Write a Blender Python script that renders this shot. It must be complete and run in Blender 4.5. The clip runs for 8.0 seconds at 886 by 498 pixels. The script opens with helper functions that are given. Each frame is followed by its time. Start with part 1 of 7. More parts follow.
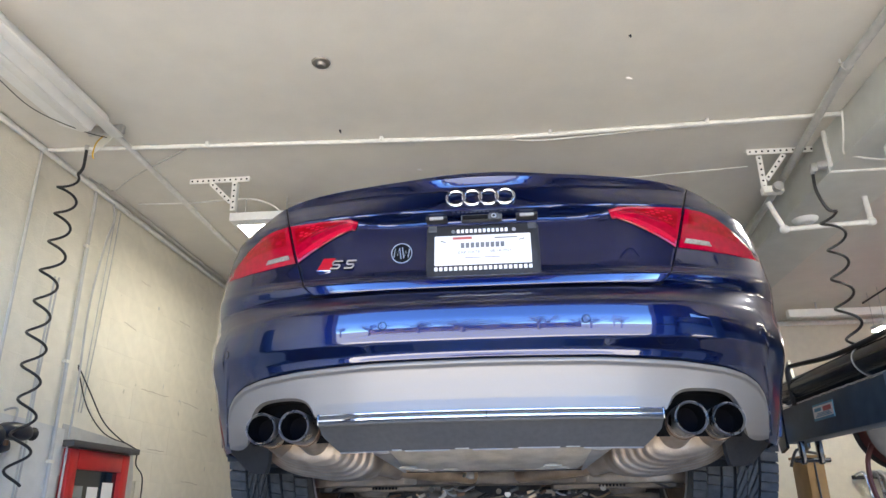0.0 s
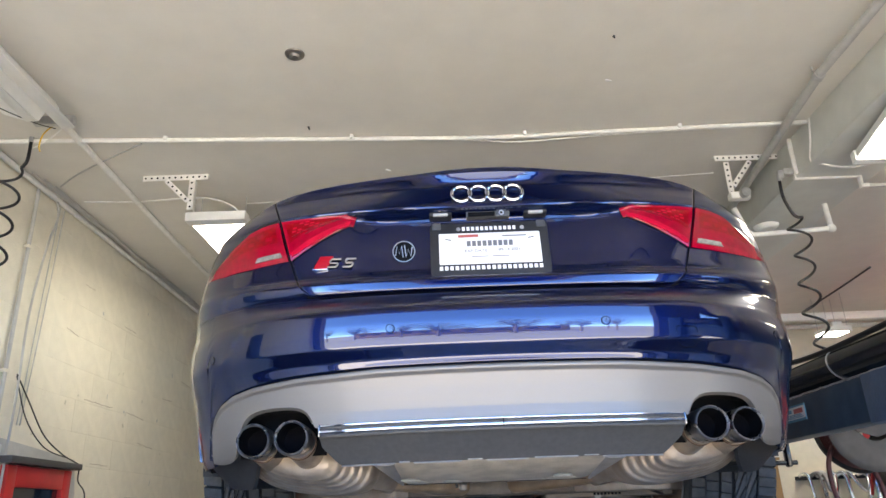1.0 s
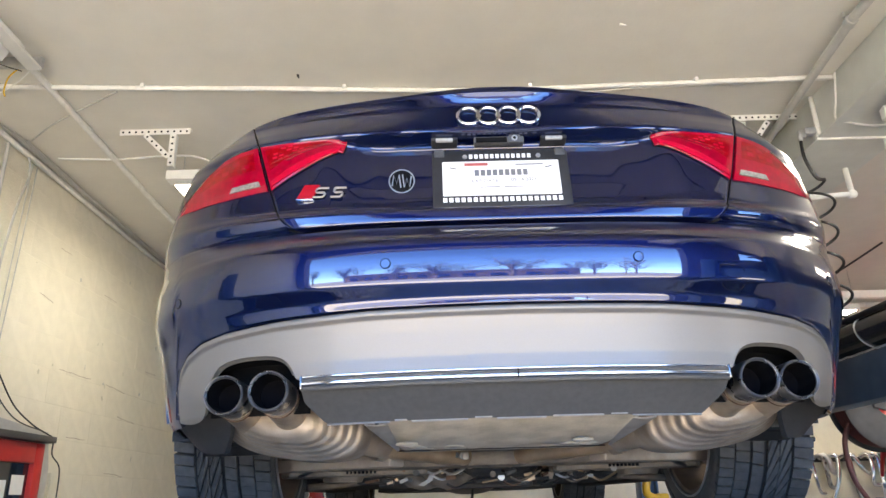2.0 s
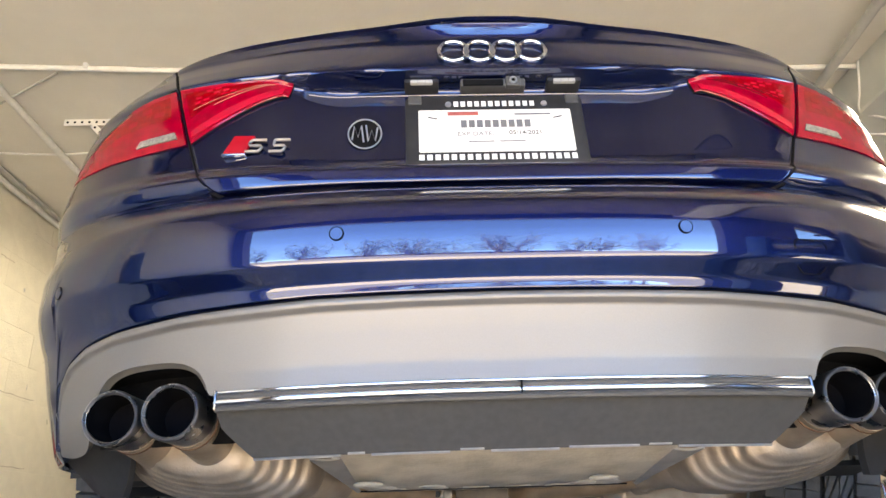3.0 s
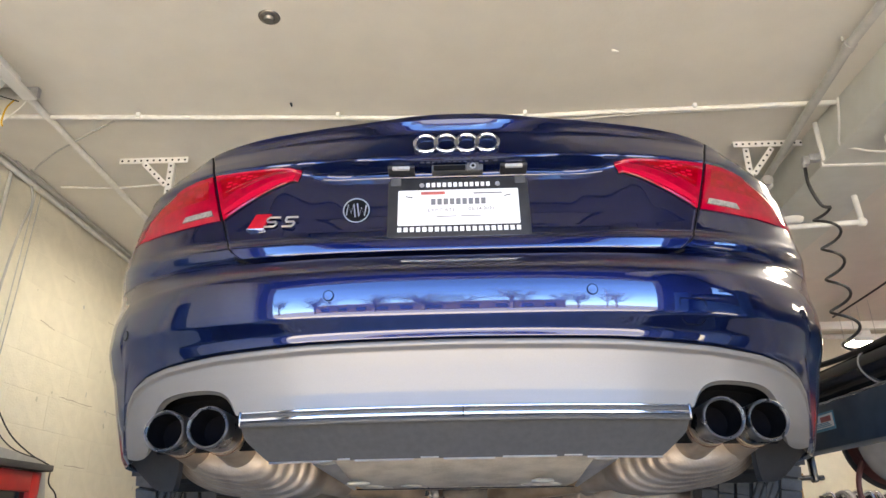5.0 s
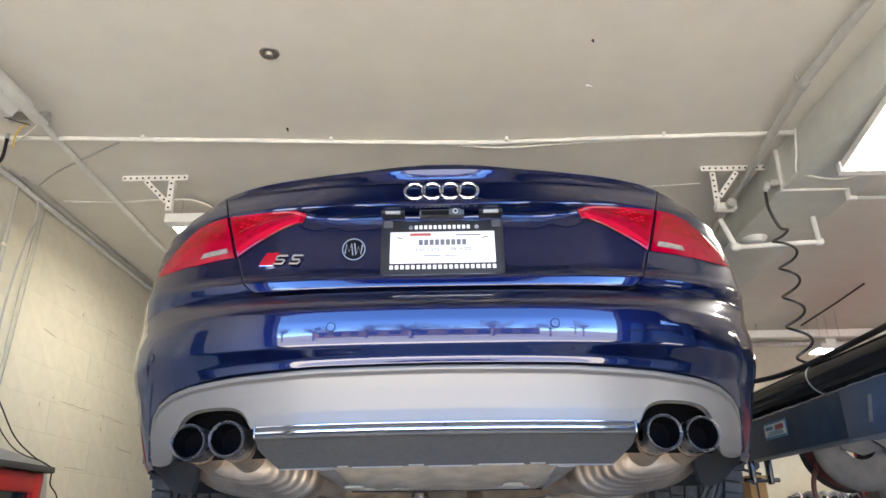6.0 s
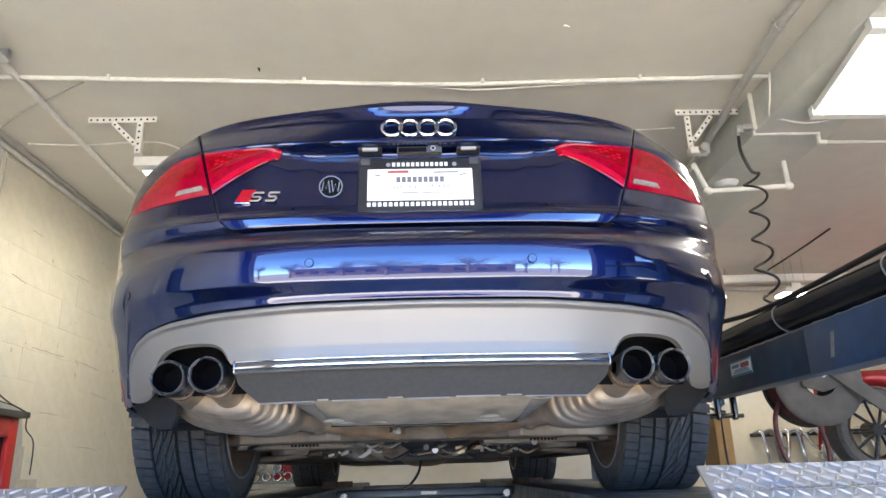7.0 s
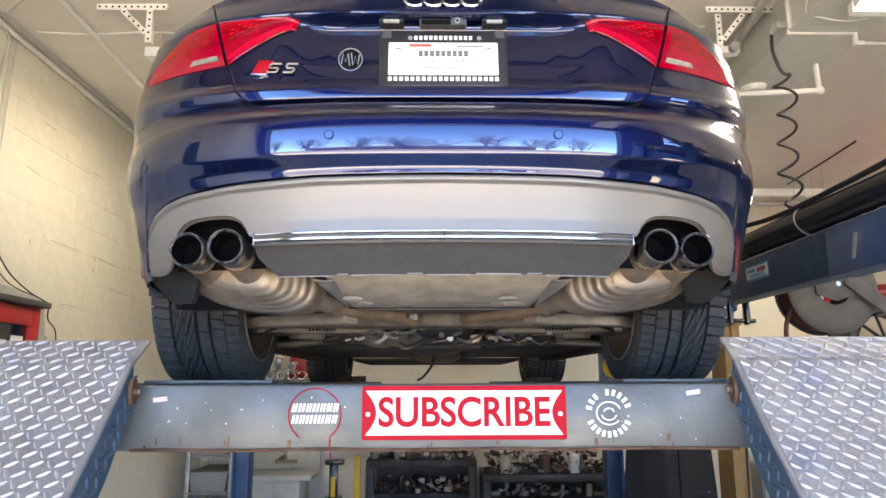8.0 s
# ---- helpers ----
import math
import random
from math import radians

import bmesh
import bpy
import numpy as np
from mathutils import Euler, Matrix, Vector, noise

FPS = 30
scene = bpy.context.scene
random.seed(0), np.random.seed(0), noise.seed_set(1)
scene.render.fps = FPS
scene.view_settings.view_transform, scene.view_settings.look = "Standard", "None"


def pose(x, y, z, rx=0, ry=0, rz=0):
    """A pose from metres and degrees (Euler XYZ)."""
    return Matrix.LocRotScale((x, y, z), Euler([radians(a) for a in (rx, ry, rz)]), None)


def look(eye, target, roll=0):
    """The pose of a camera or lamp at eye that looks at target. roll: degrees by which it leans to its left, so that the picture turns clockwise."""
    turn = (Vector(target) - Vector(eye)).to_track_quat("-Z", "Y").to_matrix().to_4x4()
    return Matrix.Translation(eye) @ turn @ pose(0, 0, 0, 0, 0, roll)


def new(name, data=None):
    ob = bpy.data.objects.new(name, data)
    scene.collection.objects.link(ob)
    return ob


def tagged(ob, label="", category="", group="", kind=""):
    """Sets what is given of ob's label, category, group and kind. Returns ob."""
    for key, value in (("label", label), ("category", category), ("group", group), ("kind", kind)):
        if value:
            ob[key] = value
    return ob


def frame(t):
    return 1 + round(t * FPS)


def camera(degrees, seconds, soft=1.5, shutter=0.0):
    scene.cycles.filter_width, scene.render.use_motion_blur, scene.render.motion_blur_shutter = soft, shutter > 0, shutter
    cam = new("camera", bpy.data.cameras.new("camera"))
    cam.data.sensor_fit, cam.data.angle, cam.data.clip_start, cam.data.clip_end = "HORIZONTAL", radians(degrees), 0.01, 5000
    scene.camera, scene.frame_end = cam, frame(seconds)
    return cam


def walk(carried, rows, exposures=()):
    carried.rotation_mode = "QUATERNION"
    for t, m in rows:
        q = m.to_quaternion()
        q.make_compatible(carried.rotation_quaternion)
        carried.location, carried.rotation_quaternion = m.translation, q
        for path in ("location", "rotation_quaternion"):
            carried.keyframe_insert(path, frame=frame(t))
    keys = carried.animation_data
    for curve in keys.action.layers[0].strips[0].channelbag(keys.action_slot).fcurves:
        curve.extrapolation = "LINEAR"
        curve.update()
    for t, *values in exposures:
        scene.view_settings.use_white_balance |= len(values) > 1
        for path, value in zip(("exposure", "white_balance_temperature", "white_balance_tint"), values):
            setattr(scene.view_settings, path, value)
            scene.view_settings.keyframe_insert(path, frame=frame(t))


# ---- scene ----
cam = camera(64.5, 8.0)
PATH = [
    (0, (0.057, -1.756, 1.629), (-0.112, 0.113, 2.32), -0.7),
    (0.5, (0.002, -1.726, 1.65), (-0.087, 0.142, 2.36), -1.0),
    (1, (-0.13, -1.653, 1.649), (-0.126, 0.218, 2.355), -2.1),
    (1.5, (-0.186, -1.57, 1.648), (-0.143, 0.311, 2.328), -2.3),
    (2, (-0.157, -1.371, 1.617), (-0.136, 0.515, 2.284), -1.7),
    (3.5, (-0.116, -0.891, 1.689), (-0.037, 0.962, 2.436), -1.9),
    (4, (-0.016, -0.946, 1.651), (0.004, 0.91, 2.397), -1.5),
    (4.5, (0.002, -1.125, 1.644), (-0.048, 0.731, 2.387), -1.0),
    (5.8, (-0.003, -1.56, 1.634), (-0.035, 0.299, 2.371), -0.4),
    (6, (0.008, -1.584, 1.634), (0.001, 0.275, 2.373), -0.9),
    (6.5, (0.017, -1.585, 1.628), (0.066, 0.287, 2.329), -1.7),
    (7, (-0.003, -1.576, 1.604), (0.062, 0.33, 2.205), -1.7),
    (7.5, (-0.015, -1.556, 1.555), (0.037, 0.387, 2.025), -1.0),
    (8, (-0.027, -1.521, 1.523), (0.003, 0.444, 1.893), -0.2),
]
walk(cam, [(t, look(eye, target, roll)) for t, eye, target, roll in PATH], [(0, 4.14, 6900, 6), (0.5, 4.10, 7000, 7), (1, 4.09, 7250, 6), (2, 4.30, 7650, 6), (3.5, 4.28, 9300, 8), (4, 4.40, 9300, 7), (4.5, 4.31, 8700, 7), (6, 4.14, 7350, 6), (6.5, 4.13, 7350, 5), (7, 4.28, 7400, 5), (8, 4.39, 8500, 7)])

# ---- light ----
world = bpy.data.worlds.new("sky")
scene.world = world
world.use_nodes = True
_wn = world.node_tree.nodes
_sky = _wn.new("ShaderNodeTexSky")
_sky.sky_type = "NISHITA"
_sky.sun_disc = False
_sky.air_density, _sky.dust_density, _sky.ozone_density, _sky.altitude = 0.55, 0.0, 9.0, 3500
_sky.sun_elevation, _sky.sun_rotation = radians(43), radians(278)
_wn["Background"].inputs[1].default_value = 0.15
world.node_tree.links.new(_sky.outputs[0], _wn["Background"].inputs[0])
sun = new("sun", bpy.data.lights.new("sun", "SUN"))
sun.data.energy, sun.data.angle, sun.data.color = 5.0, radians(0.5), (1, 0.92, 0.80)
sun.matrix_world = look((-14.5, 2.0, 13.7), (0, 0, 0))

G = 1.52        # top of the runways, on which the car stands
CEIL = 3.61
WALL_X = -2.57


# ---- materials ----
def material(name, base, rough=0.5, metal=0.0, coat=0.0, grain=0.0, scale=30.0, stain=0.0, stain_scale=2.0, stain_colour=None,
             bump=0.0, bump_scale=200.0, spread=0.0, emit=0.0, rough_var=0.0):
    m = bpy.data.materials.new(name)
    m.use_nodes = True
    n, l = m.node_tree.nodes, m.node_tree.links
    b = n["Principled BSDF"]
    b.inputs["Base Color"].default_value = (*base, 1)
    b.inputs["Roughness"].default_value = rough
    b.inputs["Metallic"].default_value = metal
    b.inputs["Coat Weight"].default_value = coat
    b.inputs["Coat Roughness"].default_value = 0.03
    if emit:
        b.inputs["Emission Color"].default_value = (*base, 1)
        b.inputs["Emission Strength"].default_value = emit
    co = n.new("ShaderNodeTexCoord").outputs["Object"]
    colour = None

    def mix(a, c, fac):
        x = n.new("ShaderNodeMix")
        x.data_type = "RGBA"
        if isinstance(a, tuple):
            x.inputs[6].default_value = (*a, 1)
        else:
            l.new(a, x.inputs[6])
        x.inputs[7].default_value = (*c, 1)
        l.new(fac, x.inputs[0])
        return x.outputs[2]

    def noise_tex(s, detail=6.0, lo=0.35, hi=0.65):
        t = n.new("ShaderNodeTexNoise")
        t.inputs["Scale"].default_value, t.inputs["Detail"].default_value = s, detail
        l.new(co, t.inputs["Vector"])
        r = n.new("ShaderNodeMapRange")
        r.inputs[1].default_value, r.inputs[2].default_value = lo, hi
        l.new(t.outputs[0], r.inputs[0])
        return r.outputs[0]

    if grain:
        f = noise_tex(scale)
        dark = tuple(c * (1 - grain) for c in base)
        colour = mix(base, dark, f)
    if stain:
        f = noise_tex(stain_scale, 8.0, 0.5, 0.5 + 0.35 / max(stain, 0.05))
        colour = mix(colour if colour is not None else base, stain_colour or tuple(c * 0.5 for c in base), f)
    if spread:
        info = n.new("ShaderNodeObjectInfo")
        h = n.new("ShaderNodeHueSaturation")
        r = n.new("ShaderNodeMapRange")
        r.inputs[3].default_value, r.inputs[4].default_value = 1 - spread, 1 + spread
        l.new(info.outputs["Random"], r.inputs[0])
        l.new(r.outputs[0], h.inputs["Value"])
        if colour is None:
            h.inputs["Color"].default_value = (*base, 1)
        else:
            l.new(colour, h.inputs["Color"])
        colour = h.outputs[0]
    if colour is not None:
        l.new(colour, b.inputs["Base Color"])
    if rough_var:
        f = noise_tex(stain_scale * 3)
        r = n.new("ShaderNodeMapRange")
        r.inputs[3].default_value, r.inputs[4].default_value = max(0, rough - rough_var), min(1, rough + rough_var)
        l.new(f, r.inputs[0])
        l.new(r.outputs[0], b.inputs["Roughness"])
    if bump:
        t = n.new("ShaderNodeTexNoise")
        t.inputs["Scale"].default_value, t.inputs["Detail"].default_value = bump_scale, 4.0
        l.new(co, t.inputs["Vector"])
        u = n.new("ShaderNodeBump")
        u.inputs["Strength"].default_value, u.inputs["Distance"].default_value = bump, 0.01
        l.new(t.outputs[0], u.inputs["Height"])
        l.new(u.outputs[0], b.inputs["Normal"])
    return m


M = {}
M["paint"] = material("blue_paint", (0.0017, 0.0092, 0.066), 0.33, 0.85, 1.0, grain=0.2, scale=1400)
M["paint"].node_tree.nodes["Principled BSDF"].inputs["Coat IOR"].default_value = 1.74
M["paint"].node_tree.nodes["Principled BSDF"].inputs["Coat Roughness"].default_value = 0.032
M["paint"].node_tree.nodes["Principled BSDF"].inputs["Specular IOR Level"].default_value = 0.15
# unseen wall's colour is darkened to hold its backlit shade in the car's reflections
M["door_wall"] = material("shaded_brown_wall_paint", (0.15, 0.13, 0.11), 0.7, grain=0.2, scale=9, stain=0.4, stain_scale=2, stain_colour=(0.09, 0.08, 0.07))
M["silver"] = material("silver_paint", (0.228, 0.211, 0.194), 0.46, 0.5, 0.2, grain=0.06, scale=600, stain=0.12, stain_scale=9, stain_colour=(0.205, 0.188, 0.172))
M["chrome"] = material("chrome", (0.82, 0.82, 0.84), 0.08, 1.0, rough_var=0.03)
M["dark_chrome"] = material("dark_chrome", (0.25, 0.25, 0.26), 0.2, 1.0)
M["grey_plastic"] = material("grey_plastic", (0.074, 0.073, 0.073), 0.45, 0.1, 0.05, grain=0.15, scale=80, bump=0.1, bump_scale=900)
M["black_plastic"] = material("black_plastic", (0.018, 0.018, 0.02), 0.62, grain=0.3, scale=60, stain=0.3, stain_scale=14, stain_colour=(0.05, 0.045, 0.04), bump=0.15, bump_scale=500)
# near-black for joints and holes, and for shade behind the tailpipes
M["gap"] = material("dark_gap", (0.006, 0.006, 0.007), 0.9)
M["gap"].node_tree.nodes["Principled BSDF"].inputs["Specular IOR Level"].default_value = 0.1
M["lamp_red"] = material("red_lens", (0.33, 0.0, 0.017), 0.08, 0.0, 0.3, grain=0.25, scale=60)
M["lamp_red"].node_tree.nodes["Principled BSDF"].inputs["Specular IOR Level"].default_value = 0.3
M["lamp_deep"] = material("deep_red_lens", (0.27, 0.0, 0.004), 0.1, 0.0, 0.0, grain=0.3, scale=90)
M["lamp_bright"] = material("bright_red_lens", (0.52, 0.004, 0.03), 0.1, 0.0, 0.3, grain=0.12, scale=120)
M["lamp_dark"] = material("dark_red_reflector", (0.17, 0.0, 0.006), 0.2, 0.2, 0.2, grain=0.3, scale=200)
M["lamp_clear"] = material("clear_lens", (0.36, 0.32, 0.28), 0.2, 0.2, 0.5, grain=0.45, scale=160)
M["brake_dust"] = material("brake_dust", (0.21, 0.15, 0.11), 0.6, 0.3, grain=0.3, scale=14, stain=0.5, stain_scale=7, stain_colour=(0.10, 0.075, 0.06))
M["milky"] = material("milky_lens", (0.40, 0.39, 0.37), 0.3, 0.0, 0.3, grain=0.1, scale=200)
M["rubber"] = material("tyre_rubber", (0.088, 0.087, 0.086), 0.62, grain=0.35, scale=40, stain=0.4, stain_scale=11, stain_colour=(0.085, 0.08, 0.073), bump=0.2, bump_scale=300)
M["groove"] = material("tyre_groove_shade", (0.016, 0.016, 0.017), 0.85, grain=0.3, scale=60)
M["tub"] = material("dusty_floor_pan", (0.50, 0.455, 0.385), 0.5, grain=0.3, scale=18, stain=0.5, stain_scale=6, stain_colour=(0.28, 0.235, 0.185), bump=0.15, bump_scale=120)
M["steel_brown"] = material("exhaust_steel", (0.48, 0.395, 0.315), 0.52, 0.6, grain=0.3, scale=12, stain=0.55, stain_scale=6, stain_colour=(0.28, 0.185, 0.13), bump=0.10, bump_scale=150, rough_var=0.14)
M["hot_pipe"] = material("heat_tinted_pipe", (0.58, 0.43, 0.29), 0.36, 0.8, grain=0.3, scale=14, stain=0.6, stain_scale=9, stain_colour=(0.34, 0.21, 0.12), bump=0.1, bump_scale=150)
M["steel_tip"] = material("tailpipe_steel", (0.34, 0.34, 0.35), 0.3, 0.95, grain=0.2, scale=25, stain=0.3, stain_scale=8, stain_colour=(0.2, 0.17, 0.15), rough_var=0.1)
# soot, blackened further to hold the shade inside the pipe bores
M["soot_with_shade"] = material("soot_with_shade", (0.004, 0.004, 0.006), 0.9, grain=0.3, scale=50)
M["soot_with_shade"].node_tree.nodes["Principled BSDF"].inputs["Specular IOR Level"].default_value = 0.08
M["underbody"] = material("underbody_metal", (0.19, 0.16, 0.13), 0.55, 0.4, grain=0.5, scale=15, stain=0.6, stain_scale=7, stain_colour=(0.20, 0.155, 0.115), bump=0.3, bump_scale=80)
M["alloy"] = material("dusty_alloy", (0.30, 0.28, 0.26), 0.45, 0.7, grain=0.3, scale=20, stain=0.4, stain_scale=9, stain_colour=(0.13, 0.11, 0.09))
M["glass"] = material("tinted_glass", (0.012, 0.014, 0.016), 0.05, 0.0, 1.0)
M["ceiling"] = material("ceiling_paint", (0.69, 0.66, 0.60), 0.6, grain=0.05, scale=6, stain=0.35, stain_scale=0.7, stain_colour=(0.585, 0.55, 0.495), bump=0.08, bump_scale=60)
M["wall"] = material("cream_block_paint", (0.76, 0.71, 0.59), 0.55, grain=0.06, scale=14, stain=0.3, stain_scale=1.6, stain_colour=(0.60, 0.57, 0.47), bump=0.35, bump_scale=90, spread=0.010)
M["dado"] = material("grey_wall_paint", (0.68, 0.67, 0.63), 0.55, grain=0.12, scale=10, stain=0.5, stain_scale=3, stain_colour=(0.38, 0.36, 0.33), bump=0.3, bump_scale=80)
M["mortar"] = material("painted_joint", (0.58, 0.55, 0.445), 0.7, grain=0.15, scale=30)
M["white_pipe"] = material("painted_pipe", (0.78, 0.765, 0.73), 0.5, grain=0.12, scale=25, stain=0.3, stain_scale=9, stain_colour=(0.58, 0.55, 0.50))
M["grey_pipe"] = material("grey_painted_pipe", (0.50, 0.495, 0.47), 0.5, grain=0.12, scale=20, stain=0.3, stain_scale=6, stain_colour=(0.33, 0.31, 0.28))
M["duct"] = material("duct_paint", (0.58, 0.59, 0.55), 0.55, grain=0.08, scale=9, stain=0.4, stain_scale=2.2, stain_colour=(0.48, 0.48, 0.44))
M["concrete"] = material("shop_floor", (0.50, 0.465, 0.42), 0.6, grain=0.25, scale=8, stain=0.5, stain_scale=1.2, stain_colour=(0.33, 0.30, 0.27), bump=0.2, bump_scale=60)
M["tread"] = material("checker_plate_steel", (0.34, 0.33, 0.325), 0.46, 0.55, grain=0.2, scale=25, stain=0.5, stain_scale=5, stain_colour=(0.22, 0.205, 0.21), bump=0.25, bump_scale=160, rough_var=0.12)
M["tread_lug"] = material("worn_bright_lugs", (0.44, 0.43, 0.425), 0.5, 0.25, grain=0.2, scale=30, stain=0.4, stain_scale=9, stain_colour=(0.32, 0.31, 0.32), rough_var=0.1)
M["tread_paint"] = material("checker_plate_with_paint_smears", (0.41, 0.395, 0.375), 0.46, 0.5, grain=0.2, scale=25, stain=1.1, stain_scale=6, stain_colour=(0.16, 0.235, 0.40), bump=0.25, bump_scale=160, rough_var=0.12)
M["flange"] = material("worn_blue_checker_plate", (0.07, 0.13, 0.20), 0.42, 0.4, grain=0.3, scale=14, stain=0.5, stain_scale=7, stain_colour=(0.17, 0.18, 0.19), bump=0.2, bump_scale=120)
M["beam"] = material("worn_blue_grey_steel", (0.113, 0.124, 0.125), 0.48, 0.35, grain=0.3, scale=10, stain=0.7, stain_scale=4, stain_colour=(0.16, 0.155, 0.145), bump=0.15, bump_scale=100, rough_var=0.12)
M["blue_steel"] = material("blue_lift_paint", (0.046, 0.115, 0.25), 0.4, 0.2, 0.2, grain=0.3, scale=9, stain=0.5, stain_scale=4, stain_colour=(0.05, 0.075, 0.11), bump=0.08, bump_scale=60)
M["dark_blue"] = material("dark_worn_blue", (0.055, 0.085, 0.125), 0.42, 0.3, 0.1, grain=0.35, scale=8, stain=0.5, stain_scale=5, stain_colour=(0.10, 0.10, 0.10))
M["dark_navy"] = material("dark_navy_plastic", (0.012, 0.018, 0.032), 0.42, 0.0, 0.2, grain=0.3, scale=25)
M["black_hose"] = material("black_hose", (0.015, 0.015, 0.016), 0.4, grain=0.2, scale=40)
M["black_gloss"] = material("black_enamel", (0.016, 0.017, 0.02), 0.22, 0.1, 0.5, grain=0.3, scale=12, stain=0.2, stain_scale=8, stain_colour=(0.05, 0.05, 0.05))
M["rust"] = material("rusty_steel", (0.16, 0.085, 0.05), 0.65, 0.4, grain=0.5, scale=30, stain=0.5, stain_scale=10, stain_colour=(0.07, 0.05, 0.045))
M["red_paint"] = material("red_door_paint", (0.50, 0.025, 0.025), 0.4, 0.0, 0.2, grain=0.15, scale=10, stain=0.2, stain_scale=5)
M["red_sign"] = material("red_vinyl", (0.36, 0.004, 0.014), 0.5, grain=0.06, scale=20)
M["red_sign"].node_tree.nodes["Principled BSDF"].inputs["Specular IOR Level"].default_value = 0.12
M["white_sign"] = material("white_vinyl", (0.82, 0.81, 0.80), 0.4, grain=0.04, scale=15, stain=0.15, stain_scale=12, stain_colour=(0.7, 0.68, 0.65))
M["paper"] = material("white_paper", (0.78, 0.77, 0.73), 0.7, grain=0.04, scale=12)
M["pink_tape"] = material("faded_pink_tape", (0.62, 0.46, 0.50), 0.7, grain=0.1, scale=60)
M["ink"] = material("black_print", (0.012, 0.012, 0.013), 0.8)
M["grey_ink"] = material("grey_print", (0.14, 0.14, 0.15), 0.6)
M["cardboard"] = material("brown_board", (0.36, 0.21, 0.075), 0.6, grain=0.2, scale=9, stain=0.3, stain_scale=4, stain_colour=(0.26, 0.14, 0.05))
M["yellow"] = material("yellow_paint", (0.70, 0.42, 0.02), 0.45, 0.0, 0.2, grain=0.2, scale=18)
M["cloth"] = material("dark_work_cloth", (0.014, 0.014, 0.017), 0.95, grain=0.3, scale=14, bump=0.3, bump_scale=400)
M["glow"] = material("lamp_glow", (1.0, 0.94, 0.84), 0.5, emit=1.4)
M["glow_strong"] = material("bright_lamp_glow", (1.0, 0.95, 0.87), 0.5, emit=8.0)
M["lamp_white"] = material("lamp_housing", (0.85, 0.845, 0.82), 0.4, grain=0.05, scale=20)
M["galvanised"] = material("galvanised_steel", (0.55, 0.55, 0.55), 0.4, 0.8, grain=0.2, scale=25, rough_var=0.1)
M["reel"] = material("reel_grey", (0.095, 0.088, 0.082), 0.75, 0.1, grain=0.2, scale=12, stain=0.4, stain_scale=6, stain_colour=(0.055, 0.052, 0.05))
M["red_hose"] = material("red_hose", (0.09, 0.02, 0.018), 0.5, grain=0.3, scale=20)
M["red_car"] = material("red_car_paint", (0.42, 0.012, 0.02), 0.3, 0.3, 1.0, grain=0.15, scale=700)
M["apron"] = material("pale_concrete_apron", (0.56, 0.525, 0.47), 0.8, grain=0.2, scale=10, stain=0.4, stain_scale=0.9, stain_colour=(0.33, 0.31, 0.28), bump=0.2, bump_scale=80)
M["asphalt"] = material("blue_grey_asphalt", (0.232, 0.246, 0.268), 0.8, grain=0.25, scale=10, stain=0.4, stain_scale=0.3, stain_colour=(0.165, 0.172, 0.184), bump=0.3, bump_scale=120)
M["bark"] = material("bark", (0.17, 0.14, 0.115), 0.85, grain=0.4, scale=12, bump=0.5, bump_scale=40)
M["leaf"] = material("spring_leaves", (0.12, 0.135, 0.07), 0.7, grain=0.4, scale=3)
M["bench_dark"] = material("greasy_bench_steel", (0.05, 0.05, 0.052), 0.5, 0.4, grain=0.4, scale=12, stain=0.5, stain_scale=5, stain_colour=(0.13, 0.12, 0.11))
M["bin_grey"] = material("grey_bin", (0.24, 0.25, 0.24), 0.5, grain=0.1, scale=12)
M["cream_metal"] = material("cream_sink", (0.55, 0.53, 0.45), 0.35, grain=0.1, scale=12, stain=0.3, stain_scale=6, stain_colour=(0.35, 0.32, 0.25))
M["label_red"] = material("label_red", (0.5, 0.12, 0.10), 0.5, grain=0.3, scale=60)
M["label_blue"] = material("label_blue", (0.10, 0.30, 0.42), 0.5, grain=0.2, scale=60)
M["door_brown"] = material("door_inside", (0.10, 0.088, 0.075), 0.6, grain=0.3, scale=6, stain=0.4, stain_scale=2, stain_colour=(0.07, 0.062, 0.055))


# ---- mesh helpers ----
def thing(name, at, label, category, group="", kind=""):
    e = new(name)
    e.location = at
    e.empty_display_size = 0.1
    return tagged(e, label, category, group, kind)


def part(name, bm, mat, parent=None, label="", sharp=35, smooth=True):
    """Link a bmesh, given in world coordinates, as one mesh object under parent."""
    me = bpy.data.meshes.new(name)
    bm.to_mesh(me)
    bm.free()
    me.materials.append(M[mat])
    if smooth:
        me.shade_smooth()
        me.set_sharp_from_angle(angle=radians(sharp))
    ob = new(name, me)
    if parent is not None:
        ob.parent = parent
        if parent.type == "EMPTY":
            ob.matrix_parent_inverse = Matrix.Translation(-parent.location)
    return tagged(ob, label) if label else ob


def join(*bms):
    a = bms[0]
    for b in bms[1:]:
        me = bpy.data.meshes.new("tmp")
        b.to_mesh(me)
        b.free()
        a.from_mesh(me)
        bpy.data.meshes.remove(me)
    return a


def box(c, s, bevel=0.004, rot=None):
    bm = bmesh.new()
    bmesh.ops.create_cube(bm, size=1)
    bmesh.ops.scale(bm, vec=s, verts=bm.verts)
    if bevel:
        bmesh.ops.bevel(bm, geom=bm.edges[:], offset=min(bevel, min(s) * 0.45), segments=2, profile=0.5, affect="EDGES")
    if rot:
        bmesh.ops.transform(bm, matrix=pose(0, 0, 0, *rot), verts=bm.verts)
    bmesh.ops.translate(bm, vec=c, verts=bm.verts)
    return bm


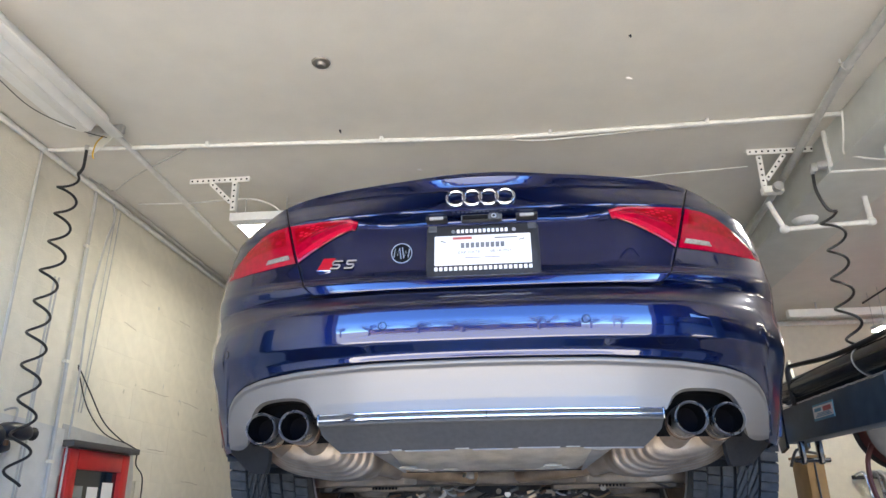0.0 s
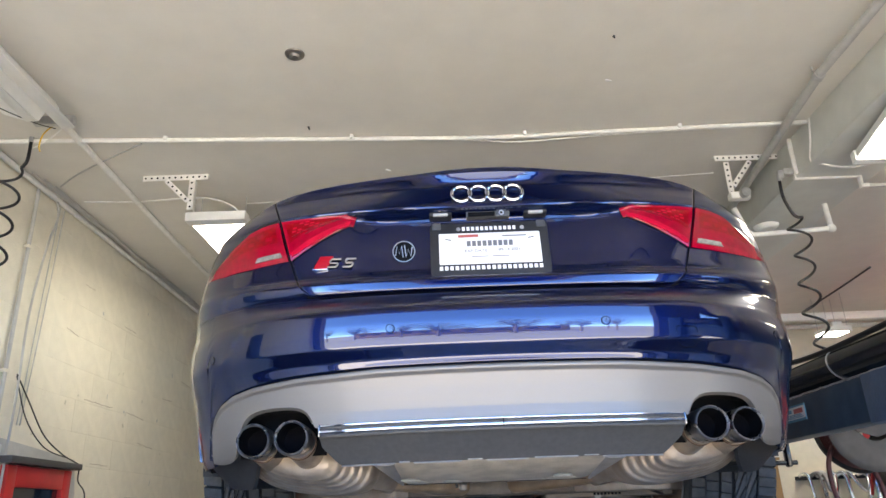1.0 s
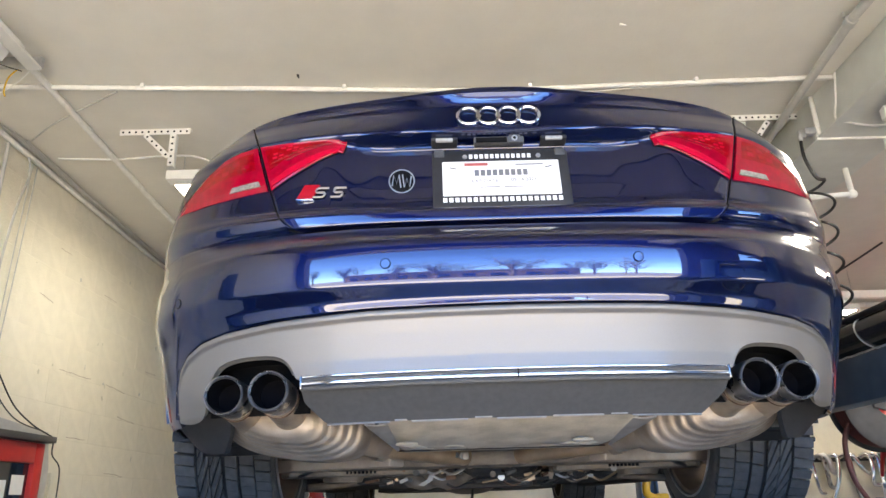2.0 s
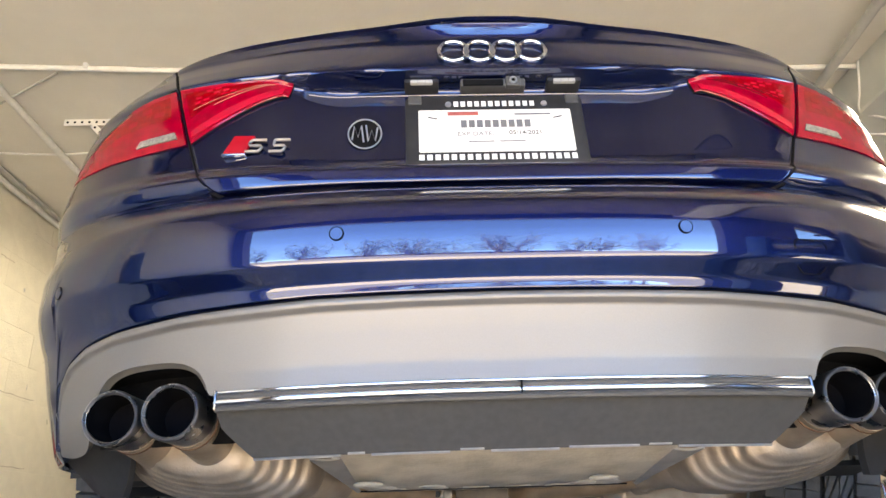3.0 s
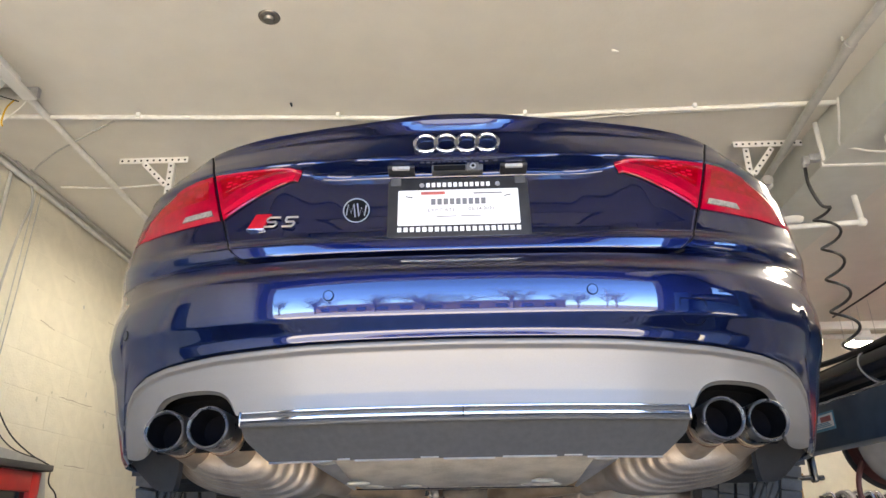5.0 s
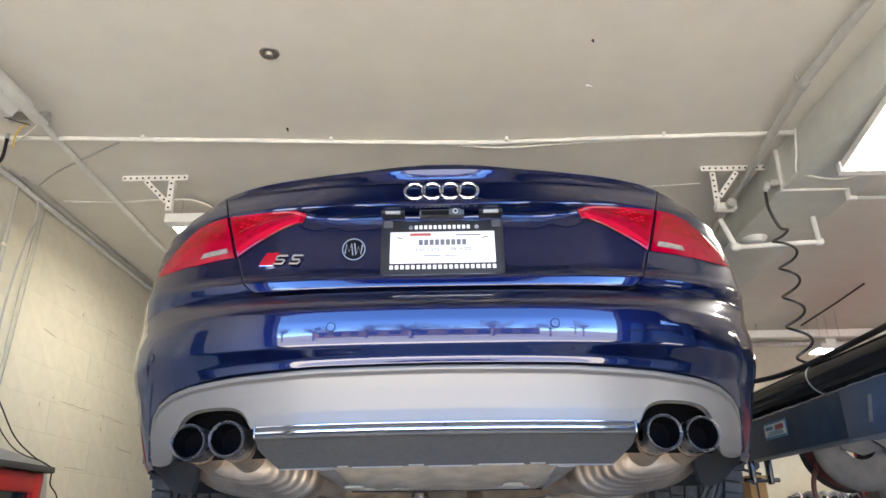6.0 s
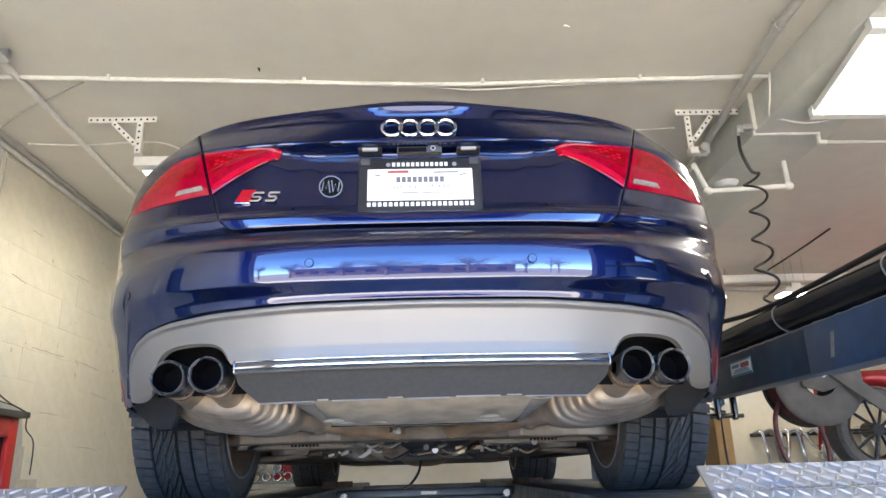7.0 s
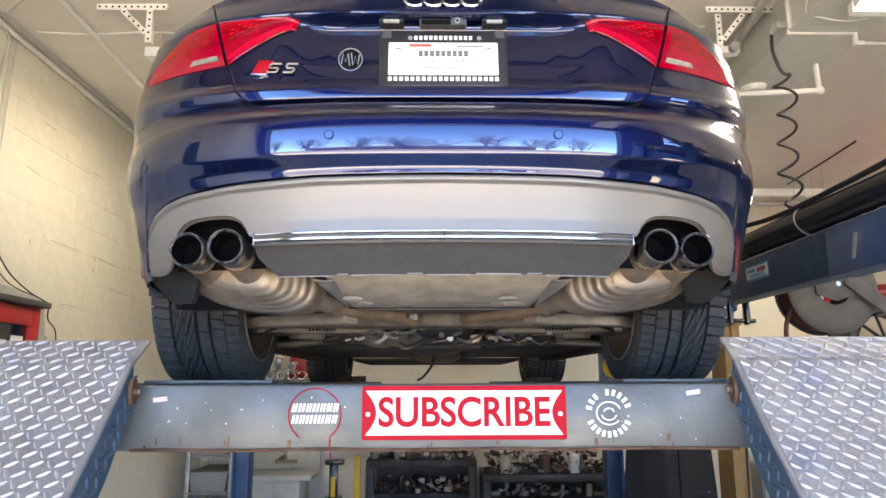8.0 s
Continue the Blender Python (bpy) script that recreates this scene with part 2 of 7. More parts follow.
def span(x0, x1, y0, y1, z0, z1, bevel=0.004):
    return box(((x0 + x1) / 2, (y0 + y1) / 2, (z0 + z1) / 2), (abs(x1 - x0), abs(y1 - y0), abs(z1 - z0)), bevel)


def sweep(pts, r, n=10, caps=True, radii=None):
    """A round bar along a line of points."""
    bm = bmesh.new()
    pts = [Vector(p) for p in pts]
    rings, up = [], None
    for i, p in enumerate(pts):
        d = (pts[min(i + 1, len(pts) - 1)] - pts[max(i - 1, 0)]).normalized()
        if up is None:
            up = Vector((0, 0, 1)) if abs(d.z) < 0.9 else Vector((0, 1, 0))
        side = d.cross(up).normalized()
        up = side.cross(d).normalized()
        rr = radii[i] if radii else r
        rings.append([bm.verts.new(p + rr * (math.cos(2 * math.pi * k / n) * side + math.sin(2 * math.pi * k / n) * up)) for k in range(n)])
    for a, b in zip(rings, rings[1:]):
        for k in range(n):
            bm.faces.new((a[k], a[(k + 1) % n], b[(k + 1) % n], b[k]))
    if caps:
        bm.faces.new(rings[0][::-1])
        bm.faces.new(rings[-1])
    bmesh.ops.recalc_face_normals(bm, faces=bm.faces[:])
    return bm


def curve(pts, steps=6):
    """Catmull-Rom points through pts."""
    p = [Vector(pts[0])] + [Vector(q) for q in pts] + [Vector(pts[-1])]
    out = []
    for i in range(1, len(p) - 2):
        a, b, c, d = p[i - 1], p[i], p[i + 1], p[i + 2]
        for k in range(steps):
            t = k / steps
            out.append(0.5 * ((2 * b) + (c - a) * t + (2 * a - 5 * b + 4 * c - d) * t * t + (3 * b - a - 3 * c + d) * t ** 3))
    return out + [p[-1]]


def lathe(profile, c, axis="x", n=40, closed=False):
    """Turn (radius, height) points round an axis through c."""
    bm = bmesh.new()
    rings = []
    for r, h in profile:
        ring = []
        for k in range(n):
            a = 2 * math.pi * k / n
            u, v = r * math.cos(a), r * math.sin(a)
            q = {"x": (h, u, v), "y": (u, h, v), "z": (u, v, h)}[axis]
            ring.append(bm.verts.new(Vector(c) + Vector(q)))
        rings.append(ring)
    pairs = list(zip(rings, rings[1:])) + ([(rings[-1], rings[0])] if closed else [])
    for a, b in pairs:
        for k in range(n):
            bm.faces.new((a[k], a[(k + 1) % n], b[(k + 1) % n], b[k]))
    bmesh.ops.remove_doubles(bm, verts=bm.verts, dist=1e-5)
    bmesh.ops.recalc_face_normals(bm, faces=bm.faces[:])
    return bm


def prism(poly, axis, d0, d1, bevel=0.0):
    """Extrude a flat polygon along an axis; poly gives the other two coordinates in xyz order."""
    bm = bmesh.new()
    put = {"x": lambda p, d: (d, p[0], p[1]), "y": lambda p, d: (p[0], d, p[1]), "z": lambda p, d: (p[0], p[1], d)}[axis]
    lo = [bm.verts.new(put(p, d0)) for p in poly]
    hi = [bm.verts.new(put(p, d1)) for p in poly]
    bm.faces.new(lo)
    bm.faces.new(hi[::-1])
    for k in range(len(poly)):
        j = (k + 1) % len(poly)
        bm.faces.new((lo[k], hi[k], hi[j], lo[j]))
    bmesh.ops.recalc_face_normals(bm, faces=bm.faces[:])
    if bevel:
        bmesh.ops.bevel(bm, geom=bm.edges[:], offset=bevel, segments=2, profile=0.5, affect="EDGES")
    return bm


def sheet(fn, nu, nv, thick=0.01, inward=Vector((0, 1, 0))):
    """A closed shell over fn(u, v) for u and v from 0 to 1, thickened inwards."""
    bm = bmesh.new()
    P = [[Vector(fn(i / nu, j / nv)) for j in range(nv + 1)] for i in range(nu + 1)]
    N = []
    for i in range(nu + 1):
        row = []
        for j in range(nv + 1):
            du = P[min(i + 1, nu)][j] - P[max(i - 1, 0)][j]
            dv = P[i][min(j + 1, nv)] - P[i][max(j - 1, 0)]
            k = du.cross(dv)
            k = k.normalized() if k.length > 1e-9 else inward
            row.append(k if k.dot(inward) > 0 else -k)
        N.append(row)
    F = [[bm.verts.new(P[i][j]) for j in range(nv + 1)] for i in range(nu + 1)]
    B = [[bm.verts.new(P[i][j] + N[i][j] * thick) for j in range(nv + 1)] for i in range(nu + 1)]
    for i in range(nu):
        for j in range(nv):
            bm.faces.new((F[i][j], F[i + 1][j], F[i + 1][j + 1], F[i][j + 1]))
            bm.faces.new((B[i][j], B[i][j + 1], B[i + 1][j + 1], B[i + 1][j]))
    edge = [(i, 0) for i in range(nu)] + [(nu, j) for j in range(nv)] + [(i, nv) for i in range(nu, 0, -1)] + [(0, j) for j in range(nv, 0, -1)]
    for a, b in zip(edge, edge[1:] + edge[:1]):
        bm.faces.new((F[a[0]][a[1]], B[a[0]][a[1]], B[b[0]][b[1]], F[b[0]][b[1]]))
    bmesh.ops.recalc_face_normals(bm, faces=bm.faces[:])
    return bm


def lettering(name, text, size, m, mat, parent, thick=0.0006, squeeze=1.0, label="", weight=0.0):
    """Text in the built-in font as a mesh, centred on the pose m, lying in its xy plane."""
    cu = bpy.data.curves.new(name, "FONT")
    cu.body, cu.size, cu.align_x, cu.align_y, cu.extrude, cu.offset = text, size, "CENTER", "CENTER", thick, weight
    tmp = new("tmp_text", cu)
    dg = bpy.context.evaluated_depsgraph_get()
    me = bpy.data.meshes.new_from_object(tmp.evaluated_get(dg))
    bpy.data.objects.remove(tmp)
    me.transform(m @ Matrix.Diagonal((squeeze, 1, 1, 1)))
    me.materials.clear()
    me.materials.append(M[mat])
    ob = new(name, me)
    ob.parent = parent
    if parent.type == "EMPTY":
        ob.matrix_parent_inverse = Matrix.Translation(-parent.location)
    return tagged(ob, label) if label else ob


def lerp(a, b, t):
    return a + (b - a) * t


# ---- the room ----
X1, Y0, Y1 = 8.0, -2.9, 6.5     # right wall, wall with the open doors, far wall
structure = dict(kind="structure")


def shell(name, bm, mat, label, category):
    return tagged(part(name, bm, mat), label, category, **structure)


floor = shell("floor", span(WALL_X - 0.2, X1 + 0.2, Y0 - 0.2, Y1 + 0.2, -0.15, 0, 0), "concrete", "stained grey concrete workshop floor", "floor")
ceiling = shell("ceiling", span(WALL_X - 0.2, X1 + 0.2, Y0 - 0.2, Y1 + 0.2, CEIL, CEIL + 0.2, 0), "ceiling", "smooth off-white painted workshop ceiling", "ceiling")
wall_west = shell("wall_west", span(WALL_X - 0.2, WALL_X - 0.006, Y0, Y1, 0, CEIL, 0), "mortar", "cream painted concrete block wall", "wall")
wall_north = shell("wall_north", span(WALL_X - 0.2, X1 + 0.2, Y1, Y1 + 0.2, 0, CEIL, 0), "wall", "cream painted far workshop wall", "wall")
wall_east = shell("wall_east", span(X1, X1 + 0.2, Y0, Y1, 0, CEIL, 0), "wall", "cream painted side wall", "wall")
DOORS = [(-2.38, 2.52), (4.3, 6.9)]
LINTEL = 3.28
_walls = [span(WALL_X - 0.2, DOORS[0][0], Y0 - 0.2, Y0, 0, CEIL, 0), span(DOORS[0][1], DOORS[1][0], Y0 - 0.2, Y0, 0, CEIL, 0),
          span(DOORS[1][1], X1 + 0.2, Y0 - 0.2, Y0, 0, CEIL, 0), span(DOORS[0][0], DOORS[0][1], Y0 - 0.2, Y0, LINTEL, CEIL, 0),
          span(DOORS[1][0], DOORS[1][1], Y0 - 0.2, Y0, LINTEL, CEIL, 0)]
wall_south = shell("wall_south", join(*_walls), "door_wall", "wall with two open garage doorways, coloured dark for its backlit shade", "wall")

# unseen lifting door run back on ceiling tracks, added for dark boot lid reflections
gate = tagged(thing("garage_door", (0, Y0, 3.4), "unseen brown sectional garage door, added under the ceiling for dark reflections", "garage door"), kind="structure")
for k in range(4):
    part("panel", span(DOORS[0][0] + 0.04, DOORS[0][1] - 0.04, Y0 + 0.12 + 0.51 * k, Y0 + 0.62 + 0.51 * k, 3.40, 3.445, 0.008), "door_brown", gate)
for x in (DOORS[0][0], DOORS[0][1]):
    part("track", span(x - 0.03, x + 0.03, Y0, -0.72, 3.40, 3.46, 0.004), "galvanised", gate)
    part("track_hanger", span(x - 0.01, x + 0.01, -0.80, -0.77, 3.45, CEIL, 0.002), "galvanised", gate)

# box beam under the ceiling, with its lower flange
beam_x0, beam_x1, beam_z = 1.90, 2.32, 3.37
box_beam = shell("ceiling_beam", span(beam_x0, beam_x1, Y0, Y1, beam_z, CEIL - 0.002, 0.006), "duct", "grey-green painted box beam under the ceiling", "beam")
part("flange", span(beam_x0 - 0.012, beam_x1 + 0.012, Y0 + 0.01, Y1 - 0.01, beam_z - 0.012, beam_z + 0.004, 0.002), "duct", box_beam)


# ---- outside, behind the open doors ----
ground = shell("ground", span(-400, 400, -800, Y0 - 0.2, -0.2, -0.03, 0), "asphalt", "pale grey weathered asphalt yard in front of the garage", "ground")
pavement = shell("pavement", span(-9, 12, Y0 - 5.0, Y0 - 0.21, -0.031, -0.012, 0.004), "apron", "pale concrete apron before the open doors", "pavement")


def tree(at, height, spread_r, seed):
    rng = random.Random(seed)
    t = thing("tree", at, "bare spring tree with thin brownish-green foliage", "tree", "trees across the yard")
    x, y, _ = at
    part("trunk", sweep([(x, y, -0.05), (x + 0.1, y, height * 0.3), (x, y + 0.1, height * 0.6)], 0.2, 8, radii=[0.28, 0.2, 0.1]), "bark", t)
    limbs = bmesh.new()
    tips = []
    for k in range(16):
        a, e = rng.uniform(0, 6.28), rng.uniform(0.5, 1.3)
        z0 = height * rng.uniform(0.22, 0.55)
        ln = spread_r * rng.uniform(0.6, 1.1)
        mid = Vector((x + 0.5 * ln * math.cos(a) * math.cos(e), y + 0.5 * ln * math.sin(a) * math.cos(e), z0 + 0.5 * ln * math.sin(e)))
        tip = Vector((x + ln * math.cos(a) * math.cos(e), y + ln * math.sin(a) * math.cos(e), z0 + ln * 1.3 * math.sin(e)))
        tips += [mid, tip, (mid + tip) / 2]
        limbs = join(limbs, sweep([(x, y, z0), mid, tip], 0.05, 5, radii=[0.08, 0.05, 0.015]))
    part("limb", limbs, "bark", t)
    crown = bmesh.new()
    for c in tips:
        for k in range(20):
            p = c + Vector((rng.gauss(0, 0.5), rng.gauss(0, 0.5), rng.gauss(0, 0.45)))
            q = [p + Vector((rng.uniform(-0.2, 0.2), rng.uniform(-0.2, 0.2), rng.uniform(-0.2, 0.2))) for _ in range(3)]
            crown.faces.new([crown.verts.new(v) for v in q])
    part("crown", crown, "leaf", t, smooth=False)
    return t


for k, (tx, ty, th, tr) in enumerate([(-19, -44, 7, 4.0), (-10, -48, 8.5, 4.6), (-3, -40, 7.0, 4.2), (5, -46, 9, 5.0), (13, -42, 7, 4.2), (22, -47, 8, 4.6), (-29, -47, 8, 4.6), (-24, -66, 11, 6.5), (-14, -72, 9, 5.2), (-6.5, -69, 12, 7.0), (1, -75, 10, 6.0), (9.5, -68, 13, 7.5), (18, -74, 10, 5.6), (28, -66, 12, 6.8)]):
    tree((tx, ty, 0), th, tr, k)
shop = thing("brick_building", (-4, -62, 0), "low tan building across the street", "building")
part("wall", span(-26, 16, -70, -60, -0.05, 4.0, 0.02), "cardboard", shop)
part("roof", span(-26.4, 16.4, -70.4, -59.6, 4.0, 4.3, 0.02), "grey_pipe", shop)
for k in range(10):
    w = part("window", span(-24 + 4 * k, -22 + 4 * k, -60.06, -59.97, 1.0, 2.6, 0.01), "glass", shop)


# ---- the four-post lift ----
lift = thing("four_post_lift", (0, 0, 0), "worn blue-grey four-post car lift, raised", "car lift")
RW0, RW1 = 0.50, 1.02           # inner and outer edge of the runways
BEAM_Y, BEAM_D, BEAM_H = -0.33, 0.14, 0.108
RAMP = [(-0.265, 1.599), (-0.326, 1.557), (-0.405, 1.468), (-1.0, 0.87)]
for sgn in (-1, 1):
    a, b = sorted((sgn * RW0, sgn * RW1))
    runway = part("runway", join(span(a, b, -0.19, 5.1, G - 0.016, G, 0.003), span(sgn * RW0, sgn * (RW0 + 0.02), -0.19, 5.1, G - 0.12, G - 0.014, 0.003),
                                 span(sgn * RW1, sgn * (RW1 - 0.02), -0.19, 5.1, G - 0.12, G - 0.014, 0.003)), "beam", lift)
    # the approach ramp: a short lip above the runway, a bend, then the long plate hanging down, with an inner flange
    xi = 0.483 if sgn > 0 else 0.522
    line = RAMP if sgn > 0 else [(a - 0.016, b - 0.004) for a, b in RAMP]
    ramp = part("ramp", sheet(lambda u, v: (sgn * lerp(xi + np.interp(v, [0, 0.07], [-0.004 if sgn < 0 else 0.004, 0.0]), 1.0, u), *[np.interp(v, [0, 0.07, 0.15, 1], [p[k] for p in line]) for k in (0, 1)]),
                              4, 60, 0.006, Vector((0, 0.5, -1))), "tread_paint" if sgn > 0 else "tread", lift, "scratched steel checker-plate ramp with blue paint smears" if sgn > 0 else "scratched steel checker-plate ramp")
    if sgn > 0:
        weld_rng = random.Random(8)
        part("weld_bead", sweep([(xi + 0.02 + 0.497 * k / 160, line[1][0] - 0.002 + weld_rng.uniform(-.0016, .0016), line[1][1] + 0.002 + weld_rng.uniform(-.0014, .0014)) for k in range(161)], 0.002, 6, radii=[weld_rng.uniform(.0010, .0026) for k in range(161)]), "alloy", ramp, "rough bright weld bead along the bend")
    side = [line[1], (line[1][0] + 0.006, 1.515), (line[1][0] + 0.002, 1.478), (line[2][0] + 0.04, 1.420), (line[2][0] + 0.008, 1.375), (-0.98, 0.80), line[3], line[2]]
    flange = part("ramp_flange", prism(side, "x", sgn * xi - 0.003, sgn * xi + 0.003), "flange", ramp, "blue-painted checker-plate flange")
    part("fold", sweep([(sgn * (xi + 0.003), a - 0.001, b - 0.001) for a, b in line[1:]], 0.0055, 10), "tread", ramp)
    part("hinge_plate", prism([(line[1][0] - 0.012 + 0.013 * math.cos(q), 1.508 + 0.022 * math.sin(q)) for q in np.linspace(0, 2 * math.pi, 20)[:-1]], "x", sgn * xi - sgn * 0.010 - 0.003, sgn * xi - sgn * 0.010 + 0.003), "rust", lift)
    part("hinge", lathe([(0.0, -0.006), (0.007, -0.006), (0.007, 0.006), (0.0, 0.006)], (sgn * (xi - 0.012), line[1][0] - 0.012, 1.508), "x", 16), "rust", lift, "rusty ramp hinge")
    part("hinge_pin", lathe([(0.0, -0.008), (0.004, -0.008), (0.004, 0.008), (0.0, 0.008)], (sgn * (xi - 0.012), line[1][0] - 0.012, 1.508), "x", 12), "steel_brown", lift)
    part("runway_lip", span(sgn * 0.30, sgn * (xi - 0.004), -0.30, -0.195, G, G + 0.006, 0.002), "beam", lift)
    for py in (-0.33, 4.55):
        px = (1.48 if sgn > 0 else -1.60) if py > 0 else 1.62 * sgn
        post = part("post", join(span(px - 0.07, px + 0.07, py - 0.01, py + 0.01, 0.02, 2.35, 0.004), span(px - 0.07, px - 0.055, py - 0.08, py + 0.08, 0.02, 2.35, 0.004),
                                 span(px + 0.055, px + 0.07, py - 0.08, py + 0.08, 0.02, 2.35, 0.004)), "blue_steel", lift)
        part("base_plate", span(px - 0.16, px + 0.16, py - 0.16, py + 0.16, 0.0, 0.02, 0.003), "blue_steel", lift)
part("rust_edge", sweep([(x, -0.3285 + 0.0006 * math.sin(40 * x), 1.4135 + 0.0008 * math.sin(23 * x)) for x in np.linspace(-0.52, 0.48, 60)], 0.0032, 6), "rust", lift)
crossbeam = part("crossbeam", span(-1.62, 1.62, BEAM_Y, BEAM_Y + BEAM_D, G - BEAM_H, G - 0.001, 0.008), "beam", lift, "worn blue-grey steel crossbeam with stickers")
part("crossbeam", span(-1.62, 1.62, 4.45, 4.6, G - 0.15, G - 0.02, 0.008), "beam", lift)
bridge = part("jack_bridge", join(span(-0.5, 0.5, 2.62, 2.80, G - 0.055, G - 0.012, 0.006), span(-0.48, 0.48, 2.60, 2.63, G - 0.075, G - 0.055, 0.004)), "dark_blue", lift, "dark blue sliding jack bridge")


# ---- the blue coupe ----
# base section of the rear skin on the centre line: height, depth
PROF = [(2.575, .062), (2.560, .076), (2.550, .0855), (2.542, .0913), (2.534, .0955), (2.524, .0992), (2.514, .1019), (2.508, .1032), (2.5055, .1035), (2.503, .1034), (2.499, .1029), (2.492, .1017), (2.460, .0952), (2.434, .0900), (2.4265, .0898),
        (2.4225, .0955), (2.4185, .1010), (2.412, .1018), (2.400, .1012), (2.350, .0955), (2.300, .0900), (2.262, .0862), (2.243, .0838), (2.237, .0815), (2.231, .0755), (2.224, .0655), (2.219, .0600), (2.214, .0575),
        (2.205, .0572), (2.195, .0569), (2.189, .0573), (2.186, .0610), (2.1835, .0860), (2.180, .0660), (2.177, .0525), (2.170, .0413), (2.160, .0268), (2.150, .0128), (2.142, .0035), (2.135, -.0045), (2.130, -.0087),
        (2.125, -.0125), (2.1215, -.0144), (2.118, -.0155), (2.1145, -.0162), (2.111, -.0166), (2.100, -.0169), (2.090, -.01705), (2.082, -.0170), (2.070, -.0162), (2.060, -.0152), (2.048, -.0136), (2.036, -.0118), (2.030, -.0107),
        (2.026, -.0088), (2.017, -.0036), (2.008, .0014),
        (2.003, .0042), (1.9985, .0062), (1.993, .0071), (1.984, .0083), (1.965, .0107), (1.935, .0168), (1.905, .0212), (1.885, .0238), (1.86, .0235), (1.832, .022), (1.80, .050), (1.775, .085), (1.72, .16)]
# the same section at the flanks, where the shelf between lid and bumper has run out
SIDE = [(2.552, .080), (2.50, .10), (2.40, .104), (2.30, .088), (2.20, .062), (2.16, .043), (2.12, .020), (2.09, .006), (2.05, .0), (1.98, .004), (1.90, .024), (1.80, .055), (1.72, .13)]
PROF = PROF[::-1]
SIDE = SIDE[::-1]
_pz, _py = [p[0] for p in PROF], [p[1] for p in PROF]
_sz, _sy = [p[0] for p in SIDE], [p[1] for p in SIDE]
_wz = [1.70, 1.80, 1.90, 2.0, 2.1, 2.2, 2.3, 2.37, 2.42, 2.46, 2.49, 2.51, 2.53, 2.56]
_ww = [.828, .854, .870, .882, .888, .884, .866, .838, .806, .760, .702, .655, .60, .50]
_dz, _dd = [1.7, 2.1, 2.2, 2.3, 2.40, 2.46, 2.50, 2.56], [.55, .55, .53, .48, .38, .29, .21, .16]


def power(z):
    """How square the rear corner is in plan: the boot lid between the lamps is the flattest."""
    return float(np.interp(z, [1.97, 2.03, 2.13, 2.17, 2.23, 2.41, 2.49], [2.4, 2.65, 2.65, 2.8, 3.2, 3.2, 2.4]))


def ease(t):
    t = min(1, max(0, t))
    return t * t * (3 - 2 * t)


def dish(x, z):
    """Depth of the hollow round the number plate, below the grip rail and above the lid's lower fold."""
    return float(np.interp(z, [2.222, 2.232, 2.243, 2.262, 2.30, 2.40, 2.4135, 2.4255], [0, .012, .030, .0345, .036, .036, .0355, 0])) * ease((0.43 - abs(x)) / 0.16)


def section(k, z):
    """Depth of the rear skin at a height; k is the share of the half width."""
    # the lip section drops with the lid's top edge towards the sides
    drop = 0.085 * (k * 0.66) ** 2 * min(1, max(0, (z - 2.435) / 0.075))
    c = sum(np.interp(z + drop + o, _pz, _py) for o in (-0.0024, -0.0012, 0, 0.0012, 0.0024)) / 5
    # and it flattens away from the middle
    c += 0.46 * max(0, z + drop - 2.506) * ease((k - 0.08) / 0.34)
    return float(lerp(c, np.interp(z, _sz, _sy), ease((k - 0.56) / 0.42)))


def rear_y(x, z):
    w, d = np.interp(z, _wz, _ww), np.interp(z, _dz, _dd)
    k = min(abs(x) / w, 1.0)
    c, p = section(k, z), power(z)
    return float(c + d * (1 - (1 - k ** p) ** (1 / p))) + dish(x, z)


def rear(x, z, out=0.0):
    return (x, rear_y(x, z) - out, z)


def rear_a(a, z, out=0.0):
    """A point of the rear skin, by the share a (0 middle to 1 flank) of the way round the corner."""
    w, d = float(np.interp(z, _wz, _ww)), float(np.interp(z, _dz, _dd))
    t, e = a * math.pi / 2, 2 / power(z)
    c = section(math.sin(t) ** e, z)
    return (w * math.sin(t) ** e, float(c) + d * (1 - math.cos(t) ** e) - out, z)


def a_of(x, z):
    w = float(np.interp(z, _wz, _ww))
    return math.asin(min(1, (abs(x) / w)) ** (power(z) / 2)) / (math.pi / 2)


def seam_x(z):
    """Half width of the boot lid at a height."""
    return float(np.interp(z, [2.180, 2.186, 2.193, 2.205, 2.225, 2.25, 2.30, 2.42, 2.50, 2.56], [.438, .464, .481, .496, .511, .522, .539, .575, .606, .620]))


def lid_top(x):
    return 2.543 - 0.090 * x * x


car = thing("coupe", (0, 2.3, G), "dark blue two-door coupe on the raised lift", "car")


def mirror(fn):
    return (fn(-1), fn(1))


def lid_point(u, v):
    s = -math.cos(math.pi * u)          # finer towards the edges, which are rolled in
    v = 0.5 - 0.5 * math.cos(math.pi * v)
    z = 2.186
    for _ in range(3):
        z = lerp(2.186, lid_top(s * 0.6), v)
    x = s * (seam_x(z) - 0.002)
    z = lerp(2.1845, lid_top(x), v)
    d = (1 - abs(s)) * seam_x(z)
    return rear(x, z, -0.003 * max(0, 1 - d / 0.005) ** 2)


boot = part("boot_lid", sheet(lid_point, 110, 120, 0.012), "paint", car, "glossy dark blue boot lid with a lip spoiler", 50)


def deck_point(u, v):
    s = 2 * u - 1
    x = s * lerp(0.585, 0.60, v)
    z = lid_top(x) + 0.0005
    y0 = rear_y(x, z)
    y = lerp(y0, 0.78 + 0.06 * (1 - s * s) * -1, v)
    dip = -0.018 * math.sin(min(1, v * 3) * math.pi / 2) + 0.10 * v ** 1.3
    return (x, y, z + dip)


